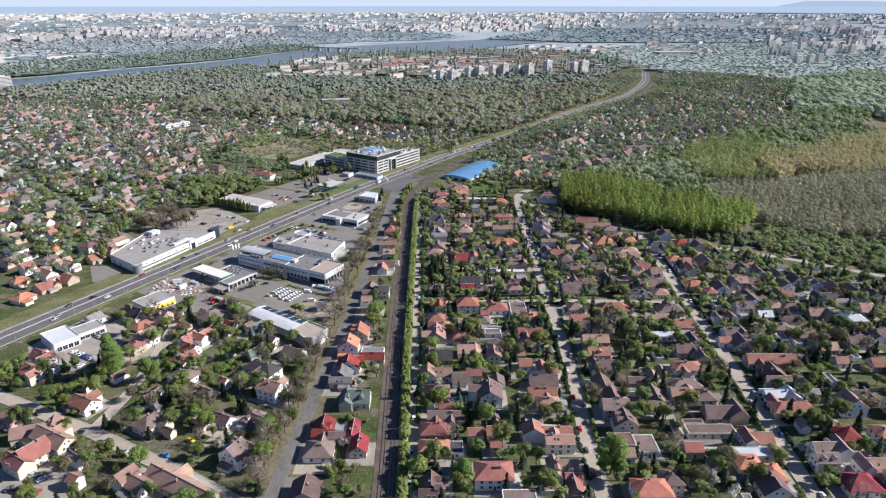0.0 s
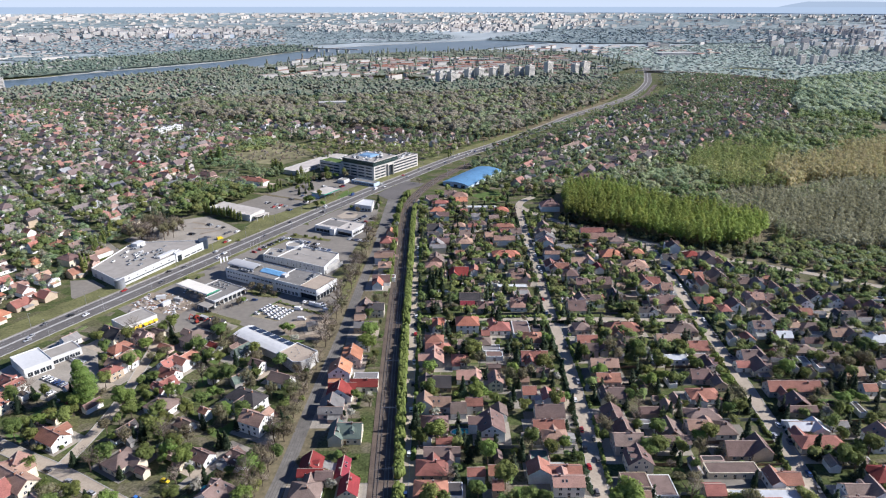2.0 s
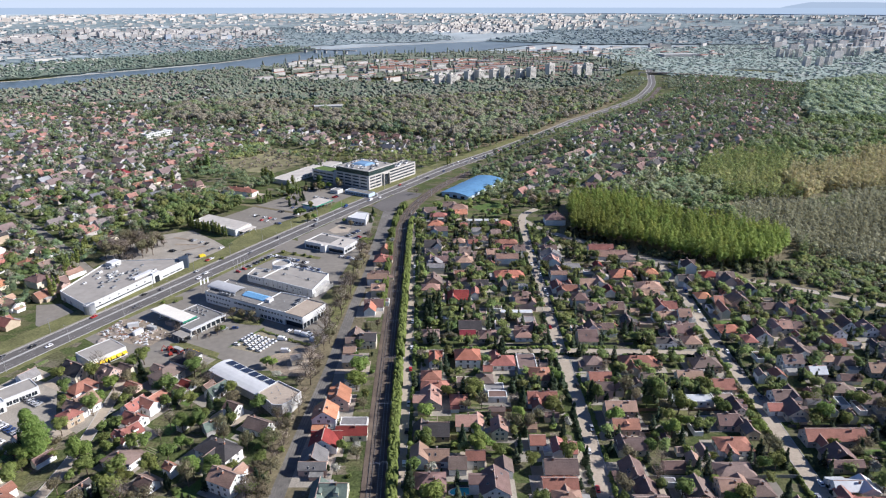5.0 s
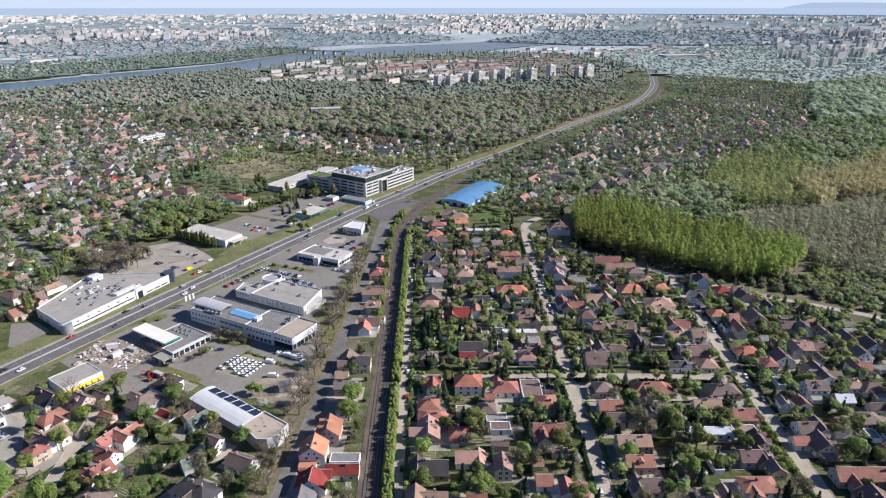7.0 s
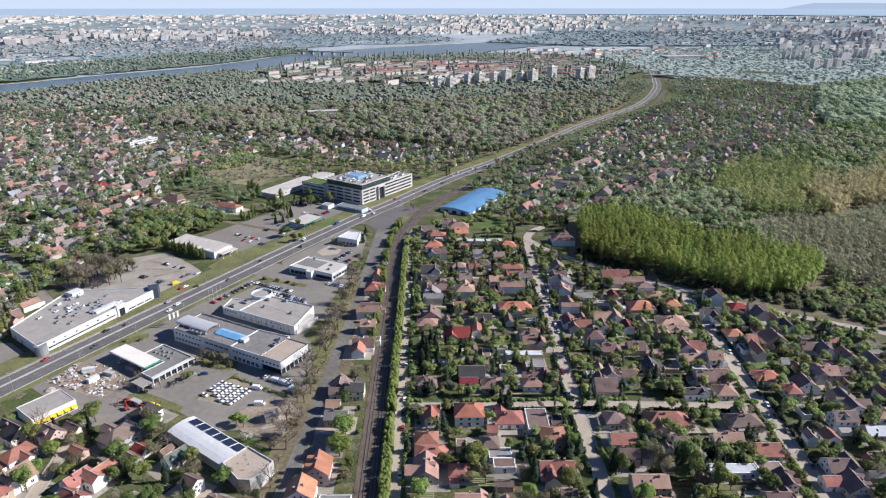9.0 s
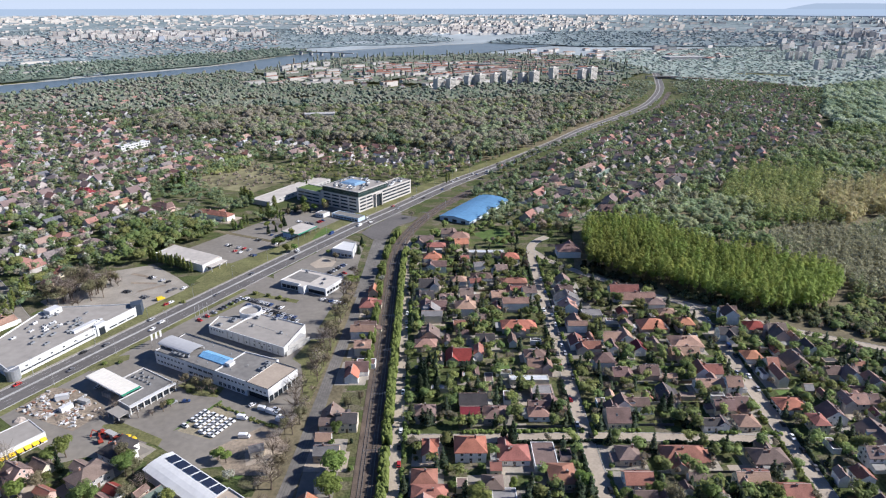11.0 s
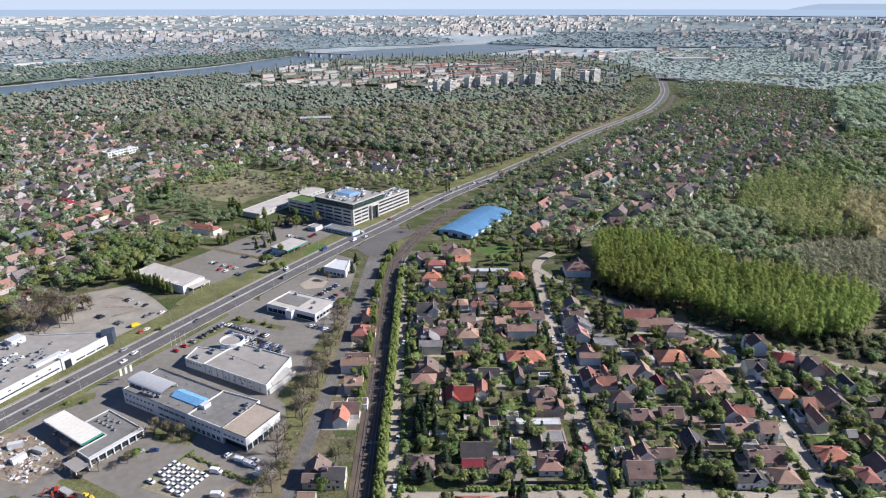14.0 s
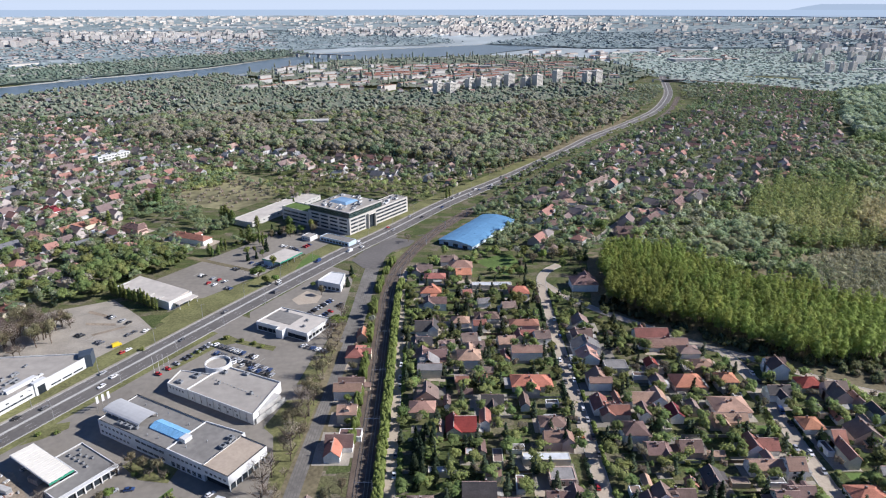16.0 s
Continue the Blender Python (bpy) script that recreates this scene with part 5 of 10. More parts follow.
def house(x, y, L, W, ang, e, code, seed, group, rich=True):
    """A dwelling: walls, roof, chimney, windows and door, with wings and roof windows on some."""
    r = random.Random(seed)
    form, colour = code[0], code[1]
    if form == "h" and W > L:
        L, W, ang = W, L, ang + 90
    wall, wall_word = WALLS[min(r.choice((0, 0, 0, 0, 0, 1, 1, 2, 3, 4)), 0 if code.endswith("W") else 9)]
    if form != "f":
        e = e + (r.choice((0, 0, 0.3, 0.6, 2.2)) if e < 3.5 else 0)
    big = L * W > 60
    kind = "house" if big else "outbuilding"
    word = {"g": "gable", "h": "hipped", "f": "flat"}[form]
    h = thing("house" if big else "shed", pose(x, y, 0, 0, 0, ang), f"{wall_word} {kind} with {ROOF_WORDS[colour]} {word} roof", "house" if big else "shed", group)
    roof = ROOFS[colour]
    s, ro = Shape(), Shape()
    a, b = L / 2, W / 2
    if form == "f":
        flat_block(h, [(-a, -b), (a, -b), (a, b), (-a, b)], e, wall, roof, 0.2)
    else:
        pitch = r.uniform(0.62, 0.9) if form == "g" else r.uniform(0.5, 0.7)
        rise = min(b * pitch, 4.3)
        pitch = rise / b
        cross = form == "g" and big and L >= 10.5 and L < 24 and r.random() < 0.65
        if cross:
            # the end part turns its gable to the street
            w2, out, sg = L * r.uniform(0.4, 0.48), r.uniform(0.3, 1.6), r.choice((-1, 1))
            e2 = e + r.choice((0, 0, 0.4, 1.2))
            r2 = w2 / 2 * pitch
            m = Matrix.Translation((sg * (L / 2 - w2 / 2), -out / 2, 0)) @ Matrix.Rotation(radians(90), 4, "Z")
            half = b + out / 2
            s.box(-half, -w2 / 2, 0, half, w2 / 2, e2, 0, m)
            for x0 in (-half, half - 0.3):
                s.add([m @ Vector(q) for q in ((x0, -w2 / 2, e2), (x0 + 0.3, -w2 / 2, e2), (x0 + 0.3, w2 / 2, e2), (x0, w2 / 2, e2), (x0, 0, e2 + r2), (x0 + 0.3, 0, e2 + r2))], [(1, 2, 5), (3, 0, 4), (0, 1, 5, 4), (2, 3, 4, 5)])
            g = Shape()
            gable_roof(g, 2 * half, w2, e2, r2)
            ro.add([m @ Vector(q) for q in g.v], g.f)
            ro.m[-len(g.m):] = g.m
            x0, x1 = (-a, a - w2 * 0.6) if sg > 0 else (-a + w2 * 0.6, a)
            s.box(x0, -b, 0, x1, b, e)
            xe = x0 if sg > 0 else x1 - 0.3
            s.add([(xe, -b, e), (xe + 0.3, -b, e), (xe + 0.3, b, e), (xe, b, e), (xe, 0, e + rise), (xe + 0.3, 0, e + rise)], [(1, 2, 5), (3, 0, 4), (0, 1, 5, 4), (2, 3, 4, 5)])
            gable_roof(ro, x1 - x0, W, e, rise, 0.45, 0.2, x0)
        else:
            s.box(-a, -b, 0, a, b, e)
        if form == "g" and not cross:
            for sx in (-1, 1):
                x0, x1 = (a - 0.3, a) if sx > 0 else (-a, -a + 0.3)
                s.add([(x0, -b, e), (x1, -b, e), (x1, b, e), (x0, b, e), (x0, 0, e + rise), (x1, 0, e + rise)], [(1, 2, 5), (3, 0, 4), (0, 1, 5, 4), (2, 3, 4, 5)])
            gable_roof(ro, L, W, e, rise)
        elif not cross:
            hip_roof(ro, L, W, e, rise)
        wing = big and L > 10.5 and not cross and r.random() < 0.5
        if wing:
            wl, ww = r.uniform(3, 5), W * r.uniform(0.5, 0.65)
            wx, sg = r.uniform(-a + ww / 2 + 0.5, a - ww / 2 - 0.5), r.choice((-1, 1))
            m = Matrix.Translation((wx, sg * b, 0)) @ Matrix.Rotation(radians(90 * sg), 4, "Z")
            s.box(0, -ww / 2, 0, wl, ww / 2, e, 0, m)
            wr = ww / 2 * pitch
            s.add([m @ Vector(p) for p in ((wl - 0.3, -ww / 2, e), (wl, -ww / 2, e), (wl, ww / 2, e), (wl - 0.3, ww / 2, e), (wl - 0.3, 0, e + wr), (wl, 0, e + wr))], [(1, 2, 5), (3, 0, 4), (0, 1, 5, 4), (2, 3, 4, 5)])
            g = Shape()
            gable_roof(g, wl + b, ww, e, wr, 0.35, 0.2, -b)
            ro.add([m @ Vector(p) for p in g.v], g.f)
            ro.m[-len(g.m):] = g.m
        if big and r.random() < 0.6:
            # lean-to along a long side or behind the end wall
            d, z1, z0 = r.uniform(2.2, 3.8), min(e - 0.25, r.uniform(2.5, 2.9)), r.uniform(2.0, 2.3)
            if r.random() < 0.55:
                sg, x0 = r.choice((-1, 1)), r.uniform(-a, 0)
                x1 = x0 + r.uniform(0.35, 0.5) * L
                y0, y1 = sorted((sg * b, sg * (b + d)))
                s.box(x0, y0, 0, x1, y1, z0)
                p = [(x0 - 0.2, sg * b, z1), (x1 + 0.2, sg * b, z1), (x1 + 0.2, sg * (b + d + 0.3), z0), (x0 - 0.2, sg * (b + d + 0.3), z0)]
            else:
                sg, y0 = r.choice((-1, 1)), r.uniform(-b, -b * 0.3)
                y1 = y0 + r.uniform(0.5, 0.65) * W
                x0, x1 = sorted((sg * a, sg * (a + d)))
                s.box(x0, y0, 0, x1, y1, z0)
                p = [(sg * a, y0 - 0.2, z1), (sg * a, y1 + 0.2, z1), (sg * (a + d + 0.3), y1 + 0.2, z0), (sg * (a + d + 0.3), y0 - 0.2, z0)]
            ro.add(p + [(q[0], q[1], q[2] + 0.16) for q in p], [(0, 1, 2, 3), (7, 6, 5, 4), (0, 4, 5, 1), (1, 5, 6, 2), (2, 6, 7, 3), (3, 7, 4, 0)], r.choice((0, 2, 2)))
        if big and form == "g" and rise > 2.4 and r.random() < 0.4:
            # dormers in one slope
            sg, w2 = r.choice((-1, 1)), r.uniform(0.8, 1.3)
            zt = e + rise * 0.72
            for dx in r.choice(((0,), (-a * 0.45, a * 0.45))):
                y0, y1 = sorted((sg * b * 0.78, sg * b * 0.28))
                s.box(dx - w2, y0, e + 0.1, dx + w2, y1, zt)
                y0, y1 = sorted((sg * b * 0.86, sg * b * 0.2))
                ro.add([(dx - w2 - 0.2, y0, zt), (dx + w2 + 0.2, y0, zt), (dx + w2 + 0.2, y1, zt), (dx - w2 - 0.2, y1, zt), (dx, y0, zt + 0.6), (dx, y1, zt + 0.6)],
                       [(3, 2, 1, 0), (0, 1, 4), (2, 3, 5), (1, 2, 5, 4), (3, 0, 4, 5)])
        part("wall", s, wall, h)
        top = part("roof", ro, [roof, RIDGE, LEAN_ROOF], h)
        if big or r.random() < 0.3:
            for i in range(r.choice((1, 1, 2))):
                cx, cy = r.uniform(-a * 0.6, a * 0.6), r.uniform(-b * 0.35, b * 0.35)
                if form == "h":
                    cx *= 0.6
                part("chimney", CHIM, None, top, m=pose(cx, cy, e + rise * (1 - abs(cy) / b) + 0.25))
        if rich and big and form == "g":
            for i in range(r.choice((0, 0, 1, 2, 3))):
                sg = r.choice((-1, 1))
                cy = sg * b * 0.5
                part("roof_window", ROOF_WINDOW, None, top, m=Matrix.Translation((r.uniform(-a * 0.7, a * 0.7), cy, e + rise * 0.5 + 0.21)) @ Matrix.Rotation(-sg * math.atan2(rise, b), 4, "X"))
    if rich:
        n = max(1, round(L / 4)) if big else 1
        windows_along(h, W_HOUSE, (-a, -b), (a, -b), 0.95, n)
        c, d = math.cos(radians(ang)), math.sin(radians(ang))
        seen = [(p, q) for p, q, nx, ny in (((a, -b), (a, b), c, d), ((-a, b), (-a, -b), -c, -d), ((a, b), (-a, b), -d, c)) if nx * x + ny * (y - 60) < 0]
        for p, q in seen:
            windows_along(h, W_HOUSE, p, q, 0.95, 2 if math.dist(p, q) > 6 else 1)
        windows_along(h, W_DOOR, (-a + L * 0.4, -b), (-a + L * 0.62, -b), 0.0, 1, "door", 0.2)
        if e > 4.8:
            windows_along(h, W_HOUSE, (-a, -b), (a, -b), 3.5, n)
            for p, q in seen:
                windows_along(h, W_HOUSE, p, q, 3.5, 2)
        if form == "g" and W > 7:
            for p, q in seen:
                if abs(p[0]) == abs(q[0]) and p[0] == q[0]:
                    windows_along(h, W_SMALL, p, q, e + 0.4, 2, margin=W * 0.28)
    return h


# rows of houses: place, ridge length, width, ridge angle, eaves height, roof form and colour
ROWS = {}
ROWS["lane"] = [
    (-1.5, 302.2, 16.1, 9, 0, 3.2, "gk"),
    (-1.9, 284, 16.2, 9, 0, 3, "fw"),
    (-1.5, 268.5, 12.1, 11, 0, 3.2, "hd"),
    (1.9, 247.6, 15.3, 6, 0, 3, "fw"),
    (-2.3, 238.3, 12.8, 9, 0, 3.2, "hr"),
    (-2.6, 226.4, 13.1, 9, 0, 3.2, "hr"),
    (5.4, 226, 9.4, 8, 0, 3, "fk"),
    (-3.4, 200.5, 11, 9.7, 90, 3.2, "gk"),
    (16.1, 308.9, 12.6, 8, 0, 3.2, "gp"),
    (29.3, 302.1, 9, 7.1, 90, 3.2, "gp"),
    (9.8, 279.7, 7.3, 8, 0, 3.2, "gb"),
    (17.4, 282.3, 7.9, 6, 0, 3, "gr"),
    (29.2, 277.5, 8, 6.9, 90, 3.2, "gg"),
    (24.2, 264.9, 13, 11.7, 90, 3.2, "gd"),
    (24.1, 236.9, 5.9, 6, 0, 3.2, "gr"),
]
ROWS["lane_more"] = [
    (24, 226, 4.2, 6, 0, 3.2, "gr"),
]
ROWS["middle_west"] = [
    (45.6, 295, 6.7, 7, 0, 3.2, "gr"),
    (56.4, 289.3, 10.5, 8, 0, 3.2, "gr"),
    (52.8, 277.4, 13.6, 9, 0, 3.2, "gg"),
    (50.8, 267.3, 14, 8, 0, 3.2, "gr"),
    (52.4, 259.6, 11, 8, 0, 3.2, "hp"),
    (43.5, 245.2, 7.9, 9, 0, 3, "fv"),
    (48.4, 236.8, 22.2, 6, 0, 3.2, "gr"),
    (52.3, 228.1, 12.4, 7, 0, 3.2, "gp"),
    (50.9, 212.1, 12.2, 11, 0, 3.2, "gp"),
    (54, 203.4, 12, 6.1, 90, 3.2, "gr"),
    (21.9, 208.2, 15.5, 11, 0, 3.2, "hr"),
    (31.2, 196, 13.3, 8, 0, 3, "fg"),
]
ROWS["middle_east"] = [
    (88.1, 316.8, 14.5, 8, 0, 3.2, "gp"),
    (87.5, 305.5, 11.9, 8, 0, 3.2, "gr"),
    (86, 291.4, 12, 8, 0, 3.2, "gb"),
    (82.2, 274.2, 12, 9.2, 90, 3.2, "gk"),
    (84.6, 263.3, 9, 8.9, 90, 3.2, "gk"),
    (83.4, 253.9, 12.7, 9, 0, 3.2, "gb"),
    (84.6, 241.7, 9, 10.4, 90, 3.2, "gk"),
    (80.4, 231.1, 11, 9, 0, 3, "fk"),
    (90.4, 228, 9.2, 12, 0, 3, "fv"),
    (80.5, 221.3, 5.3, 6, 0, 3.2, "gg"),
    (83.4, 198.3, 14.5, 10, 0, 3.2, "ho"),
]
ROWS["east_west"] = [
    (104.9, 260.8, 15, 11, 90, 3.2, "gb"),
    (137.6, 309, 12.6, 8, 0, 3.2, "gk"),
    (143.3, 301.7, 8, 6.2, 90, 3.2, "gb"),
    (131.6, 291.8, 14.5, 9, 0, 3.2, "hr"),
    (124.8, 275, 15.2, 9, 0, 3.2, "hb"),
    (118.9, 264.1, 12, 8, 0, 3.2, "gp"),
    (130, 265, 10, 9.5, 90, 3.2, "hb"),
    (134.1, 250.1, 19.2, 9, 0, 3.2, "gd"),
    (122.8, 238.2, 21.8, 7, 0, 3, "fb"),
    (140.6, 231.7, 13.3, 8, 0, 3.2, "gr"),
    (109.7, 224.9, 7.9, 7, 0, 3.2, "gr"),
    (129, 222.5, 27.6, 6, 0, 3, "fw"),
    (129.7, 216, 10.3, 9, 0, 3.2, "ho"),
    (136.9, 209.7, 10, 8.6, 90, 3.2, "ho"),
    (132.8, 199.9, 9, 11.3, 90, 3.2, "gk"),
]
ROWS["east_west_more"] = [
    (93.1, 203.9, 8, 9, 0, 3.2, "hb"),
]
ROWS["east_east"] = [
    (178.3, 296.8, 26, 8, 0, 3.2, "gr"),
    (172.9, 281.2, 11, 12.9, 90, 3.2, "gd"),
    (168.7, 265.8, 16.8, 7, 0, 3.2, "gw"),
    (168.7, 254.5, 20, 9, 0, 3.2, "hr"),
    (196.4, 255.3, 10, 11.7, 90, 3.2, "gp"),
    (207.8, 263.7, 11.2, 8, 0, 3.2, "gk"),
    (169.1, 224.6, 15.7, 8, 0, 3.2, "gb"),
    (180.6, 231.5, 9.1, 10, 0, 3.2, "hR"),
    (179.9, 213, 11.3, 8, 0, 3.2, "gp"),
    (169.4, 203.6, 13.7, 11, 0, 3.2, "hR"),
    (197.4, 233, 7.3, 9, 0, 3.2, "hr"),
    (216.9, 296.6, 6.7, 6, 0, 3.2, "gr"),
    (162, 215.5, 9.5, 7, 0, 3.2, "gb"),
    (218.9, 253.4, 10.3, 9, 0, 3.2, "gb"),
    (186.6, 203.6, 10.3, 9, 0, 3.2, "gd"),
]
ROWS["east_east_more"] = [
    (204, 224.5, 9.8, 9, 0, 3.2, "hr"),
]
ROWS["lane_north"] = [
    (-3.1, 393.3, 9.9, 9, 0, 3.2, "hb"),
    (20.4, 400.8, 13.4, 9, 0, 3.2, "gk"),
    (18.6, 392.2, 9, 5, 0, 3, "gR"),
    (30.6, 391.6, 11, 10, 0, 3.2, "hd"),
    (51.4, 392, 8, 10.2, 90, 3.2, "hp"),
    (-0.3, 365.1, 11, 6.2, 90, 3.2, "go"),
    (17.5, 365, 13.4, 11, 0, 3.2, "ho"),
    (36, 362.3, 13.3, 10, 0, 3.2, "hr"),
    (-2.2, 347.4, 10.1, 9, 0, 3.2, "hr"),
    (0.1, 338.1, 14, 9, 0, 3.2, "hr"),
    (-2.1, 327.3, 13, 9.9, 90, 3.2, "gp"),
    (11.7, 325.9, 8.2, 8, 0, 3.2, "hr"),
    (29.8, 337.2, 9.8, 7, 0, 3, "fg"),
    (31, 330.7, 9.3, 6, 0, 3, "fd"),
    (25.6, 343.4, 8, 8, 0, 3.2, "hb"),
]
ROWS["lane_north_more"] = [
    (27.6, 353, 4.6, 5, 0, 3.2, "gr"),
]
ROWS["cross"] = [
    (49.4, 361.4, 10.1, 16, 0, 3, "fg"),
    (54.7, 348.7, 12, 10.7, 90, 3.2, "hr"),
    (52.5, 327, 14.2, 9, 0, 3.2, "gr"),
    (57.6, 431.8, 13, 7, 0, 3.2, "gp"),
    (50.7, 421.6, 20.5, 5, 0, 3, "fw"),
    (55.5, 410.8, 10.7, 8, 0, 3, "fg"),
    (54.3, 397.3, 14.8, 6, 0, 3.2, "gd"),
    (100.3, 425.8, 10.5, 9, 0, 3.2, "gk"),
    (114.8, 427.6, 9.6, 8, 0, 3.2, "gd"),
    (117.3, 407.6, 10, 7.6, 90, 3.2, "gk"),
    (96.5, 396, 16.5, 6, 0, 3.2, "gd"),
    (87.7, 387.7, 10.9, 11, 0, 3.2, "gk"),
    (146.5, 428.7, 14.5, 8, 0, 3.2, "gr"),
    (144.3, 415.1, 18.6, 7, 0, 3.2, "gp"),
    (141.2, 395.8, 9.4, 8, 0, 3.2, "gk"),
]
ROWS["cross_east"] = [
    (131.7, 382.4, 11.9, 7, 0, 3, "fw"),
    (109.7, 361, 19.4, 11, 0, 3.2, "hr"),
    (85.6, 361.2, 9.3, 9, 0, 3.2, "hb"),
    (85.5, 346.2, 11.4, 8, 0, 3.2, "gr"),
    (84.4, 333.3, 8.5, 6, 0, 3.2, "gb"),
    (153.1, 413.2, 7.7, 8, 0, 3.2, "gp"),
    (148.8, 399, 10.4, 9, 0, 3.2, "gd"),
    (147.2, 384.3, 9.7, 9, 0, 3.2, "hp"),
    (145.4, 359.1, 15, 10, 0, 3.2, "hb"),
    (130.8, 343.6, 13, 6, 0, 3.2, "gp"),
    (134.7, 347.5, 8.6, 6, 0, 3.2, "gr"),
    (146, 338.1, 10.4, 9, 0, 3.2, "gr"),
]
ROWS["east_north"] = [
    (142.4, 328, 10.7, 6, 0, 3, "fg"),
    (126.4, 326.7, 19.9, 6, 0, 3, "fw"),
    (144.8, 319.1, 10, 9.2, 90, 3.2, "gk"),
    (175, 397.8, 13.3, 10, 0, 3.2, "ho"),
    (179.4, 382.1, 9, 6.8, 90, 3.2, "hr"),
    (201.5, 372.3, 16, 14.6, 90, 3.2, "gb"),
    (178.7, 347.3, 7, 6.9, 90, 3.2, "gr"),
    (172.8, 328.5, 12.9, 9, 0, 3.2, "gb"),
    (171.3, 316.4, 10, 10.1, 90, 3.2, "gb"),
    (163, 319, 6.9, 6, 0, 3.2, "gr"),
    (214.6, 364.9, 8.6, 9, 0, 3.2, "hp"),
    (214.6, 400.9, 9, 7, 0, 3.2, "gd"),
    (211.8, 427.1, 7.7, 8, 0, 3.2, "gd"),
    (233.7, 390, 8, 9.9, 90, 3.2, "gb"),
    (204.2, 335.6, 9.8, 9, 0, 3.2, "hb"),
]
ROWS["strip"] = [
    (-42, 425.5, 9, 6.9, 90, 3.2, "go"),
    (-40, 432.1, 12.1, 8, 0, 3.2, "gd"),
    (-36, 438.1, 10.3, 6, 0, 3, "fd"),
    (-41.5, 471.4, 13.7, 7, 0, 3.2, "gp"),
    (-40.6, 478.6, 13.1, 7, 0, 3.2, "gd"),
    (-39.2, 452.3, 9.1, 7, 0, 3.2, "gp"),
    (-42.4, 509.5, 9.8, 13, 0, 3.2, "hr"),
    (-40.8, 530.5, 9, 6, 90, 3.2, "go"),
]
ROWS["strip_near"] = [
    (-53, 239.3, 12, 9, 90, 3.2, "gR"),
    (-52.4, 224.7, 11, 12.2, 90, 3.2, "hb"),
    (-46.1, 233.2, 7, 5, 0, 3, "fw"),
    (-39.4, 238, 12, 5.1, 90, 3.2, "gR"),
    (-35.5, 227.3, 10, 7.4, 90, 3.2, "gR"),
    (-51.2, 281.5, 12, 10.8, 90, 3.2, "gg"),
    (-41.4, 262.3, 14.4, 10, 0, 3.2, "gv"),
    (-48.9, 295.4, 12, 12.1, 90, 3.2, "gR"),
    (-51.3, 312.3, 10, 11.1, 90, 3.2, "go"),
    (-53.4, 199.4, 11, 11.2, 90, 3.2, "gd"),
    (-37.5, 301.2, 13.9, 6, 0, 3, "gR"),
    (-37.5, 309.1, 12.6, 6, 0, 3, "fg"),
]
ROWS["strip_mid"] = [
    (-46.5, 386.8, 12, 10, 90, 3.2, "gb"),
    (-47.8, 372.2, 6.6, 7, 0, 3, "fw"),
    (-45, 363.2, 10.6, 9, 0, 3, "fw"),
    (-47, 326.2, 11, 10.6, 90, 3.2, "go"),
    (-38.8, 384.3, 9.3, 8, 0, 3.2, "gk"),
    (-43.7, 344.5, 7, 5.5, 90, 3.2, "gg"),
]
ROWS["lane_far"] = [
    (-8, 629, 14.6, 10, 0, 3.2, "gb"),
    (1.4, 616.3, 14.6, 9, 0, 3.2, "hr"),
    (-1.3, 592.9, 13.5, 9, 0, 3.2, "ho"),
    (1.7, 571.7, 14.8, 8, 0, 3.2, "gd"),
    (-3.2, 539.6, 13.7, 10, 0, 3.2, "gk"),
    (-0.2, 505.6, 17.3, 12, 0, 3.2, "gk"),
    (-1.3, 493.7, 12, 11.2, 90, 3.2, "gg"),
    (-3.7, 457.6, 12.3, 9, 0, 3.2, "hp"),
    (-1.9, 468.6, 10, 11.3, 90, 3.2, "gb"),
    (14.6, 443.3, 13.6, 11, 0, 3.2, "gR"),
    (20.8, 503, 11, 12.5, 90, 3.2, "hp"),
    (34.1, 555.2, 14.9, 9, 0, 3.2, "hd"),
    (55.9, 541.4, 17.2, 8, 0, 3.2, "hr"),
    (58.6, 592.6, 13.5, 10, 0, 3.2, "ho"),
    (17.6, 548.4, 10.5, 8, 0, 3.2, "hg"),
]
ROWS["lane_deep"] = [
    (52.1, 480.2, 20.5, 11, 0, 3.2, "ho"),
    (30.5, 463.1, 10.6, 9, 0, 3.2, "gk"),
    (53.3, 509, 16.8, 7, 0, 3.2, "gp"),
    (57.2, 445.2, 11.9, 8, 0, 3.2, "hd"),
    (20.2, 633.2, 16.8, 12, 0, 3.2, "hp"),
    (41.1, 604.1, 27.7, 6, 0, 3, "fw"),
    (12.1, 649, 13, 9, 0, 3.2, "gv"),
]
ROWS["far_middle"] = [
    (90.9, 545.7, 10, 9.7, 90, 3.2, "gg"),
    (88.6, 529.8, 11.4, 8, 0, 3.2, "gd"),
    (88, 516.4, 9, 15.5, 90, 3.2, "gg"),
    (86.8, 505.1, 10, 11.3, 90, 3.2, "gp"),
    (129.3, 529.6, 19.4, 9, 0, 3.2, "gr"),
    (134.9, 518.8, 23.8, 8, 0, 3.2, "gp"),
    (145, 511.6, 11.2, 9, 0, 3.2, "hg"),
    (147.4, 496.4, 11.4, 9, 0, 3.2, "hp"),
    (100.3, 496.7, 12.3, 9, 0, 3, "fg"),
    (119.7, 497.7, 7, 6.2, 90, 3.2, "gR"),
    (86.8, 481.1, 11, 10.6, 90, 3.2, "gg"),
    (117.6, 479.8, 9, 7, 90, 3.2, "gv"),
    (132.8, 479.8, 15.3, 12, 0, 3.2, "ho"),
    (152.5, 479.6, 10, 9, 0, 3.2, "ho"),
]
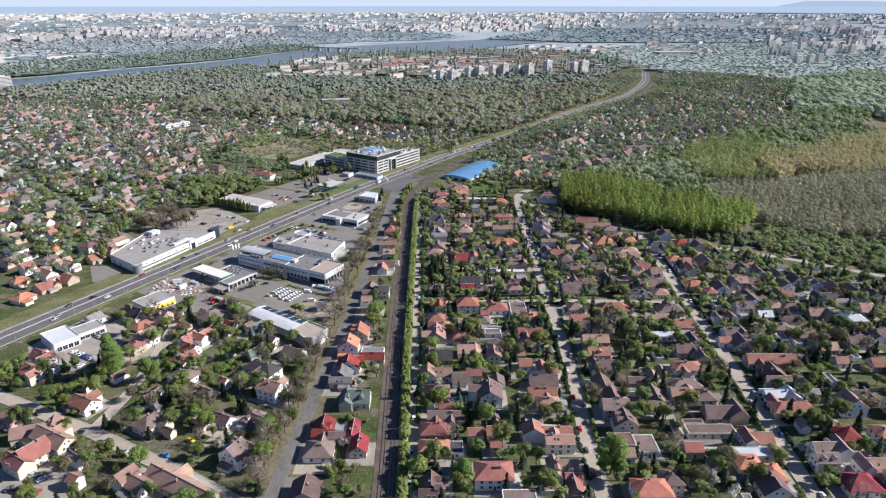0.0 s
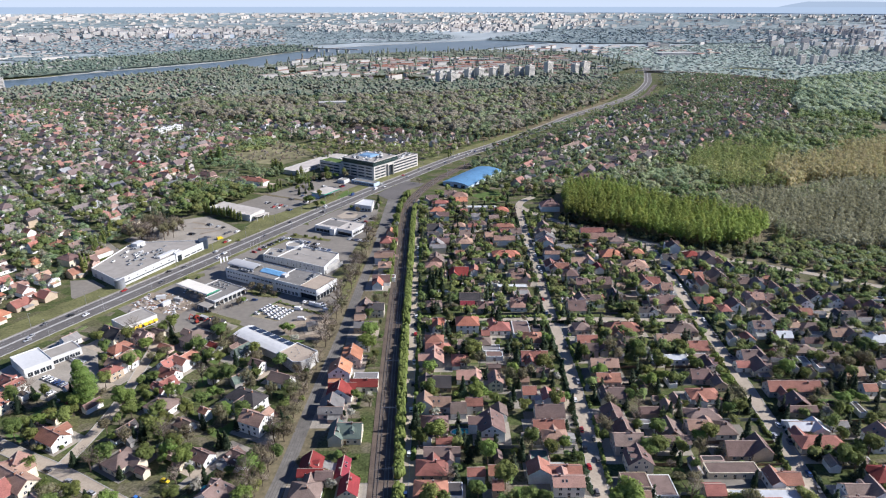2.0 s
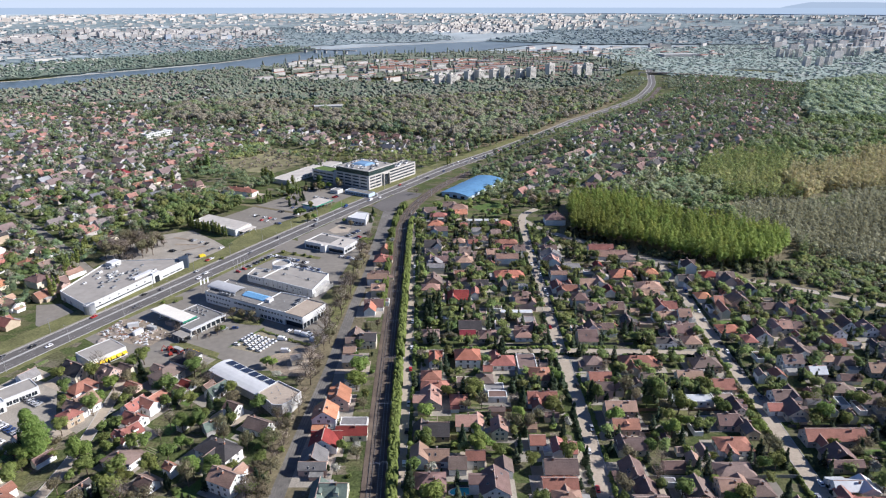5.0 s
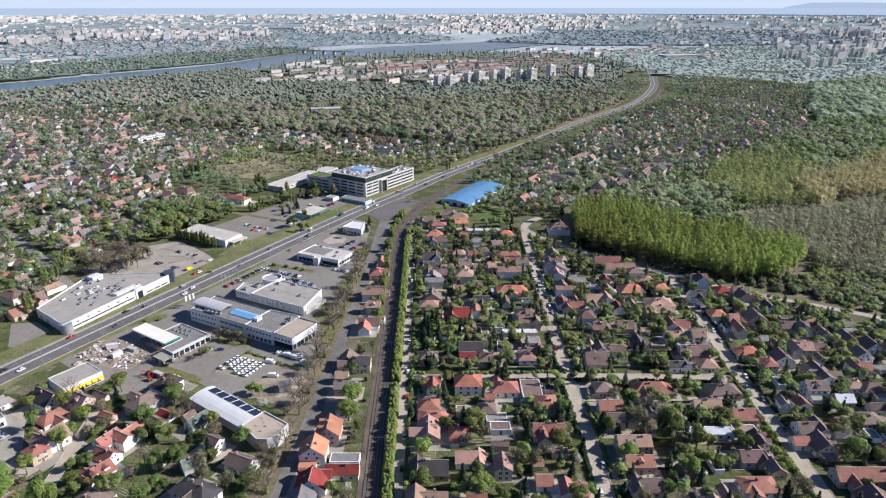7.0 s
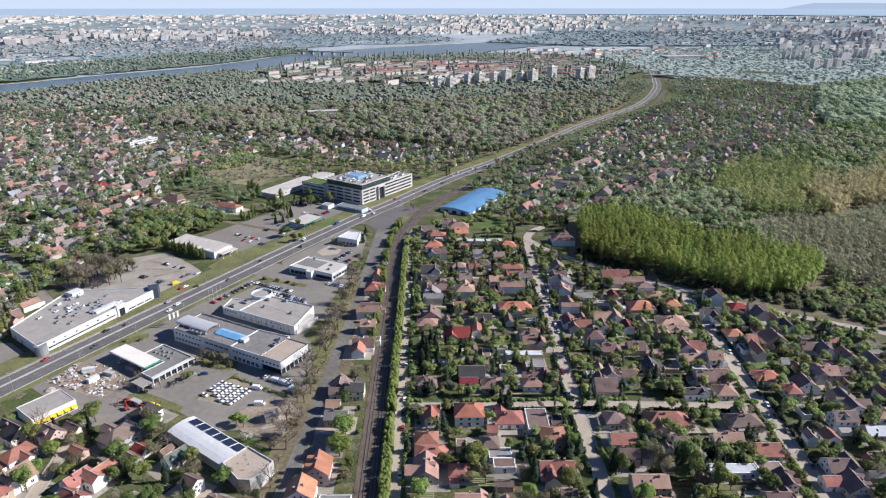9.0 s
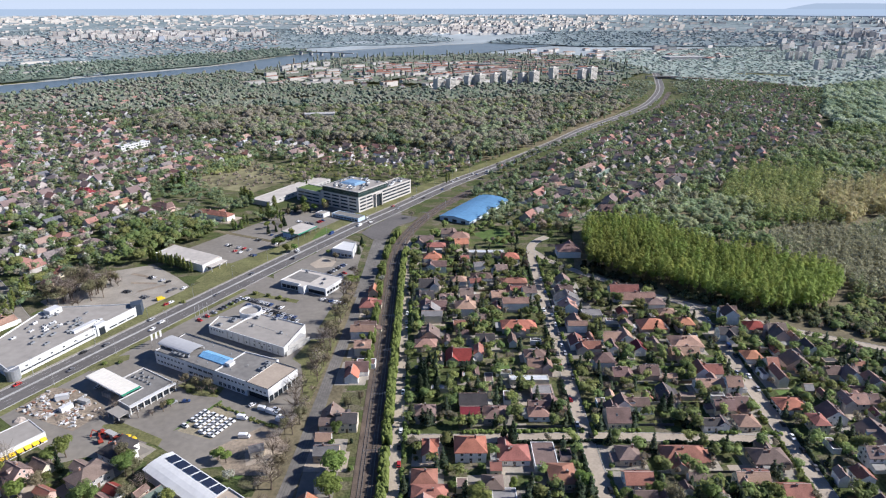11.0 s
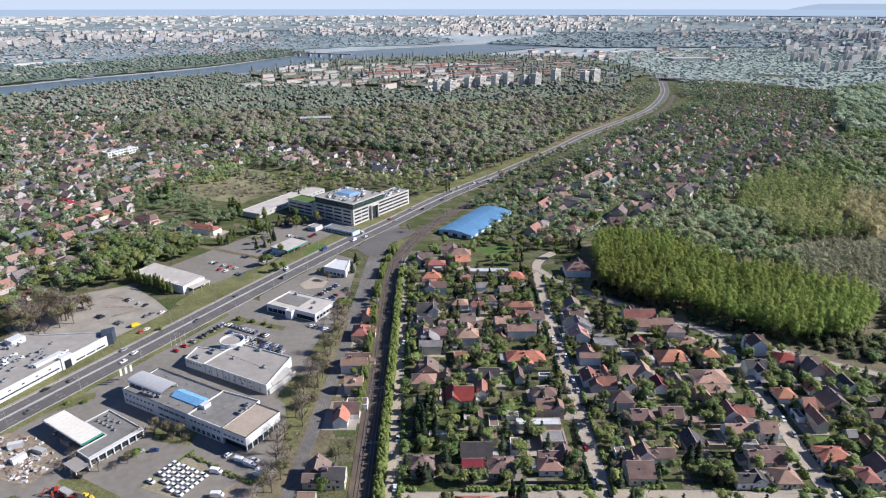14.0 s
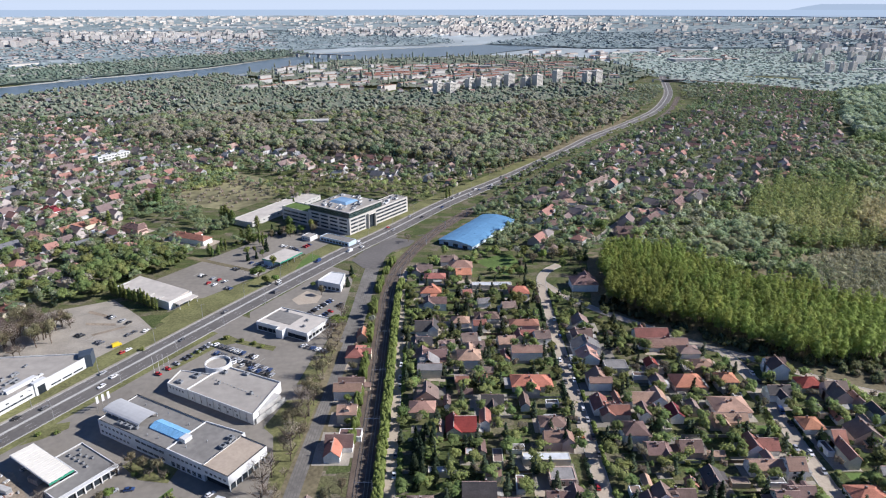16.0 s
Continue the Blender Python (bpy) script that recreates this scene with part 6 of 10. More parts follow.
ROWS["far_east"] = [
    (83, 459.9, 11, 7.7, 90, 3.2, "gr"),
    (88.5, 454.3, 13.6, 8, 0, 3.2, "gr"),
    (107.7, 464.6, 16.8, 9, 0, 3.2, "gp"),
    (116.9, 452.4, 9, 6.5, 90, 3.2, "gR"),
    (145.8, 458.7, 17.1, 13, 0, 3.2, "hp"),
    (141.1, 447.8, 15.5, 7, 0, 3.2, "gp"),
    (93.2, 437.8, 10.3, 10, 0, 3.2, "hd"),
    (184, 490.5, 11, 9.5, 90, 6.4, "gdW"),
    (174.5, 469.2, 11.4, 8, 0, 4.4, "gkW"),
    (194.6, 477.3, 11.1, 10, 0, 3.2, "hR"),
    (202, 466.1, 13, 9.6, 90, 3.2, "gb"),
    (210, 461.2, 10, 6.7, 90, 3.2, "gg"),
    (177.3, 444.1, 9.5, 9, 0, 3.2, "ho"),
    (212.3, 450.1, 10, 5.4, 90, 3.2, "gk"),
    (180.9, 425.5, 20, 5, 90, 3.2, "gr"),
]
ROWS["edge"] = [
    (197.7, 437.2, 10, 12.7, 90, 3.2, "gb"),
    (219.4, 424, 11, 9.9, 90, 3.2, "gb"),
    (228.4, 417.7, 10, 9, 90, 3.2, "gp"),
    (239.2, 411.6, 10, 10.5, 90, 3.2, "gb"),
    (247.9, 403.6, 10, 8.7, 90, 3.2, "gd"),
    (257.7, 397.8, 10, 9.4, 90, 3.2, "gb"),
    (266.7, 390.3, 10, 9.2, 90, 3.2, "gp"),
    (276.8, 384.8, 10, 9.9, 90, 3.2, "gb"),
    (286.3, 379.4, 10, 9.8, 90, 3.2, "gd"),
    (223.1, 361.1, 14.4, 9, 0, 3.2, "hb"),
    (236.6, 353.2, 14.1, 8, 0, 3.2, "gp"),
    (253.2, 345.5, 13.9, 9, 0, 3.2, "hw"),
    (256.7, 325.5, 11.6, 9, 0, 3.2, "gb"),
]
ROWS["edge_south"] = [
    (205.1, 398, 11.7, 8, 0, 3.2, "gp"),
    (227.1, 379.6, 11.3, 8, 0, 3.2, "gr"),
    (213, 325.6, 9.9, 9, 0, 3.2, "gb"),
    (239.4, 318.8, 11.4, 8, 0, 3.2, "gd"),
    (217.9, 311.2, 9.6, 7, 0, 3.2, "gp"),
    (235.6, 294.2, 9.1, 8, 0, 3.2, "gr"),
    (189.5, 388.7, 9, 11.5, 90, 3.2, "gd"),
    (191.5, 358.9, 10.7, 8, 0, 3.2, "gb"),
    (201.2, 351, 8.8, 7, 0, 3.2, "gw"),
    (250.8, 375.2, 11.2, 8, 0, 3.2, "gk"),
    (270.1, 358.5, 10.7, 8, 0, 3.2, "gp"),
]
ROWS["north"] = [
    (129.1, 711.2, 10, 13.6, 90, 3.2, "gr"),
    (153.6, 767.3, 13.3, 10, 0, 3.2, "hd"),
    (169.2, 713.9, 24.4, 14, 0, 3.2, "gk"),
    (143.1, 750.2, 15.6, 10, 0, 3.2, "hb"),
    (92.5, 676.9, 13.7, 12, 0, 3.2, "hg"),
    (105.5, 603.8, 17.8, 14, 0, 3.2, "hd"),
    (91.3, 750.5, 15.6, 9, 0, 3.2, "gd"),
    (106.7, 734.2, 15.2, 10, 0, 3.2, "hd"),
    (210.9, 767, 12, 16, 90, 3.2, "gk"),
    (261.5, 824.4, 34.9, 16, 0, 3.2, "gk"),
    (186.1, 814.5, 17.2, 10, 0, 3.2, "gd"),
    (132.7, 804.7, 16.9, 9, 0, 3.2, "hp"),
    (246.2, 857.4, 18.3, 12, 0, 3.2, "hp"),
]
ROWS["west_near"] = [
    (-211.6, 284.8, 11, 9, -28, 5.2, "gr"),
    (-171.4, 258.6, 12, 9, -28, 4, "gr"),
    (-201.2, 249.7, 12, 9, -28, 3.4, "hp"),
    (-170, 229.8, 20, 9, -28, 3.4, "gp"),
    (-174.8, 219.4, 16, 11, 60, 5, "gr"),
    (-180.9, 237.7, 22, 8, 20, 4, "gp"),
    (-133.8, 243.8, 12, 10, 60, 3.6, "hb"),
    (-103.6, 202.1, 34, 9, -30, 4, "gp"),
    (-124, 204.8, 16, 8, -30, 4, "gp"),
    (-133.2, 283.4, 13, 10, -25, 3.6, "hb"),
    (-138.7, 300.4, 11, 9, 55, 3.4, "gr"),
    (-140.3, 310.7, 10, 8, -25, 3.4, "gr"),
]
ROWS["west_mid"] = [
    (-93.1, 287.1, 18, 10, -28, 5.5, "hk"),
    (-84.1, 268.8, 12, 9, -25, 6, "gp"),
    (-85.7, 245.7, 11, 8, -28, 3.2, "gd"),
    (-86.5, 221.9, 12, 11, 62, 5.5, "gb"),
    (-80.9, 306.2, 12, 8, -25, 3.2, "gb"),
    (-171.2, 312.7, 8, 8, 60, 5, "hr"),
    (-170, 348.6, 9, 8, -28, 3.4, "gb"),
    (-141.1, 264.1, 9, 8, 60, 3, "gk"),
    (-116.5, 268.9, 8, 6, -28, 3, "gd"),
    (-100.9, 246.7, 9, 7, -28, 3, "gd"),
    (-217.2, 301.9, 12, 8, -28, 3.4, "gr"),
    (-181.8, 295.9, 8, 6, 62, 3, "gb"),
]
ROWS["west_far"] = [
    (-140.1, 348.1, 14, 11, 60, 5, "hb"),
    (-188.6, 351.2, 13, 10, -28, 5, "gk"),
    (-178.9, 337.6, 12, 9, 60, 3.4, "hr"),
    (-170.2, 321.7, 13, 11, 62, 4, "gp"),
    (-137.3, 324.9, 13, 9, 62, 3.4, "gr"),
    (-109.9, 335.4, 10, 7, 55, 3, "gv"),
    (-164.1, 355.2, 9, 6, -28, 3, "gb"),
    (-126.9, 341.1, 7, 5, -28, 2.6, "gR"),
    (-76.2, 365.5, 6, 5, 20, 3, "gg"),
    (-96.3, 318.1, 7, 6, -28, 3, "gd"),
]
ROWS["west_road"] = [
    (-136.7, 366, 13, 10, 62, 4, "hk"),
    (-212.4, 348.1, 9, 7, 60, 3.2, "gg"),
    (-144.4, 320.9, 10, 8, 62, 4, "gr"),
    (-101.8, 306.4, 9, 6, 40, 2.6, "gv"),
]
ROWS["far_rows"] = [
    (-205, 700, 38, 10, -24, 4.5, "hr"),
    (-263, 725, 21, 10, -28, 4.2, "hd"),
    (-313, 728, 36, 10, 62, 4.2, "gr"),
    (-365, 777, 20, 10, -28, 4.2, "hR"),
    (-335, 702, 24, 11, -28, 4.5, "hp"),
]
ROWS["north_rows"] = [
    (176, 872, 54, 9, 53, 5.2, "gv"),
    (190, 842, 38, 9, 55, 5.2, "gv"),
    (258, 801, 26, 14, 55, 9.5, "gk"),
    (236, 788, 24, 12, 55, 7, "gk"),
    (196, 742, 22, 12, 50, 6, "gk"),
]
ROWS["north_end"] = [
    (21.7, 622.4, 11, 9, 8, 3.4, "go"),
    (55.1, 530.0, 12, 8, 0, 3.4, "gr"),
    (49.3, 568.9, 9, 7, 8, 3.4, "gb"),
    (23.3, 589.5, 6, 5, 8, 3.4, "gr"),
    (21.9, 525.1, 9, 8, 8, 3.4, "gb"),
    (33.6, 575.2, 8, 6, 8, 3.4, "gg"),
    (-5.7, 520.4, 12, 9, 0, 3.4, "gk"),
    (8.6, 517.9, 9, 7, 8, 3.4, "gb"),
    (28.8, 540.5, 8, 6, 8, 3.4, "gr"),
    (43.4, 522.6, 10, 8, 8, 3.4, "gp"),
    (25.0, 515.5, 10, 8, 8, 3.4, "gb"),
    (64.1, 524.9, 9, 8, 8, 3.4, "gb"),
]

FOOT = []  # x, y, half length, half width, angle of all that stands on the ground
seed = 100
MIXED_TONES = {"k": "ddk", "g": "pgb", "v": "vb"}  # grey roofs are mixed with brown and terracotta ones
for row, homes in ROWS.items():
    for x, y, L, W, ang, e, code in homes:
        seed += 1
        if code == "fw" and L < 18 and e < 3.1:
            W, e, code = max(5.5, W * 0.8), 4.0, "g" + "bpgkb"[seed % 5]
        if x > -20 and len(code) == 2:
            tones = MIXED_TONES.get(code[1], code[1])
            code = code[0] + tones[seed % len(tones)]
        house(x, y, L, W, ang, e, code, seed, "houses of the suburb", y < 415)
        FOOT.append((x, y, L / 2, W / 2, ang))
FOOT += [(-112, 432, 44, 13, -28.4), (-101, 472, 32, 18, -28.4), (-85, 545, 22, 14, -28), (-160, 415, 26, 16, -33), (-188, 590, 28, 12, -29.5),
         (-216, 462, 44, 24, 65), (-60, 745, 56, 30, 62), (-110, 760, 30, 40, 62), (-155, 745, 16, 80, -28), (36, 712, 50, 20, 60), (-93, 341, 32, 10, -36),
         (-186, 371, 12, 12, -36), (-212, 328, 20, 14, 50), (-405, 1005, 26, 12, 62), (-80, 700, 24, 8, -28), (-112, 660, 20, 10, 30), (-72, 618, 14, 11, -36)]

# land that is taken: one cell a metre
GX, GY, GW, GH = -1150, 60, 2300, 2500
taken = np.zeros((GH, GW), bool)


def take_box(x, y, hl, hw, ang, grow):
    a = radians(ang)
    R = int(math.hypot(hl, hw) + grow + 2)
    ix, iy = int(x - GX), int(y - GY)
    y0, y1, x0, x1 = max(0, iy - R), min(GH, iy + R + 1), max(0, ix - R), min(GW, ix + R + 1)
    if y0 >= y1 or x0 >= x1:
        return
    yy, xx = np.mgrid[y0:y1, x0:x1]
    dx, dy = xx + GX + 0.5 - x, yy + GY + 0.5 - y
    u, v = dx * math.cos(a) + dy * math.sin(a), -dx * math.sin(a) + dy * math.cos(a)
    taken[y0:y1, x0:x1] |= (abs(u) < hl + grow) & (abs(v) < hw + grow)


def take_line(line, half):
    for a, b in zip(line, line[1:]):
        m = (a + b) / 2
        take_box(m.x, m.y, (b - a).length / 2 + 0.5, half, math.degrees(math.atan2(b.y - a.y, b.x - a.x)), 0)


for f in FOOT:
    take_box(*f, 0.9)
for line, half in ROADS:
    take_line(line, half)
take_line(rail_line, 6.5)
YARDS = [[(-214, 398), (-160, 360), (-126, 374), (-100, 356), (-76, 360), (-68, 395), (-66, 440), (-66, 480), (-66, 520), (-98, 548), (-128, 565), (-170, 482), (-206, 416)],
         [(-172, 566), (-103, 672), (-146, 706), (-204, 613)], [(-104, 672), (-92, 650), (-20, 782), (-30, 800), (-120, 760), (-146, 706)],
         [(-184, 497), (-172, 545), (-214, 585), (-250, 566), (-262, 520)], [(-110, 540), (-64, 512), (-58, 560), (-58, 630), (-78, 644)], [(-236, 318), (-188, 290), (-176, 308), (-196, 345), (-222, 352)],
         [(-262, 438), (-218, 417), (-226, 398), (-246, 410)], [(34, 652), (46, 662), (60, 664), (64, 640), (54, 627), (48, 633)]]
for yard in YARDS:
    for iy in range(int(min(p[1] for p in yard)), int(max(p[1] for p in yard)) + 1):
        for ix in range(int(min(p[0] for p in yard)), int(max(p[0] for p in yard)) + 1):
            if inside(ix + 0.5, iy + 0.5, yard) and 0 <= iy - GY < GH and 0 <= ix - GX < GW:
                taken[iy - GY, ix - GX] = True


def free(x, y):
    ix, iy = int(x - GX), int(y - GY)
    return not (0 <= ix < GW and 0 <= iy < GH) or not taken[iy, ix]


def box_free(x, y, hl, hw, ang):
    a = radians(ang)
    for u in (-1, -0.5, 0, 0.5, 1):
        for v in (-1, 0, 1):
            if not free(x + u * hl * math.cos(a) - v * hw * math.sin(a), y + u * hl * math.sin(a) + v * hw * math.cos(a)):
                return False
    return True


# houses beyond the main road and north of the wood: the nearest as things of a few kinds, the rest as one mass
def far_kind(L, W, e, code, k):
    h = house(0, 0, L, W, 0, e, code, 900 + k, "houses beyond the main road", False)
    windows_along(h, W_HOUSE, (-L / 2, -W / 2), (L / 2, -W / 2), 0.95, 2)
    return h


FORMS = ((12, 9, 3.3, "gr"), (10, 9, 3.3, "hr"), (13, 9, 3.2, "gp"), (11, 9, 3.2, "hp"), (11, 8, 3.3, "gd"), (12, 10, 5.4, "hd"), (12, 9, 3.3, "gb"), (10, 8, 3.3, "ho"),
         (9, 8, 5.4, "gr"), (14, 8, 3.2, "gp"), (11, 9, 3.2, "gk"), (9, 7, 3.0, "gg"), (11, 9, 5.2, "gd"), (13, 9, 3.2, "hb"))
KINDS = [far_kind(L, W, e, c, k) for k, (L, W, e, c) in enumerate(FORMS)]
# roof and wall tones of the mass, greyed to hold the distance haze
HAZED_ROOFS = ((0.31, 0.165, 0.135), (0.36, 0.2, 0.155), (0.19, 0.14, 0.133), (0.21, 0.18, 0.172), (0.32, 0.225, 0.19), (0.14, 0.142, 0.155), (0.27, 0.275, 0.285), (0.5, 0.515, 0.54))
HAZED_WALLS = ((0.52, 0.52, 0.53), (0.46, 0.43, 0.4), (0.35, 0.35, 0.355), (0.44, 0.39, 0.375), (0.4, 0.365, 0.34))
MASS_MATS = [mat("dusty_plaster", c, 0.9, 0, 0.1, 0.5, 0.1, 0.0) for c in HAZED_WALLS] + [mat("bleached_roof", c, 0.85, 0, 0.2, 0.6, 0.05, 0.0) for c in HAZED_ROOFS]


def mass_house(s, x, y, L, W, ang, e, code, wall, scale=1.0, z=0.0):
    """Walls and roof of a far house, added to a mass."""
    t = Shape()
    rise = W / 2 * (0.75 if code[0] == "g" else 0.6)
    t.box(-L / 2, -W / 2, 0, L / 2, W / 2, e)
    if code[0] == "g":
        for x0 in (-L / 2, L / 2 - 0.3):
            t.add([(x0, -W / 2, e), (x0 + 0.3, -W / 2, e), (x0 + 0.3, W / 2, e), (x0, W / 2, e), (x0, 0, e + rise), (x0 + 0.3, 0, e + rise)], [(1, 2, 5), (3, 0, 4), (0, 1, 5, 4), (2, 3, 4, 5)])
    n = len(t.f)
    (gable_roof if code[0] == "g" else hip_roof)(t, L, W, e, rise)
    m = Matrix.Translation((x, y, z)) @ Matrix.Rotation(radians(ang), 4, "Z") @ Matrix.Scale(scale, 4)
    v = [m @ Vector(p) for p in t.v]
    b = len(s.v)
    s.v += [tuple(p) for p in v]
    s.f += [tuple(i + b for i in q) for q in t.f]
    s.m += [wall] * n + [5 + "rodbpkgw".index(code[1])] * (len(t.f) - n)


GROVE = [(-260, 618), (-270, 662), (-243, 668), (-220, 675), (-192, 661), (-185, 636), (-206, 624), (-223, 612), (-225, 581), (-240, 581)]
AREAS = [
    ([(-272, 372), (-252, 430), (-266, 500), (-262, 560), (-222, 592), (-204, 640), (-186, 672), (-262, 692), (-310, 800), (-268, 915), (-430, 1120), (-860, 1240), (-640, 900), (-420, 560)], 62, 16.5, 22, 0.86, True),
    ([(78, 700), (104, 668), (150, 690), (300, 800), (432, 930), (552, 1050), (690, 1290), (640, 1440), (520, 1420), (440, 1330), (260, 1100), (110, 880)], 58, 17, 25, 0.78, True),
    ([(-420, 1100), (-300, 970), (-120, 900), (20, 880), (70, 950), (-120, 1020), (-300, 1080)], 62, 20, 26, 0.75, False),
    ([(-980, 1420), (-860, 1240), (-430, 1120), (-380, 1250), (-500, 1500), (-650, 1800), (-760, 1800)], 62, 21, 28, 0.62, False),
    ([(520, 1430), (640, 1440), (690, 1290), (900, 1640), (780, 1800), (640, 1780), (580, 1600)], 58, 21, 28, 0.75, False),
    ([(-420, 1750), (-80, 1640), (300, 1560), (480, 1700), (420, 2000), (0, 2050), (-300, 2150)], 20, 36, 44, 0.5, False),
]
rng = random.Random(11)
mass = Shape()
used = set()
for poly, ang, sx, sy, chance, things in AREAS:
    ca, sa = math.cos(radians(ang)), math.sin(radians(ang))
    cx, cy = sum(p[0] for p in poly) / len(poly), sum(p[1] for p in poly) / len(poly)
    for i in range(-60, 61):
        for j in range(-40, 41):
            u, v = i * sx + rng.uniform(-3, 3), j * sy + rng.uniform(-4, 4) + (i % 2) * 5
            x, y = cx + u * ca - v * sa, cy + u * sa + v * ca
            go, turn, kind, fit = rng.random(), rng.choice((0, 90)) + rng.uniform(-6, 6), rng.randrange(len(KINDS)), rng.uniform(0.8, 1.2)
            if go > chance or inside(x, y, GROVE) or not inside(x, y, poly) or abs(x) > 0.74 * y + 40 or not box_free(x, y, 7, 6, ang + turn):
                continue
            take_box(x, y, 6.5, 5, ang + turn, 0.3)
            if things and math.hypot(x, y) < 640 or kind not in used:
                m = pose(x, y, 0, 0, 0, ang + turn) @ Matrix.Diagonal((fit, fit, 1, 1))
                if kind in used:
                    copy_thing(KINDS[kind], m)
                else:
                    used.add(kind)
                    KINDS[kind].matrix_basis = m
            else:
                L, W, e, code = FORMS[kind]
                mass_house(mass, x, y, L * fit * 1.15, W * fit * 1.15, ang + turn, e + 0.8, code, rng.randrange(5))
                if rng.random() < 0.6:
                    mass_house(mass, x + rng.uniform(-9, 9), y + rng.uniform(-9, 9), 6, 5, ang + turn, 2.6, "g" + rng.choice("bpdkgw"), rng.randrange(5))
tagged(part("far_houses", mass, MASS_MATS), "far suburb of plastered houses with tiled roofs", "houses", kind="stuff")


# ---- trees ----
TUFT_V = np.array([(1, 0, -0.4), (-0.6, 0.9, -0.35), (-0.6, -0.9, -0.35), (0.1, 0.05, 0.9)], float)
TUFT_F = np.array([(0, 1, 3), (1, 2, 3), (2, 0, 3), (0, 2, 1)])


def turns(r, n):
    q = r.normal(size=(n, 4))
    q /= np.linalg.norm(q, axis=1)[:, None]
    w, x, y, z = q.T
    return np.stack([1 - 2 * (y * y + z * z), 2 * (x * y - z * w), 2 * (x * z + y * w), 2 * (x * y + z * w), 1 - 2 * (x * x + z * z), 2 * (y * z - x * w),
                     2 * (x * z - y * w), 2 * (y * z + x * w), 1 - 2 * (x * x + y * y)], 1).reshape(n, 3, 3)


def sprays(r, centres, out, size, tall=1.0, up=0.35):
    """Open sprays of leaves that face roughly outwards and to the light: bent four-cornered flakes."""
    n = len(centres)
    o = out + r.normal(0, 0.3, (n, 3)) + np.array([0, 0, up])
    o /= np.linalg.norm(o, axis=1)[:, None] + 1e-9
    a = np.cross(o, np.array([0.0, 0.0, 1.0]) + r.normal(0, 0.25, (n, 3)))
    a /= np.linalg.norm(a, axis=1)[:, None] + 1e-9
    b = np.cross(a, o)
    s = size * r.uniform(0.5, 1.4, (n, 1))
    sa, sb = s * r.uniform(0.6, 1.2, (n, 1)) / tall ** 0.5, s * r.uniform(0.6, 1.2, (n, 1)) * tall
    v = np.stack([centres - a * sa - b * sb * 0.7, centres + a * sa * 0.8 - b * sb + o * s * 0.3, centres + a * sa * 0.7 + b * sb, centres - a * sa * 0.9 + b * sb * 0.8 + o * s * 0.3], 1)
    f = np.array([(0, 1, 2), (0, 2, 3)])[None] + (np.arange(n) * 4)[:, None, None]
    return v.reshape(-1, 3), f.reshape(-1, 3)


def clumps(r, centres, size, flat=0.55):
    """Small uneven leaf clumps round the given centres: corners and triangles."""
    n = len(centres)
    s = size * r.uniform(0.55, 1.35, (n, 1))
    ax = np.stack([s[:, 0] * r.uniform(0.8, 1.3, n), s[:, 0] * r.uniform(0.6, 1.1, n), s[:, 0] * flat * r.uniform(0.6, 1.2, n)], 1)
    v = TUFT_V[None] * ax[:, None, :] * r.uniform(0.7, 1.3, (n, 4, 1))
    v = np.einsum("nij,nkj->nki", turns(r, n), v) + centres[:, None, :]
    f = TUFT_F[None] + (np.arange(n) * 4)[:, None, None]
    return v.reshape(-1, 3), f.reshape(-1, 3)


def ico(level):
    """Corners and triangles of a round body, the finer the higher the level."""
    bm = bmesh.new()
    bmesh.ops.create_icosphere(bm, subdivisions=level, radius=1.0)
    v = np.array([q.co[:] for q in bm.verts])
    f = np.array([[q.index for q in t.verts] for t in bm.faces])
    bm.free()
    return v, f


ICO = {1: ico(1), 2: ico(2)}


def lobes(r, centres, radii, level, rough=0.26):
    """Lumpy bodies of leaves round the given centres."""
    v0, f0 = ICO[level]
    n, k = len(centres), len(v0)
    v = v0[None] * radii[:, None, :] * r.uniform(1 - rough, 1 + rough, (n, k, 1))
    a = r.uniform(0, 6.2832, n)
    c, s = np.cos(a)[:, None], np.sin(a)[:, None]
    v = np.stack([v[:, :, 0] * c - v[:, :, 1] * s, v[:, :, 0] * s + v[:, :, 1] * c, v[:, :, 2]], 2) + centres[:, None, :]
    f = f0[None] + (np.arange(n) * k)[:, None, None]
    return v.reshape(-1, 3), f.reshape(-1, 3)


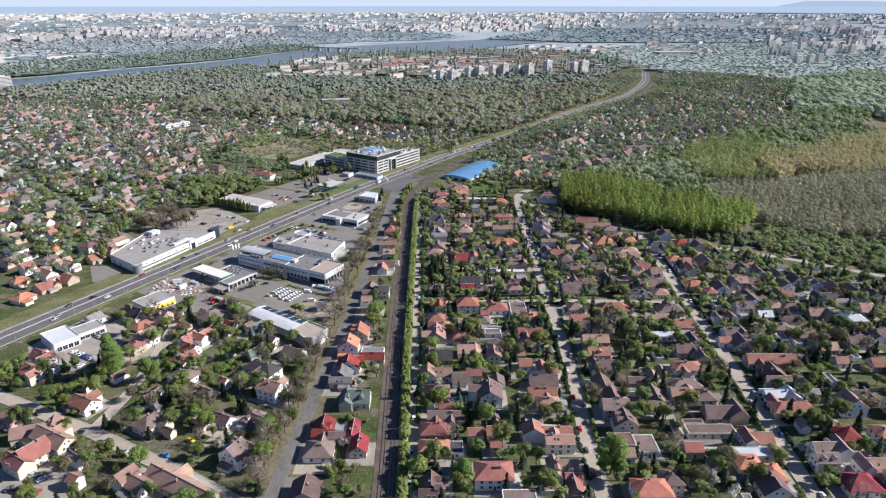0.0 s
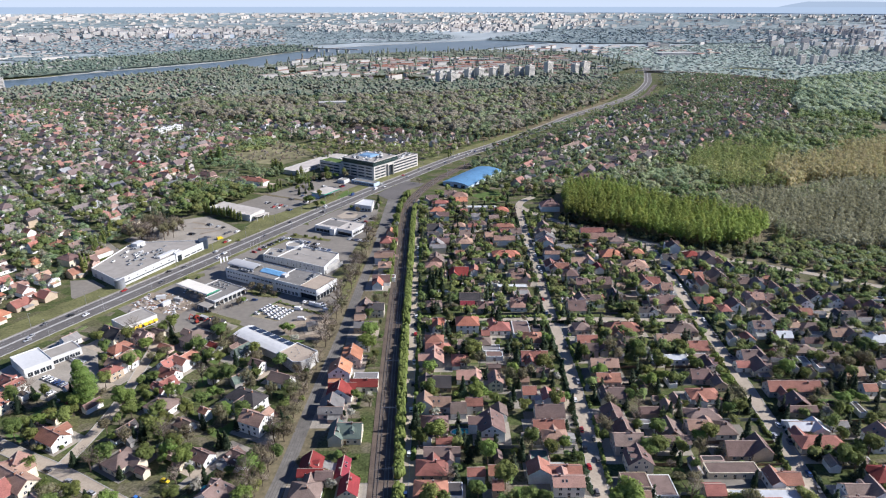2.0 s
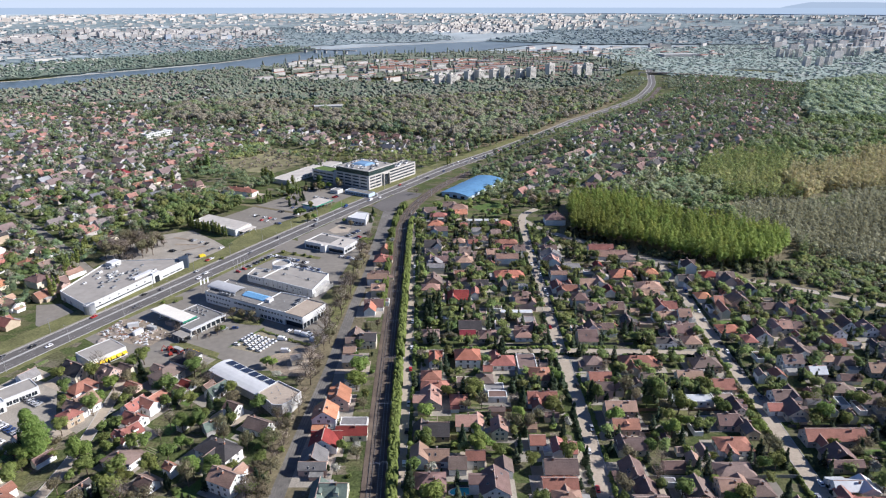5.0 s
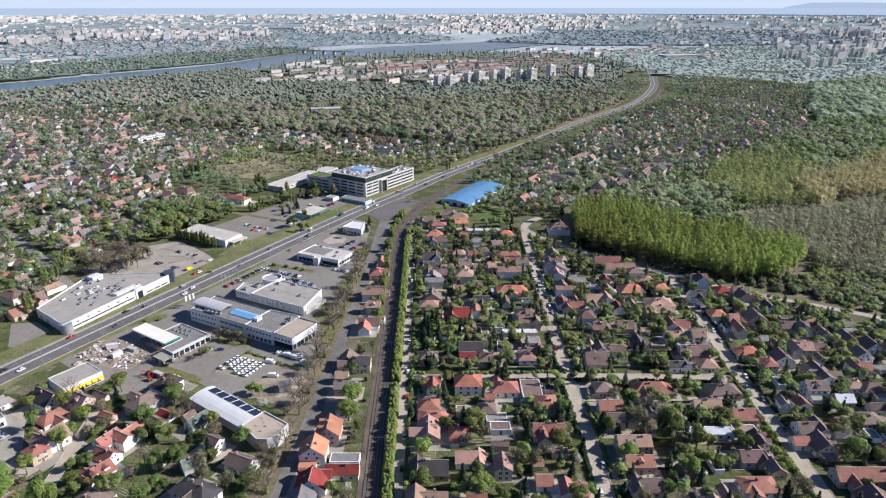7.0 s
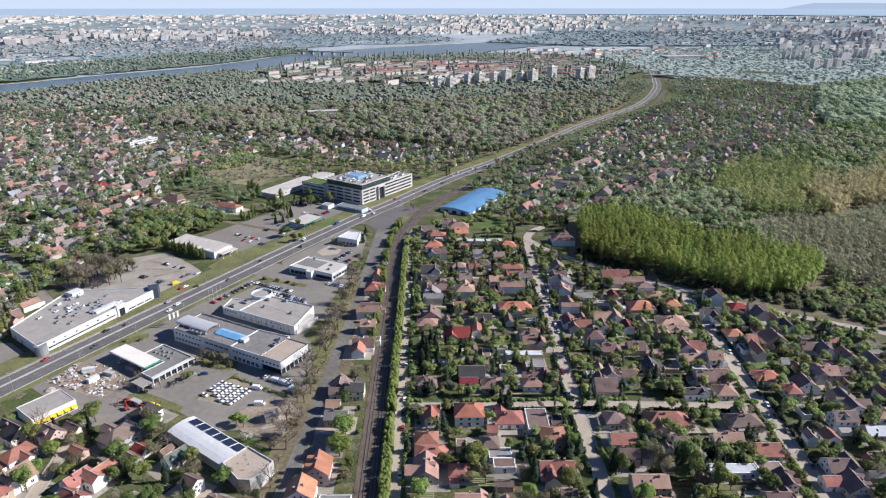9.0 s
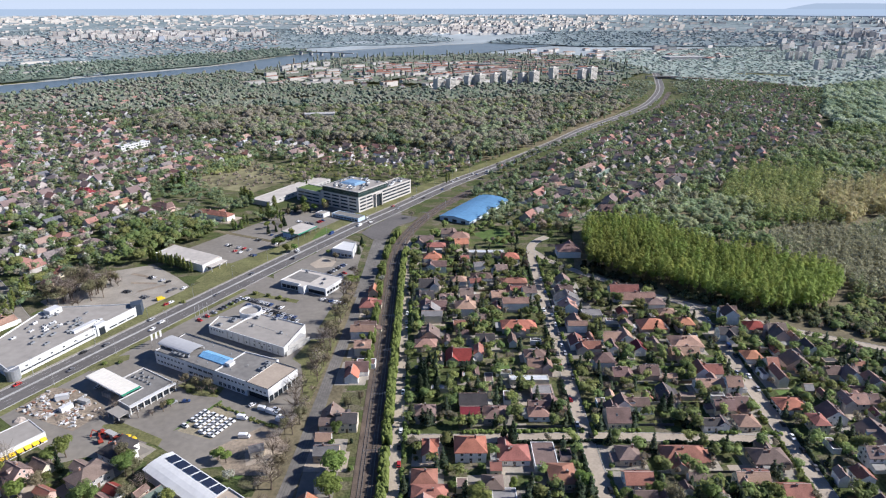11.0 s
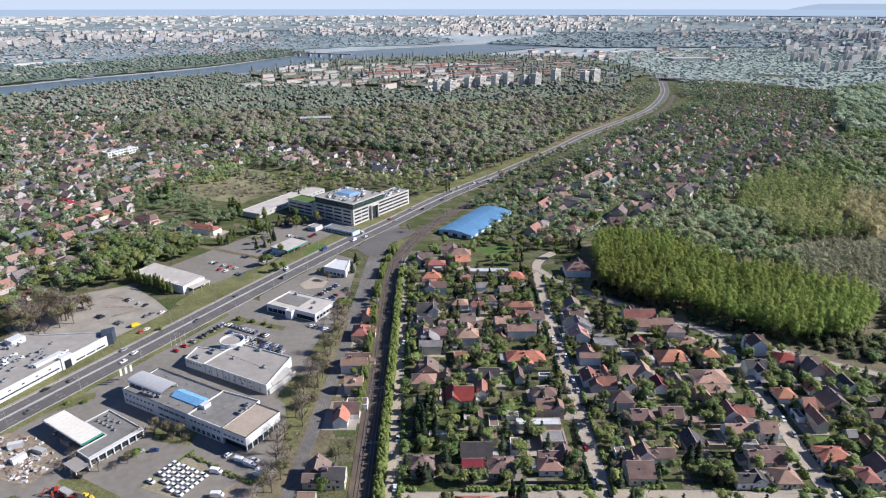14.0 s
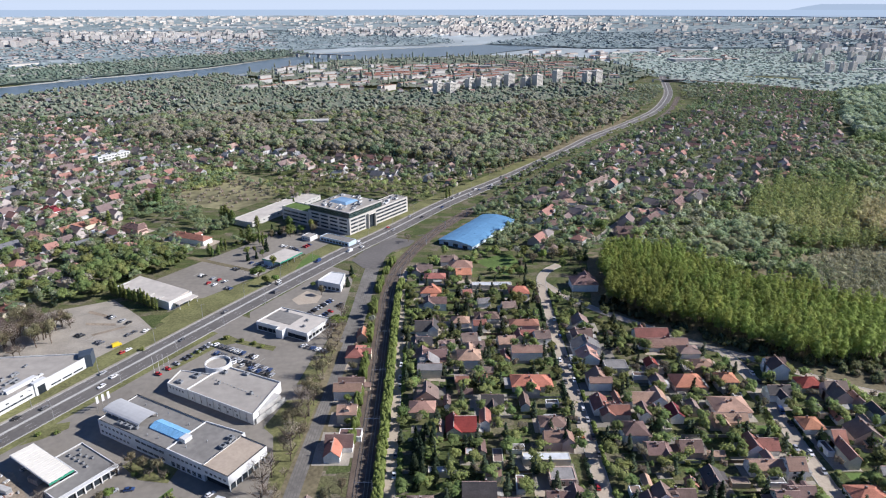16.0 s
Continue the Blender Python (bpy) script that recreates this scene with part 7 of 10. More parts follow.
def crown(r, kind, h, w, n_lobes, level, n_clumps, size, flat=0.6, airy=False, tall=1.0, core=99, fill=0.72, up=0.35):
    """A whole crown: lumpy masses, with small clumps breaking their outline."""
    if kind == "column":
        t = (np.arange(n_lobes) + 0.5) / n_lobes
        env = np.clip(np.minimum(0.55 + t * 1.6, (1 - t) * 1.5 + 0.3), 0.3, 1)
        c = np.stack([r.normal(0, w * 0.07, n_lobes), r.normal(0, w * 0.07, n_lobes), h * (0.1 + 0.86 * t)], 1)
        rad = np.stack([w / 2 * env, w / 2 * env, np.full(n_lobes, h * 0.62 / n_lobes)], 1)
    elif kind == "stemmed":
        t = (np.arange(n_lobes) + 0.5) / n_lobes
        env = np.clip(np.minimum(0.5 + t * 1.8, (1 - t) * 1.5 + 0.3), 0.3, 1)
        c = np.stack([r.normal(0, w * 0.07, n_lobes), r.normal(0, w * 0.07, n_lobes), h * (0.36 + 0.6 * t)], 1)
        rad = np.stack([w / 2 * env, w / 2 * env, np.full(n_lobes, h * 0.45 / n_lobes)], 1)
    elif kind == "cone":
        t = (np.arange(n_lobes) + 0.3) / n_lobes
        env = 1.02 - t
        c = np.stack([r.normal(0, w * 0.03, n_lobes), r.normal(0, w * 0.03, n_lobes), h * (0.08 + 0.84 * t)], 1)
        rad = np.stack([w / 2 * env, w / 2 * env, np.full(n_lobes, h * 0.6 / n_lobes)], 1)
    elif kind == "dome":
        c = np.stack([r.normal(0, w * 0.1, n_lobes), r.normal(0, w * 0.1, n_lobes), np.full(n_lobes, h * 0.55)], 1)
        rad = np.stack([w * 0.5 * r.uniform(0.8, 1.15, n_lobes), w * 0.5 * r.uniform(0.8, 1.15, n_lobes), np.full(n_lobes, h * 0.45)], 1)
    elif kind == "bush":
        a = r.uniform(0, 6.2832, n_lobes)
        c = np.stack([np.cos(a) * w * 0.2, np.sin(a) * w * 0.2, np.full(n_lobes, h * 0.42)], 1)
        rad = np.stack([w * r.uniform(0.26, 0.36, n_lobes), w * r.uniform(0.26, 0.36, n_lobes), h * r.uniform(0.42, 0.56, n_lobes)], 1)
    elif n_lobes:
        d = r.normal(size=(n_lobes, 3))
        d /= np.linalg.norm(d, axis=1)[:, None]
        d[:, 2] = d[:, 2] * 0.8 + 0.05
        d[0] = (0, 0, 0.35)
        c = d * np.array([w * 0.27, w * 0.27, h * 0.2]) + np.array([0, 0, h * 0.64])
        q = r.uniform(0.75, 1.2, n_lobes)
        rad = np.stack([w * 0.22 * q, w * 0.22 * q, h * 0.17 * q], 1)
    parts_ = []
    if n_lobes:
        parts_.append(lobes(r, c[:core], rad[:core] * (fill if airy else 0.92), level))
    if n_clumps:
        if n_lobes:
            k = r.integers(0, n_lobes, n_clumps)
            d = r.normal(size=(n_clumps, 3))
            d /= np.linalg.norm(d, axis=1)[:, None]
            if airy:
                d[:, 2] = np.where(r.random(n_clumps) < 0.75, abs(d[:, 2]), d[:, 2])
            cc = c[k] + d * rad[k] * r.uniform(0.88, 1.14, (n_clumps, 1))
        else:
            cc = crown_centres(r, n_clumps, kind, h, w)
            d = cc - np.array([0, 0, h * 0.6])
            d /= np.linalg.norm(d, axis=1)[:, None] + 1e-9
        parts_.append(sprays(r, cc, d, size, tall, up))
    v = np.concatenate([q[0] for q in parts_])
    off, fs = 0, []
    for q in parts_:
        fs.append(q[1] + off)
        off += len(q[0])
    return v, np.concatenate(fs)


def crown_centres(r, n, kind, h, w):
    """Where the clumps of a crown sit, by the form of the tree."""
    if kind == "column":
        z = r.uniform(0.08, 1, n)
        rad = w / 2 * np.clip(np.minimum(z * 5, (1 - z) * 2.2 + 0.15), 0.12, 1) * np.sqrt(r.uniform(0.35, 1, n))
    elif kind == "cone":
        z = r.uniform(0.06, 1, n) ** 1.25
        rad = w / 2 * (1.02 - z) * np.sqrt(r.uniform(0.45, 1, n)) * (0.85 + 0.25 * np.sin(z * 40))
    elif kind == "bush":
        z = r.uniform(0.08, 0.95, n)
        rad = w / 2 * np.sqrt(np.clip(1 - z ** 2, 0.05, 1)) * np.sqrt(r.uniform(0.4, 1, n))
    else:
        lobes = r.normal(size=(6, 3))
        lobes /= np.linalg.norm(lobes, axis=1)[:, None]
        lobes[:, 2] = abs(lobes[:, 2]) * 0.9 - 0.2
        pick = r.integers(0, 6, n)
        d = r.normal(size=(n, 3))
        d /= np.linalg.norm(d, axis=1)[:, None]
        p = lobes[pick] * 0.5 + d * (0.52 * r.uniform(0.55, 1, (n, 1)))
        lo = 0.3
        return np.stack([p[:, 0] * w / 2, p[:, 1] * w / 2, h * (lo + (1 - lo) / 2) + p[:, 2] * h * (1 - lo) / 2], 1)
    a = r.uniform(0, 6.2832, n)
    return np.stack([rad * np.cos(a), rad * np.sin(a), z * h], 1)


def tree_kind(name, kind, h, w, n, size, leaf, label, seed, limbs=6, thin=1.0):
    """One tree with trunk, limbs and a crown of clumps, standing at the origin."""
    r = np.random.default_rng(seed)
    t = thing(name, pose(0, 0, 0), label, name.replace("_", " "))
    s = Shape()
    if kind != "bush":
        rad = 0.02 * h + 0.05
        top = h * (0.62 if kind == "round" else 0.92)
        s.tube((0, 0, -0.1), (0.02 * h, 0, top * 0.5), rad, rad * 0.65, 7)
        s.tube((0.02 * h, 0, top * 0.5), (0, 0.01 * h, top), rad * 0.65, rad * 0.15, 6)
    for i in range(limbs):
        a = 6.2832 * i / max(1, limbs) + r.uniform(-0.4, 0.4)
        z0 = h * r.uniform(0.2, 0.5) if kind != "bush" else 0.0
        rr = w * r.uniform(0.25, 0.42)
        z1 = h * r.uniform(0.5, 0.85)
        s.tube((0, 0, z0), (rr * math.cos(a), rr * math.sin(a), z1), 0.008 * h + 0.03, 0.02, 5)
        if leaf in ("bare", "bud"):
            for k in range(4):
                b = a + r.uniform(-0.9, 0.9)
                q = r.uniform(0.4, 0.9)
                s.tube((rr * q * math.cos(a), rr * q * math.sin(a), z0 + (z1 - z0) * q), (rr * math.cos(b) * 1.25, rr * math.sin(b) * 1.25, min(h, z1 + h * r.uniform(-0.02, 0.2))), 0.06, 0.02, 4)
    part("trunk", s, BARK, t)
    full = 0 if leaf == "bare" else {"round": 9, "bush": 4, "column": 6, "cone": 6}[kind]
    v, f = crown(r, kind, h, w, full, 1, int(n * 2.7), size * 0.62, 0.75, kind != "cone", 1.0, 99, 0.78)
    new_ob = new("crown", joined_mesh("crown", v, f, [LEAF[leaf]]))
    new_ob.parent = t
    return t


SPECIES = {
    "green": [tree_kind("leafy_tree", "round", h, w, n, 0.5, "green", "broad tree in fresh green spring leaf", 20 + i) for i, (h, w, n) in enumerate(((8, 7, 330), (10, 8, 420), (7, 6.4, 280), (12, 9, 480), (6, 5.5, 230)))],
    "bright": [tree_kind("leafy_tree", "round", h, w, n, 0.48, "bright", "tree in bright yellow-green new leaf", 30 + i) for i, (h, w, n) in enumerate(((7, 6, 300), (9, 7, 380)))],
    "bud": [tree_kind("budding_tree", "round", h, w, n, 0.36, "bud", "spreading tree with brown buds just opening", 40 + i, 8, 0.6) for i, (h, w, n) in enumerate(((9, 8, 240), (7, 7, 200), (11, 9, 280)))],
    "bare": [tree_kind("bare_tree", "round", h, w, n, 0.2, "bare", "leafless tree with brown twigs", 50 + i, 12, 0.4) for i, (h, w, n) in enumerate(((9, 8, 190), (7, 6.5, 150), (11, 9, 230)))],
    "fir": [tree_kind("conifer", "cone", h, w, n, 0.55, "fir", "dark green conical conifer", 60 + i, 0) for i, (h, w, n) in enumerate(((9, 4.4, 170), (12, 5.6, 230), (6, 3.2, 110)))],
    "column": [tree_kind("poplar", "column", h, w, n, 0.6, "green", "tall narrow green poplar", 70 + i, 0) for i, (h, w, n) in enumerate(((14, 3.4, 190), (20, 6.4, 340)))],
    "blossom": [tree_kind("blossom_tree", "round", h, w, n, 0.42, "blossom", "small fruit tree in pale blossom", 80 + i) for i, (h, w, n) in enumerate(((5, 5, 130), (6, 5, 150)))],
    "bush": [tree_kind("shrub", "bush", h, w, n, 0.42, l, lab, 90 + i, 3) for i, (h, w, n, l, lab) in enumerate(((2.4, 3, 70, "green", "rounded green leafy garden shrub"), (1.8, 2.4, 50, "hedge", "clipped bright green garden shrub"), (2.6, 3.4, 70, "bud", "brown budding shrub in a garden"), (3, 2, 60, "fir", "dark evergreen shrub in a garden")))],
}
placed = {}
rng = random.Random(21)


def plant(kind, x, y, scale=1.0, which=None, group="garden trees"):
    opts = SPECIES[kind]
    k = rng.randrange(len(opts)) if which is None else which
    m = pose(x, y, 0, 0, 0, rng.uniform(0, 360)) @ Matrix.Diagonal((scale * rng.uniform(0.85, 1.2), scale * rng.uniform(0.85, 1.2), scale * rng.uniform(0.8, 1.25), 1))
    if (kind, k) in placed:
        ob = copy_thing(opts[k], m)
    else:
        ob = opts[k]
        ob.matrix_basis = m
        placed[(kind, k)] = ob
    ob["group"] = group
    return ob


def scatter(poly, count, mix, smin, smax, gap):
    kinds, weights = zip(*mix)
    xs, ys = [p[0] for p in poly], [p[1] for p in poly]
    got, tries, spots = 0, 0, []
    while got < count and tries < count * 30:
        tries += 1
        x, y = rng.uniform(min(xs), max(xs)), rng.uniform(min(ys), max(ys))
        if abs(x) > 0.72 * y + 25 or not inside(x, y, poly) or not free(x, y):
            continue
        if any((x - a) ** 2 + (y - b) ** 2 < gap * gap for a, b in spots):
            continue
        spots.append((x, y))
        plant(rng.choices(kinds, weights)[0], x, y, rng.uniform(smin, smax))
        got += 1


GARDEN = (("green", 34), ("bud", 11), ("bare", 8), ("fir", 17), ("bush", 14), ("blossom", 5), ("bright", 10), ("column", 1))
scatter([(-11, 185), (330, 185), (330, 330), (-11, 350)], 285, GARDEN, 0.8, 1.2, 3.4)
scatter([(-280, 185), (-62, 185), (-52, 350), (-100, 350), (-126, 370), (-160, 358), (-196, 362), (-226, 300)], 225, (("green", 38), ("bud", 14), ("bare", 11), ("fir", 16), ("bush", 16), ("blossom", 3), ("bright", 7)), 0.72, 1.15, 3.2)
scatter([(-46, 190), (-32, 190), (-34, 560), (-42, 560)], 44, (("green", 40), ("bush", 30), ("bud", 20), ("blossom", 10)), 0.6, 0.9, 4)
for i in range(44):
    y = 190 + i * 8.6 + rng.uniform(-2, 2)
    ax = a_line[min(range(len(a_line)), key=lambda k: abs(a_line[k].y - y))].x
    for d in (-6.4, -11.0):
        if rng.random() < 0.92:
            x = ax + d + rng.uniform(-1, 1)
            if free(x, y):
                plant(rng.choice(("bare", "bare", "bud")), x, y, rng.uniform(0.85, 1.25), group="roadside trees")
for i in range(22):
    plant("column", -257 - i * 1.05 + rng.uniform(-2.5, 2.5), 447 + i * 4.3, rng.uniform(0.75, 1.0), 0, "poplar row")
for i in range(22):
    plant("column", -219 + i * 1.9 + rng.uniform(-0.6, 0.6), 593 - i * 1.12 + rng.uniform(-0.8, 0.8), rng.uniform(0.62, 0.8), 0, "poplar row")
for x, y, k, q in ((-131, 414, "bare", 0.7), (-127, 417, "bare", 0.8), (-121, 416, "bud", 0.7), (-117, 413, "bare", 0.6), (-110, 411, "bare", 0.6), (-140, 392, "bare", 0.6), (-134, 394, "bare", 0.7), (-130, 397, "bud", 0.6), (-156, 391, "bare", 0.7), (-127, 621, "green", 1.6)):
    plant(k, x, y, q, group="trees by the car lots")
for i in range(34):
    plant(rng.choice(("bud", "bare", "bare")), -240 + rng.uniform(-16, 18), 510 + rng.uniform(0, 40), rng.uniform(1.1, 1.55), group="copse")
big_poplar = tree_kind("poplar", "column", 27, 10.5, 2600, 0.5, "bright", "huge old poplar in fresh green leaf", 75, 0)
big_poplar.matrix_basis = pose(-170.5, 286, 0)
for i in range(14):
    plant(rng.choice(("green", "green", "bud", "fir")), -150 + i * 3.4 + rng.uniform(-3, 3), 690 + i * 3.0 + rng.uniform(-4, 8), rng.uniform(0.7, 1.0), group="trees by the offices")
for i in range(10):
    plant(rng.choice(("green", "fir", "column")), -140 + rng.uniform(-8, 6), 655 + i * 4, rng.uniform(0.6, 0.9), 0, group="trees by the offices")
for x, y, q in ((-283, 799, 1.0), (-272, 799, 1.05), (-277, 802, 0.9), (-191, 751, 0.9), (-183, 745, 0.95), (-187, 748, 0.8), (-158, 734, 0.8), (-285, 727, 0.9), (-196, 756, 0.8)):
    plant("column", x, y, q, 1, "poplars by the field")
plant("green", 144, 713, 1.5, 3)
for x, y, k, q in ((-21.6, 697, "bare", 1.2), (-135, 782, "column", 1.0), (12, 822, "column", 1.0), (15, 828, "column", 0.9), (-60, 606, "fir", 0.9), (-58, 616, "green", 0.8), (-60, 626, "fir", 0.9), (-84, 604, "green", 0.7), (-76, 592, "bud", 0.9), (-122, 716, "green", 1.45), (-116, 720, "bright", 1.4), (-108, 722, "green", 1.3), (-128, 724, "green", 1.45), (-134, 716, "fir", 1.0), (-139, 712, "fir", 1.0), (-104, 716, "bud", 0.9)):
    plant(k, x, y, q, 0, "trees by the offices")
for x, y, k, w, q in ((-150, 282, "bright", 1, 1.2), (-145, 277, "green", 1, 1.0), (-126, 270, "green", 3, 0.95), (-130, 266, "green", 1, 0.9), (-164, 339, "bright", 1, 1.0), (-165, 328, "bright", 0, 1.1), (-159, 364, "green", 3, 1.0), (-163, 360, "green", 1, 1.0), (-128, 357, "green", 3, 1.0), (-124, 352, "bud", 2, 1.0),
                      (-118, 246, "bright", 0, 1.0), (-114, 250, "green", 3, 0.9), (-96, 255, "fir", 1, 1.0), (-96, 311, "fir", 1, 1.1), (-99, 306, "bud", 2, 1.0), (-119, 324, "green", 3, 0.9), (-115, 286, "green", 1, 1.0), (-200, 292, "fir", 1, 1.0), (-206, 286, "green", 1, 1.0)):
    plant(k, x, y, q, w, "garden trees")
for x, y, k, q in ((-112, 528, "bush", 1.0), (-104, 525, "bush", 1.0), (-98, 521, "bush", 0.9), (-122, 531, "bush", 1.0), (-136, 512, "bush", 0.8), (-133, 515, "bush", 0.8), (-166, 518, "bush", 0.9), (-112, 612, "bright", 1.2), (-117, 608, "green", 1.0), (-180, 441, "bush", 0.8), (-128, 401, "bright", 0.9), (-92, 362, "bright", 1.2), (-88, 360, "bright", 1.0), (-153, 397, "bare", 0.9), (-128, 420, "bud", 0.7), (-121, 417, "bud", 0.7), (-114, 415, "bud", 0.8), (-110, 413, "bush", 1.0), (-172, 442, "bush", 0.8), (-124, 414, "bush", 1.0)):
    plant(k, x, y, q, 0, "trees by the car lots")
for x, y, k, q in ((92, 655, "bud", 1.2), (99, 661, "green", 1.3), (106, 652, "bud", 1.1), (84, 653, "bright", 1.1), (112, 646, "green", 1.2), (100, 668, "green", 1.2), (90, 668, "bud", 1.3), (118, 655, "fir", 1.1), (76, 648, "bud", 1.1), (70, 656, "green", 1.0), (66, 664, "blossom", 1.3), (112, 632, "bush", 1.3), (104, 628, "bush", 1.2), (96, 634, "green", 0.8), (68, 628, "fir", 1.0), (63, 622, "green", 0.9)):
    plant(k, x, y, q, group="trees at the end of the lane")
plant("bright", 71, 212, 1.5, 1)
plant("bright", 68.5, 214, 1.25, 0)
plant("bright", -40, 352, 1.35, 1)
plant("bright", -41, 345, 1.3, 0)
plant("bright", -40, 339, 1.25, 1)
plant("bright", -58, 547, 1.75, 0)
for x, y, k in ((-6, 432, 1), (-2, 436, 0), (2, 433, 1), (-6, 425, 0), (1, 427, 1), (-3, 420, 1), (2, 419, 1), (-7, 414, 0), (-2, 412, 1), (3, 410, 0), (-5, 405, 2), (33, 372, 1), (35, 369, 1), (37, 374, 0), (57, 392, 1), (112, 395, 1), (117, 398, 1), (60, 430, 1), (62, 436, 0)):
    plant("fir", x + rng.uniform(-1, 1), y + rng.uniform(-1, 1), rng.uniform(0.95, 1.2), k, "conifers")
scatter([(-170, 640), (-120, 640), (-90, 680), (-100, 700), (-190, 700)], 20, (("green", 60), ("column", 40)), 0.5, 0.9, 4)


# hedges
def hedge(name, line, d0, d1, y0, y1, h, per_m, leaf, label, seed, gaps=0.0):
    r = np.random.default_rng(seed)
    cs = []
    for a, b in zip(line, line[1:]):
        if not y0 < a.y < y1 or r.random() < gaps:
            continue
        seg = (b - a).length
        n = int(seg * per_m)
        t = r.uniform(0, 1, n)
        tt = (b - a).normalized()
        off = r.uniform(d0, d1, n)
        hh = h * (r.uniform(0.4, 1.15) if h > 3 else r.uniform(0.8, 1.05))
        z = hh * np.sqrt(r.uniform(0.02, 1, n)) * np.clip(1.15 - abs(off - (d0 + d1) / 2) / (d1 - d0) * 0.9, 0.4, 1)
        cs.append(np.stack([a.x + (b.x - a.x) * t + tt.y * off, a.y + (b.y - a.y) * t - tt.x * off, z], 1))
    cc = np.concatenate(cs)
    big = cc[:: 9].copy()
    big[:, 2] = np.minimum(h * 0.42, cc[:: 9, 2] * 0.6 + 0.6)
    v, f = lobes(r, big, np.stack([r.uniform(0.9, 1.3, len(big)), r.uniform(1.0, 1.6, len(big)), h * r.uniform(0.42, 0.62, len(big))], 1), 1, 0.2)
    d = r.normal(size=cc[1::2].shape) + np.array([0, 0, 0.8])
    v2, f2 = sprays(r, cc[1::2], d, 0.42, 1.3)
    v, f = np.concatenate([v, v2]), np.concatenate([f, f2 + len(v)])
    return tagged(new(name, joined_mesh(name, v, f, [LEAF[leaf]])), label, "hedge", kind="stuff")


hedge("hedge", rail_line, 5.2, 8.6, 120, 612, 5.4, 34, "hedge", "tall bright green hedge along the railway", 3, 0.02)
hedge("hedge", rail_line, -9.0, -6.0, 430, 650, 6.4, 20, "hedge", "green shrub row beside the tracks", 4, 0.38)


for line, d, y0, y1, sd, leaf, lab in ((c_line, 4.4, 195, 600, 11, "green", "clipped green hedge along the street"), (c_line, -4.4, 195, 600, 12, "fir", "dark evergreen hedge along the street"), (d_line, 4.8, 195, 500, 13, "fir", "dark evergreen hedge along the street"),
                                       (d_line, -4.8, 195, 500, 14, "green", "clipped green hedge along the street"), (e_line, 4.0, 370, 380, 15, "fir", "dark evergreen hedge along the cross street"), (e_line, -4.0, 370, 380, 16, "hedge", "bright green hedge along the cross street"), (b_line, 3.6, 195, 600, 17, "green", "green hedge along the lane")):
    hedge("hedge", line, d - 0.5, d + 0.5, y0, y1, 1.7, 9, leaf, lab, sd, 0.5)


# embankment, road bridge and meadow beyond the bend
bank_line = curve_points([(600, 1920), (660, 1890), (759, 1832), (851, 1701), (976, 1587), (1150, 1480), (1330, 1400)], 20)
em = Shape()
strip(em, bank_line, -6, 6, -0.2, 5.5)
strip(em, bank_line, -10, -6, -0.2, 2.8)
strip(em, bank_line, 6, 10, -0.2, 2.8)
tagged(part("embankment", em, SOIL), "long pale earth embankment of a distant railway", "embankment", kind="structure")
take_line(bank_line, 13)
ob_ = thing("road_bridge", pose(606, 1905, 0, 0, 0, -4), "low concrete bridge over the distant main road", "bridge")
q_ = Shape()
q_.box(-42, -5, 5.5, 42, 5, 7.2)
part("deck", q_, FLAT_PALE, ob_)
for x in (-40, -14, 14, 40):
    q_ = Shape()
    q_.box(x - 1.2, -4, 0, x + 1.2, 4, 5.5)
    part("pier", q_, KERB, ob_)
take_box(606, 1905, 46, 8, -4, 2)
sheet("meadow", [(846, 2060), (930, 1915), (1010, 1985), (940, 2060)], 0.06, GRASS, "pale green meadow among distant woods", "meadow")
take_box(930, 1995, 75, 40, -35, 0)

# long low blocks of flats before the river, and the halls beyond the park
flats = Shape()
rng = random.Random(61)
FLAT_MATS = [OFFWHITE, STONE, FLAT_PALE, ROOFS["p"], ROOFS["r"], GLASS]


def slab(s, x, y, L, W, h, ang, wall, roof, bands=True):
    fx, fy, fz, q = fold(x, y)
    m = Matrix.Translation((fx, fy, fz)) @ Matrix.Rotation(radians(ang), 4, "Z") @ Matrix.Scale(q, 4)
    take_box(x, y, L / 2, W / 2, ang, 3)
    s.box(-L / 2, -W / 2, 0, L / 2, W / 2, h, wall, m)
    s.box(-L / 2 - 0.3, -W / 2 - 0.3, h, L / 2 + 0.3, W / 2 + 0.3, h + 0.8, roof, m)
    if bands:
        for i in range(int(h / 3)):
            s.box(-L / 2 + 1.5, -W / 2 - 0.12, 1.1 + i * 3, L / 2 - 1.5, -W / 2, 2.4 + i * 3, 5, m)


for i in range(120):
    x, y = rng.uniform(-480, 120), rng.uniform(1700, 2350)
    if rng.random() < 0.7:
        slab(flats, x, y, rng.uniform(24, 60), 12, rng.choice((9, 12, 12)), rng.choice((38, 45, 52)), rng.choice((0, 1)), rng.choice((2, 2, 2, 3, 4)), False)
for i in range(46):
    slab(flats, rng.uniform(-240, 180), rng.uniform(1930, 2330), rng.uniform(30, 75), 13, rng.choice((10, 13, 13)), rng.choice((20, 25, 30)), rng.choice((0, 1)), 4, False)
for i in range(60):
    slab(flats, rng.uniform(100, 480), rng.uniform(1950, 2500), rng.uniform(20, 70), rng.uniform(12, 30), rng.uniform(5, 9), rng.uniform(-20, 20), 1, rng.choice((2, 3, 4, 4)), False)
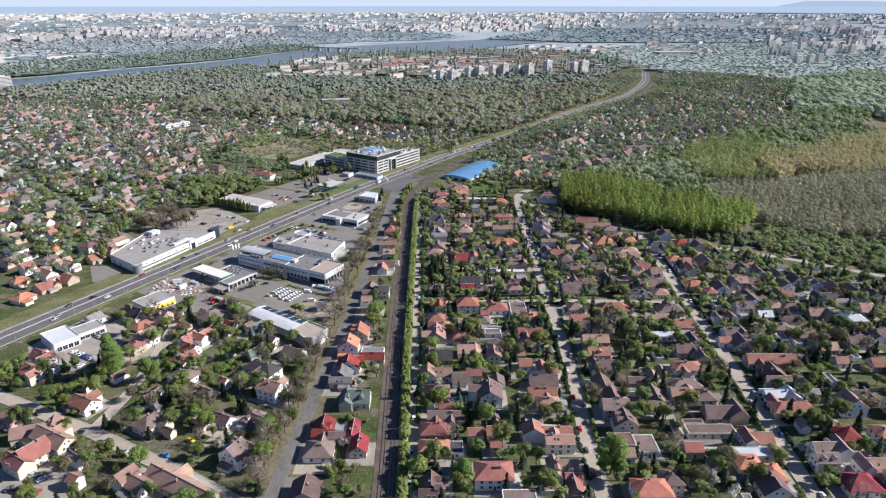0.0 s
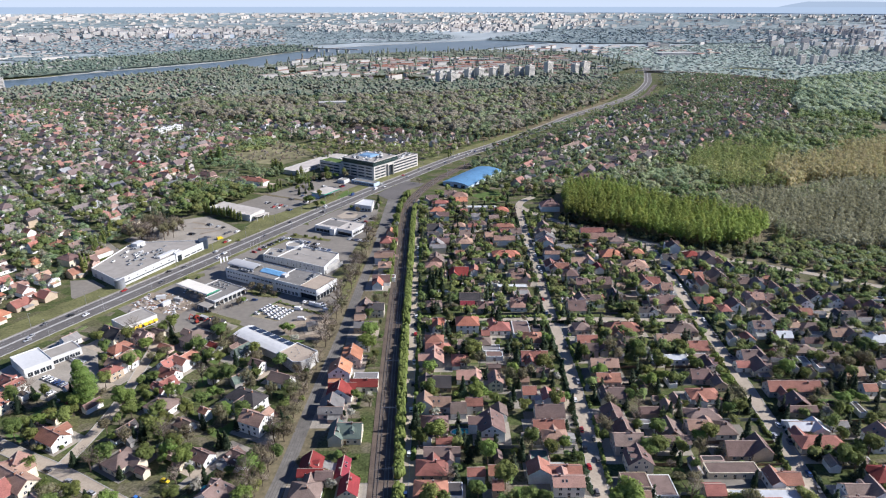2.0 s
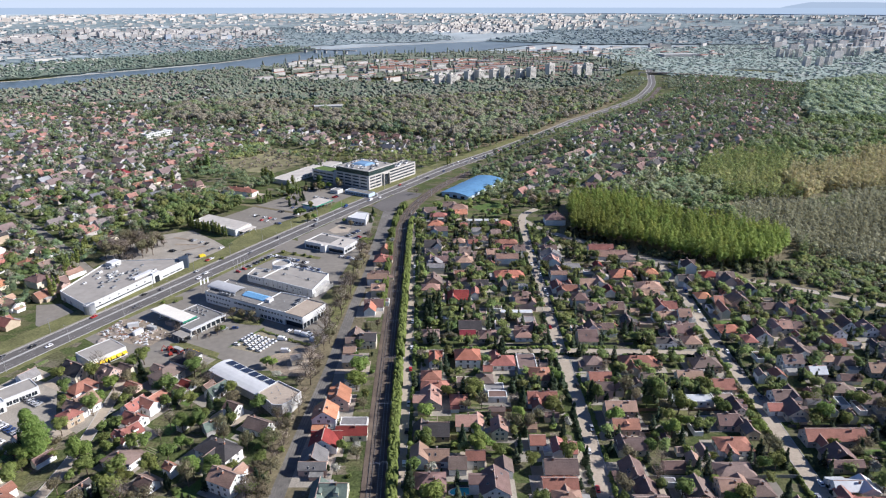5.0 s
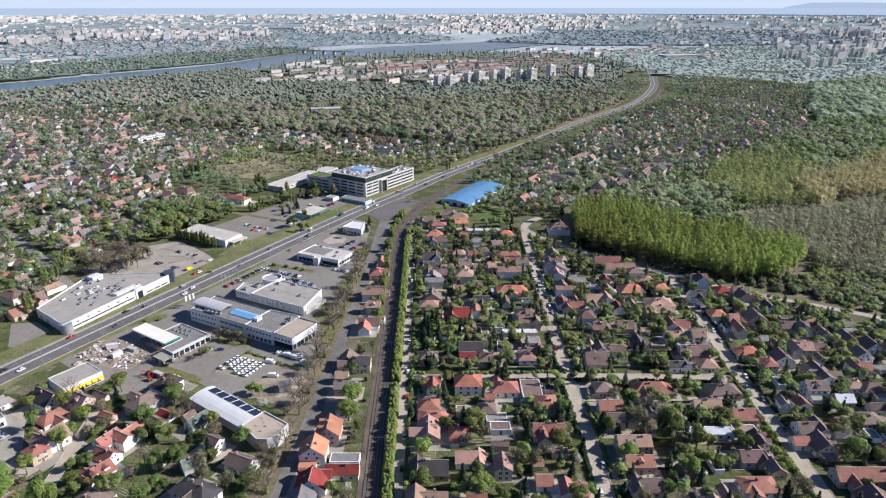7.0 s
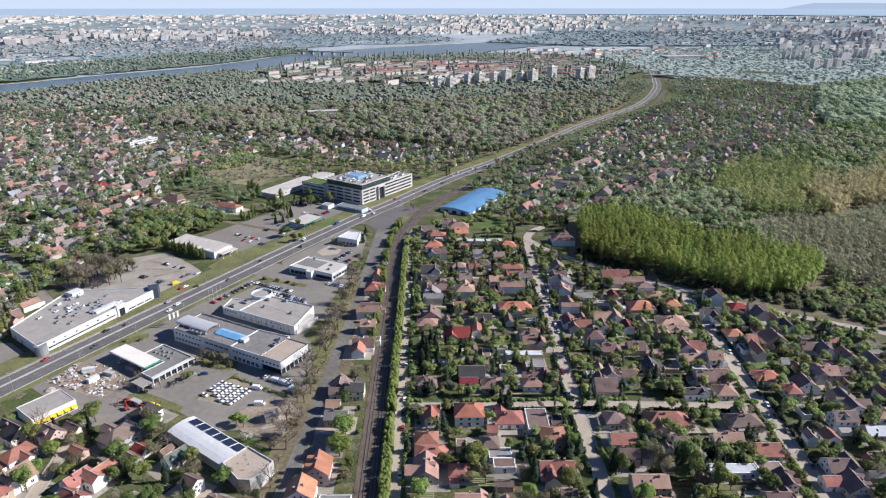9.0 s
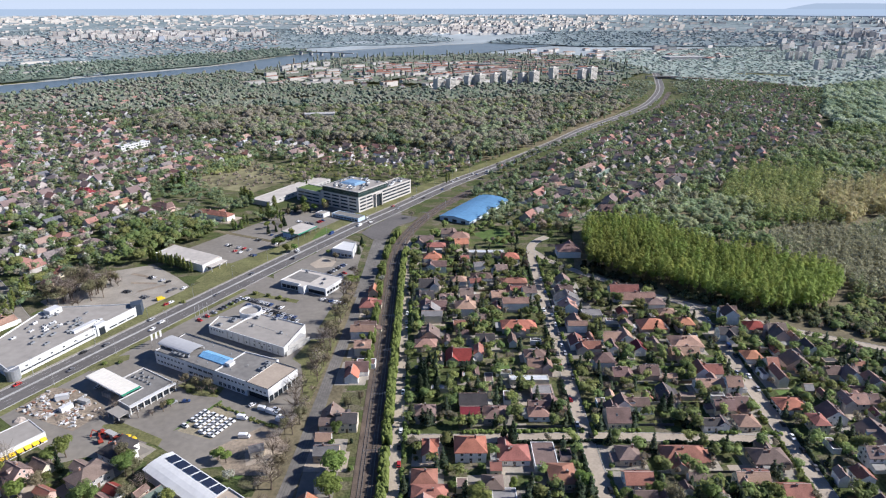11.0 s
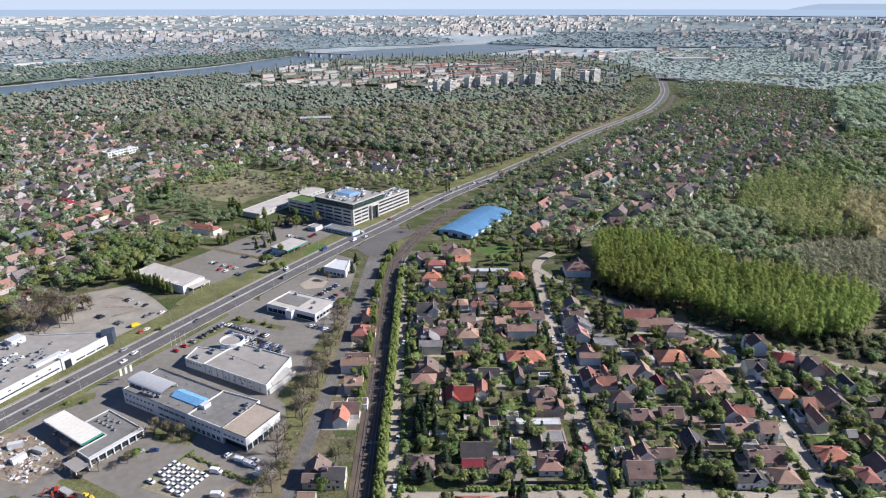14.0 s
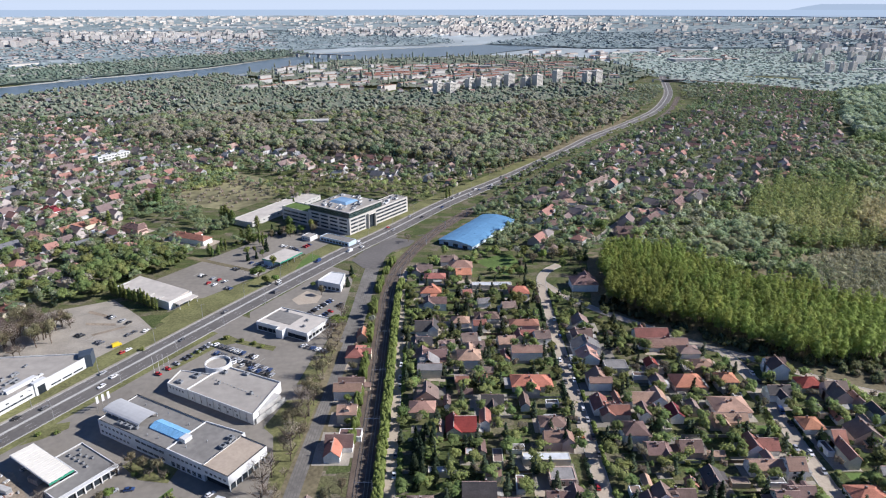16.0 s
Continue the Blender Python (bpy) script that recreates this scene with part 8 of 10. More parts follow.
for i in range(50):
    slab(flats, rng.uniform(350, 1150), rng.uniform(2500, 3100), rng.uniform(25, 70), rng.uniform(12, 25), rng.uniform(6, 11), rng.uniform(25, 60), rng.choice((0, 1)), rng.choice((2, 3, 4)), False)
slab(flats, 905, 2560, 150, 60, 11, 12, 0, 0, False)
slab(flats, 1340, 2190, 60, 16, 8, 5, 0, 0, False)
slab(flats, 955, 1633, 40, 14, 6, 5, 0, 0, False)
slab(flats, -199, 1223, 50, 18, 14, 12, 0, 0, False)
tagged(part("far_blocks", flats, FLAT_MATS), "distant low blocks of flats and halls", "blocks", kind="stuff")

# ---- woods ----
def wood(name, poly, gap, kind, h, w, n, size, leaf, label, seed, level=1, clump=6, lean=0.8, rows=None, warp=0.0, tall=1.0, core=2, fill=0.72, up=0.5, clear=free, vary=(0.72, 1.2)):
    """A whole wood as one mass: crowns of lumps and clumps, each tree of its own size and tint."""
    r = np.random.default_rng(seed)
    rr = random.Random(seed)
    xs, ys = [p[0] for p in poly], [p[1] for p in poly]
    spots = []
    for i in range(int((max(xs) - min(xs) + 2 * warp) / gap) + 1):
        for j in range(int((max(ys) - min(ys) + 2 * warp) / gap) + 1):
            x = min(xs) - warp + i * gap + rr.uniform(-0.5, 0.5) * gap * (0.35 if rows else lean)
            y = min(ys) - warp + (j + (i % 2) * 0.5) * gap + rr.uniform(-0.5, 0.5) * gap * lean
            wx = x + warp * 2 * noise.noise(Vector((x * 0.016, y * 0.016, seed)))
            wy = y + warp * 2 * noise.noise(Vector((x * 0.016, y * 0.016, seed + 40)))
            if inside(wx, wy, poly) and abs(x) < 0.75 * y + 60 and clear(x, y):
                spots.append((x, y))
    V, F, T, S, base = [], [], [], [], 0
    for x, y in spots:
        q = rr.uniform(*vary)
        v, f = crown(r, kind, h * q, w * (rr.uniform(0.8, 1.3) if vary[0] > 0.7 else q * rr.uniform(0.8, 1.2)), n, level, clump, size, 0.6, True, tall, core, fill, up)
        fx, fy, fz, s = fold(x, y)
        v = v * s + np.array((fx, fy, fz))
        V.append(v)
        F.append(f + base)
        base += len(v)
        T.append(np.full(len(v), min(1, max(0, 0.5 + 0.6 * noise.noise(Vector((x * 0.02, y * 0.02, 7))) + 0.7 * noise.noise(Vector((x * 0.006, y * 0.006, 3))) + rr.uniform(-0.35, 0.35)))))
        if kind == "stemmed":
            q3 = np.array([(0.2, 0), (-0.1, 0.17), (-0.1, -0.17)])
            stem = np.concatenate([np.c_[q3, np.zeros(3)], np.c_[q3 * 0.5, np.full(3, h * 0.55)]]) + np.array((fx, fy, fz))
            V.append(stem)
            F.append(np.array([(0, 1, 4), (0, 4, 3), (1, 2, 5), (1, 5, 4), (2, 0, 3), (2, 3, 5)]) + base)
            base += 6
            T.append(np.zeros(6))
            S.append((len(f), 6))
    if not V:
        return None
    if S:
        which = np.concatenate([np.r_[np.zeros(a, int), np.ones(b, int)] for a, b in S])
        return tagged(new(name, joined_mesh(name, np.concatenate(V), np.concatenate(F), [WOODS[leaf], BARK], np.concatenate(T), which)), label, "wood", kind="stuff")
    return tagged(new(name, joined_mesh(name, np.concatenate(V), np.concatenate(F), [WOODS[leaf]], np.concatenate(T))), label, "wood", kind="stuff")


def canopy(name, poly, step, h, swell, leaf, label, seed, thin=0.0, clear=free):
    """The closed roof of a far wood: one uneven sheet, a little hill for each crown, with holes where land is open."""
    r = np.random.default_rng(seed)
    xs, ys = [p[0] for p in poly], [p[1] for p in poly]
    nx, ny = int((max(xs) - min(xs)) / step) + 2, int((max(ys) - min(ys)) / step) + 2
    index, V, T = -np.ones((ny, nx), int), [], []
    for j in range(ny):
        for i in range(nx):
            x = min(xs) + (i + (j % 2) * 0.5) * step + r.uniform(-0.3, 0.3) * step
            y = min(ys) + j * step + r.uniform(-0.3, 0.3) * step
            wide = noise.noise(Vector((x * 0.7 / step / 6, y * 0.7 / step / 6, seed)))
            if not inside(x, y, poly) or abs(x) > 0.75 * y + 60 or not clear(x, y) or wide < thin - 0.6:
                continue
            up = h * (1 + 0.25 * wide) + swell * r.uniform(-1, 1)
            fx, fy, fz, s = fold(x, y, max(0.6, up))
            index[j, i] = len(V)
            V.append((fx, fy, fz))
            T.append(min(1, max(0, 0.5 + 0.8 * noise.noise(Vector((x / step / 9, y / step / 9, seed + 5))) + r.uniform(-0.5, 0.5))))
    F = []
    for j in range(ny - 1):
        odd = j % 2
        for i in range(nx - 1):
            a, b, c, d = index[j, i], index[j, i + 1], index[j + 1, i], index[j + 1, i + 1]
            for q in (((a, b, d), (a, d, c)) if odd else ((a, b, c), (b, d, c))):
                if min(q) >= 0:
                    F.append(q)
    return tagged(new(name, joined_mesh(name, np.array(V), np.array(F), [WOODS[leaf]], np.array(T))), label, "wood", kind="stuff")


def outside(*polys):
    """Free land that lies in none of the given outlines."""
    return lambda x, y: free(x, y) and not any(inside(x, y, q) for q in polys)


PLANT = [(110, 580), (136, 553), (164, 527), (212, 500), (248, 500), (284, 530), (288, 546), (257, 576), (214, 602), (196, 636), (172, 664), (130, 658)]
BARE = [(262, 606), (298, 655), (366, 668), (440, 695), (580, 690), (540, 540), (410, 480), (314, 500), (296, 520), (298, 553), (277, 577)]
OCHRE = [(379, 745), (412, 790), (446, 778), (500, 815), (552, 870), (660, 930), (680, 760), (560, 700), (440, 700), (366, 672)]
OLIVE = [(272, 757), (396, 892), (434, 850), (453, 808), (412, 790), (379, 745), (366, 672), (300, 657), (284, 660), (305, 700)]
PALE_ROW = [(256, 634), (290, 642), (308, 617), (303, 594), (272, 600)]
WILLOWS = [(206, 668), (226, 704), (258, 733), (302, 724), (302, 700), (284, 657), (250, 645), (209, 641)]
wood("plantation_foot", [(110, 572), (139, 545), (187, 509), (228, 485), (264, 472), (300, 466), (300, 506), (262, 508), (212, 508), (166, 535), (114, 588)], 4.6, "bush", 4.2, 5.4, 4, 0.5, "understory", "dark bushes along the foot of the poplars", 98, 1, 60, 1.4, core=5, fill=0.9, vary=(0.5, 1.3))
wood("lot_hedge", [(-106, 403.5), (-89.5, 394.5), (-90.2, 393), (-106.8, 402.2)], 1.1, "bush", 1.0, 1.6, 2, 0.25, "green", "clipped dark hedge beside the car lot", 99, 1, 30, 0.8, core=5, fill=0.9, clear=lambda x, y: True)
wood("plot_hedge", [(-86, 391.5), (-70.5, 384.5), (-71.2, 383), (-86.8, 390)], 1.1, "bush", 1.0, 1.6, 2, 0.25, "green", "clipped dark hedge beside the bare plot", 100, 1, 30, 0.8, core=5, fill=0.9, clear=lambda x, y: True)
wood("poplar_plantation", PLANT, 4.6, "stemmed", 19, 5.2, 4, 0.36, "poplar", "dense plantation of bright yellow-green young poplars", 31, 1, 210, 0.8, True, 6, 2.0, up=0.8)
wood("willow_edge", [(302, 520), (283, 455), (330, 452), (430, 415), (520, 440), (500, 500), (410, 478), (330, 492)], 8, "round", 6, 7, 5, 0.6, "willow", "green willow bushes beside the scrub", 44, 1, 60, 1.2, None, 6, 1.1, up=0.8)
wood("scrub", [(242, 480), (270, 458), (330, 420), (420, 366), (520, 420), (520, 480), (410, 478), (314, 500), (290, 512), (284, 528)], 6.0, "bush", 4.5, 7.5, 4, 0.6, "green", "tangled green scrub and young willows", 32, 1, 50, 1.3, core=3, fill=0.85, up=0.9, vary=(0.5, 1.4))
wood("scrub_edge", [(226, 490), (270, 458), (330, 420), (420, 366), (500, 330), (520, 420), (330, 520)], 7, "bush", 3.5, 5, 3, 0.6, "twigs", "brown scrub along the lane", 42, 1, 60, 1.2)
wood("bare_wood", BARE, 5.2, "column", 13, 6.0, 3, 0.42, "brown_wood", "grey-brown leafless wood with thin upright twigs", 33, 1, 46, 1.0, None, 10, 2.6, up=0.8)
wood("pale_willows", WILLOWS, 8.5, "round", 13, 12, 6, 0.7, "pale", "whitish-green willows in young leaf", 45, 1, 80, 1.1, None, 8, core=4, fill=0.85, up=1.1, vary=(0.6, 1.3))
wood("pale_willow_row", PALE_ROW, 5.5, "column", 8, 6, 4, 0.5, "pale", "row of whitish young willows before the bare wood", 91, 1, 60, 1.1, None, 3, 1.6, up=0.9)
wood("ochre_wood", OCHRE, 6.0, "column", 18, 7.0, 3, 0.7, "ochre", "ochre-coloured budding willows", 34, 1, 36, 1.0, None, 12, 2.2, up=0.8)
wood("between_wood", [(480, 690), (660, 700), (760, 900), (660, 980), (552, 880), (600, 800)], 11, "round", 14, 11, 5, 0.80, "willow", "green willows among the bare trees", 70, 1, 40, 1.5, core=3, fill=0.85, up=1.1)
wood("willow_wood", [(150, 655), (200, 640), (240, 606), (280, 580), (300, 640), (400, 690), (500, 810), (660, 980), (760, 1130), (640, 1150), (552, 1040), (432, 930), (300, 810), (200, 730)], 8, "round", 13, 12, 6, 0.85, "willow", "mixed wood of green and pale willows", 35, 1, 44, 1.2, None, 10, 1.3, core=4, fill=0.85, up=1.0, clear=outside(PLANT, BARE, OCHRE, OLIVE, PALE_ROW, WILLOWS), vary=(0.55, 1.35))
wood("young_poplars", OLIVE, 7.2, "column", 17, 8, 4, 0.7, "olive", "olive-yellow young poplars among the willows", 46, 1, 70, 1.2, None, 12, 1.6, up=0.8)
EAST_WOOD = [(640, 560), (900, 500), (1400, 1000), (1500, 1700), (1150, 1800), (905, 1650), (700, 1290), (640, 1150), (760, 1130), (740, 860), (680, 760), (580, 690)]
wood("far_wood", EAST_WOOD, 9, "dome", 12, 14, 1, 1.1, "east", "mixed woodland of willows in young leaf", 36, 1, 6, 1.3, core=3, fill=1.0, up=1.1, vary=(0.55, 1.45))
wood("far_pale_wood", EAST_WOOD, 27, "round", 17, 18, 6, 1.6, "pale", "pale willows in the far woodland", 47, 1, 24, 1.6, core=4, fill=0.85, up=1.1)
PARK = [(-460, 1130), (-330, 1085), (-150, 1035), (10, 975), (60, 930), (130, 1000), (260, 1180), (400, 1440), (330, 1520), (100, 1420), (-150, 1350), (-500, 1300)]
wood("park", PARK, 11, "round", 15, 17, 6, 1.3, "grove", "large park of brown budding and green trees", 37, 1, 20, 1.3, core=6, fill=1.0, up=1.0, vary=(0.6, 1.35))
wood("park_green", PARK, 27, "round", 16, 15, 5, 1.3, "mixed", "green trees in the large park", 43, 1, 26, 1.7, core=3, fill=0.85, up=1.1)
wood("fallow_shrubs", [(-345, 914), (-297, 975), (-225, 925), (-235, 880), (-262, 850), (-305, 821)], 5.5, "bush", 6, 7, 3, 0.7, "mixed", "young green shrubs on fallow land", 38, 1, 30, 1.5, None, 12)
wood("field_scrub", [(-330, 910), (-290, 960), (-205, 905), (-168, 845), (-198, 790), (-258, 812), (-300, 828)], 9, "bush", 2.6, 3.6, 3, 0.5, "park", "low brown scrub on the fallow field", 81, 1, 26, 1.6)
THICKET = [(-374, 860), (-310, 800), (-273, 786), (-240, 790), (-262, 822), (-262, 850), (-250, 880), (-225, 890), (-200, 862), (-172, 850), (-170, 866), (-241, 917), (-307, 947), (-348, 918)]
wood("field_thicket", THICKET, 8, "round", 8, 8, 5, 0.6, "suburb", "young green trees round the fallow field", 86, 1, 60, 1.5, core=2, fill=0.85, up=1.0)
wood("field_thicket_bare", THICKET, 13, "round", 8, 8, 5, 0.6, "park", "brown budding trees round the fallow field", 87, 1, 60, 1.5, core=2, fill=0.85, up=1.0)
wood("field_edge_trees", [(-316, 804), (-275, 790), (-238, 784), (-208, 772), (-206, 754), (-232, 750), (-285, 756), (-318, 774)], 9, "round", 9, 8.5, 5, 0.6, "suburb", "leafy trees along the edge of the field", 90, 1, 70, 1.5, core=2, fill=0.85, up=1.0, clear=lambda x, y: noise.noise(Vector((x * 0.05, y * 0.05, 2))) > -0.25)
BELT = [(-236, 622), (-212, 632), (-190, 656), (-152, 706), (-172, 738), (-223, 751), (-222, 728), (-192, 704), (-204, 680), (-246, 662), (-279, 688), (-276, 654), (-254, 600)]
wood("garden_belt", BELT, 8.5, "round", 10, 9, 5, 0.6, "suburb", "leafy garden trees behind the car park", 88, 1, 80, 1.5, core=2, fill=0.85, up=1.0)
wood("store_grove", GROVE, 7.0, "round", 11.5, 10, 7, 0.45, "green", "dense tall leafy trees behind the discount store", 97, 1, 130, 1.4, core=5, fill=0.86, vary=(0.7, 1.3))
wood("garden_belt_poplars", BELT, 17, "column", 14, 5, 4, 0.5, "suburb", "slender green poplars behind the car park", 89, 1, 80, 1.5)
MIDWEST = [(-460, 1130), (-400, 1040), (-330, 965), (-150, 905), (30, 885), (60, 930), (10, 975), (-150, 1035), (-330, 1085)]
wood("midwest_trees", MIDWEST, 13, "round", 11, 10, 5, 1.0, "suburb", "leafy trees among houses before the park", 82, 1, 24, 1.6, core=2, fill=0.85, up=1.1)
wood("midwest_bare_trees", MIDWEST, 17, "round", 11, 10, 5, 1.0, "park", "brown trees among houses before the park", 83, 1, 22, 1.6, core=2, fill=0.85, up=1.1)
wood("midwest_conifers", MIDWEST, 22, "cone", 13, 5, 5, 0.8, "dark", "dark conifers among houses before the park", 84, 1, 24, 1.6)
wood("park_poplars", [(-20, 895), (40, 890), (130, 1000), (260, 1180), (330, 1300), (280, 1290), (120, 1060)], 13, "column", 19, 6, 4, 0.8, "suburb", "tall dark poplars along the main road", 85, 1, 40, 1.4, None, 0, 1.5)
wood("park_dark_trees", PARK, 40, "round", 17, 16, 5, 1.4, "suburb", "dark green trees in the large park", 86, 1, 26, 1.8, core=2, fill=0.85, up=1.0)
wood("bend_trees", [(320, 1430), (400, 1445), (470, 1580), (560, 1790), (480, 1800), (420, 1700), (330, 1560)], 13, "round", 11, 13, 5, 1.3, "mid", "trees inside the bend of the road", 87, 1, 14, 1.4, core=2, fill=0.85, up=1.0)
wood("bend_trees_outer", [(520, 1560), (600, 1480), (640, 1560), (660, 1800), (600, 1800)], 13, "round", 11, 13, 5, 1.3, "mid", "trees outside the bend of the road", 88, 1, 14, 1.4, core=2, fill=0.85, up=1.0)
wood("office_trees", [(-150, 790), (-120, 830), (-60, 830), (-22, 800), (40, 870), (60, 930), (20, 890), (-150, 905), (-190, 880)], 12, "round", 10, 9, 5, 0.67, "mixed", "green trees behind the office", 49, 1, 50, 1.6, core=2, fill=0.85, up=1.1)
wood("office_bare_trees", [(-150, 790), (-120, 830), (-60, 830), (-22, 800), (40, 870), (60, 930), (20, 890), (-150, 905), (-190, 880)], 16, "round", 10, 9, 5, 0.67, "park", "brown budding trees behind the office", 39, 1, 50, 1.6, core=2, fill=0.85, up=1.1)
wood("hall_trees", [(70, 690), (80, 760), (50, 790), (24, 760), (36, 765), (66, 735), (36, 676), (44, 668)], 6.5, "round", 9, 8, 5, 0.56, "pale", "pale budding trees round the sports hall", 40, 1, 60, 1.2, core=2, fill=0.85, up=1.1)
wood("lawn_trees", [(-8, 640), (4, 668), (30, 662), (44, 672), (64, 668), (74, 640), (60, 618), (20, 618)], 9, "round", 8, 7, 6, 0.45, "bright", "young green trees round the lawn", 74, 1, 110, 1.6, core=5, fill=0.86)
wood("lawn_bare_trees", [(-8, 640), (4, 668), (30, 662), (44, 672), (64, 668), (74, 640), (60, 618), (20, 618)], 12, "round", 8, 7, 6, 0.4, "twigs", "brown budding trees round the lawn", 76, 1, 90, 1.6, core=5, fill=0.86)
G_EAST = [(-11, 335), (330, 315), (330, 400), (268, 442), (184, 497), (134, 536), (104, 562), (76, 605), (20, 612), (-20, 640)]
G_WEST = [(-270, 380), (-252, 430), (-266, 500), (-262, 560), (-222, 592), (-204, 640), (-186, 672), (-120, 700), (-170, 740), (-262, 700), (-310, 800), (-280, 940), (-500, 1310), (-960, 1300), (-640, 860), (-420, 540)]
G_NORTH = [(25, 690), (60, 668), (110, 655), (150, 690), (300, 806), (432, 932), (552, 1048), (690, 1290), (905, 1650), (780, 1820), (640, 1800), (560, 1560), (460, 1390), (300, 1180), (90, 920), (40, 780)]
wood("garden_trees", G_EAST, 12.2, "round", 8, 7.6, 7, 0.36, "green", "leafy garden trees between the houses", 50, 1, 170, 1.6, core=5, fill=0.86)
wood("garden_bright_trees", G_EAST, 16, "round", 7.5, 7, 7, 0.36, "bright", "bright new-leaved garden trees between the houses", 71, 1, 160, 1.6, core=5, fill=0.86)
wood("yard_bright_trees", [(-9, 186), (330, 186), (330, 330), (-9, 348)], 25, "round", 7.5, 7, 7, 0.36, "bright", "bright new-leaved trees in the gardens", 72, 1, 160, 1.7, core=5, fill=0.86)
wood("garden_bare_trees", G_EAST, 19, "round", 7, 6, 4, 0.26, "twigs", "brown budding garden trees between the houses", 51, 1, 100, 1.6, core=5, fill=0.86)
wood("garden_shrubs", G_EAST, 8.6, "bush", 2.3, 3.0, 3, 0.35, "green", "low garden shrubs between the houses", 52, 1, 36, 1.7, core=5, fill=0.9)
wood("garden_conifers", G_EAST, 13, "cone", 9.5, 4.6, 5, 0.45, "dark", "dark garden conifers between the houses", 53, 1, 60, 1.7, core=5, fill=0.9)
wood("yard_conifers", [(-9, 186), (330, 186), (330, 330), (-9, 348)], 16, "cone", 9, 4.4, 5, 0.4, "dark", "dark conifers in the gardens", 68, 1, 60, 1.7, core=5, fill=0.9)
wood("yard_trees", [(-9, 186), (330, 186), (330, 330), (-9, 348)], 22, "round", 7, 6.5, 6, 0.34, "green", "leafy trees in the gardens", 69, 1, 130, 1.7, core=5, fill=0.86)
wood("near_west_trees", [(-268, 500), (-264, 560), (-224, 594), (-206, 640), (-188, 672), (-262, 695), (-430, 720), (-420, 560), (-300, 440)], 14.5, "round", 11.5, 10, 7, 0.5, "green", "big leafy trees among houses beyond the main road", 73, 1, 120, 1.6, core=5, fill=0.86)
wood("suburb_poplars", G_WEST, 30, "column", 16, 6, 4, 0.6, "suburb", "slender green poplars among far houses", 103, 1, 40, 1.5)
wood("suburb_trees", G_WEST, 12.3, "round", 10.5, 9.5, 5, 0.95, "suburb", "leafy garden trees among far houses", 54, 1, 24, 1.6, core=2, fill=0.85, up=1.1)
wood("suburb_bare_trees", G_WEST, 16, "round", 10, 9, 5, 0.8, "grove", "brown budding trees among far houses", 55, 1, 24, 1.7, core=3, fill=0.85, up=1.0, vary=(0.6, 1.4))
wood("suburb_conifers", G_WEST, 25, "cone", 12, 5, 5, 0.7, "dark", "dark conifers among far houses", 56, 1, 22, 1.7)
wood("northern_poplars", G_NORTH, 27, "column", 18, 6, 4, 0.7, "suburb", "slender green poplars among northern houses", 104, 1, 40, 1.5)
wood("northern_trees", G_NORTH, 11.5, "round", 11.5, 10, 5, 1.00, "suburb", "leafy garden trees among northern houses", 57, 1, 24, 1.6, core=2, fill=0.85, up=1.1)
wood("northern_bare_trees", G_NORTH, 21, "round", 10, 9, 5, 0.9, "grove", "brown budding trees among northern houses", 58, 1, 20, 1.6, core=3, fill=0.85, up=1.1, vary=(0.6, 1.4))
wood("northern_conifers", G_NORTH, 23, "cone", 12, 5, 5, 0.7, "dark", "dark conifers among northern houses", 59, 1, 24, 1.7)
wood("roadside_trees", [(60, 860), (100, 850), (260, 1100), (460, 1400), (560, 1650), (540, 1700), (420, 1470), (200, 1090)], 13, "round", 7, 7, 5, 0.70, "mixed", "shrubs between the railway and houses", 41, 1, 24, 1.3, core=2, fill=0.85, up=1.1)
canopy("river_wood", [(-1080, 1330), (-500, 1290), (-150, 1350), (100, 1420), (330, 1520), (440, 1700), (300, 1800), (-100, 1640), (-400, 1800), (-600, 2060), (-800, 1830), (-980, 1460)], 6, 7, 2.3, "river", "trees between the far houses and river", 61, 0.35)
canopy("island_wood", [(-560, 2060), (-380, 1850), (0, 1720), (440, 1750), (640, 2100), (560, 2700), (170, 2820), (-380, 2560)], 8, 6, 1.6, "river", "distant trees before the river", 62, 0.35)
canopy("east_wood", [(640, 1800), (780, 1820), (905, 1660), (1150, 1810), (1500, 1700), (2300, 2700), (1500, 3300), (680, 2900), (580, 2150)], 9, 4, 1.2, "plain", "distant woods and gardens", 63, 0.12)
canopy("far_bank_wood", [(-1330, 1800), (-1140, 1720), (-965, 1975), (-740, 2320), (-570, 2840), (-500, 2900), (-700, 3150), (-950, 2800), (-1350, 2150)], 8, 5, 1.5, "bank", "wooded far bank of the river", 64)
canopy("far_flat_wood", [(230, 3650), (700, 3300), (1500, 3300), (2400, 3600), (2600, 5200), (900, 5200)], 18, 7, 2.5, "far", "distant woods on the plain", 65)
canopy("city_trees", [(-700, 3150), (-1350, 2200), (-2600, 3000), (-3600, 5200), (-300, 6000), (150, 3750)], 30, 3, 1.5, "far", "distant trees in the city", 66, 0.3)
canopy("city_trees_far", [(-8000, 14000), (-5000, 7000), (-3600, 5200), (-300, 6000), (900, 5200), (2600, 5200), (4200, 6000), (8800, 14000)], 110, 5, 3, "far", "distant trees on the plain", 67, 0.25)


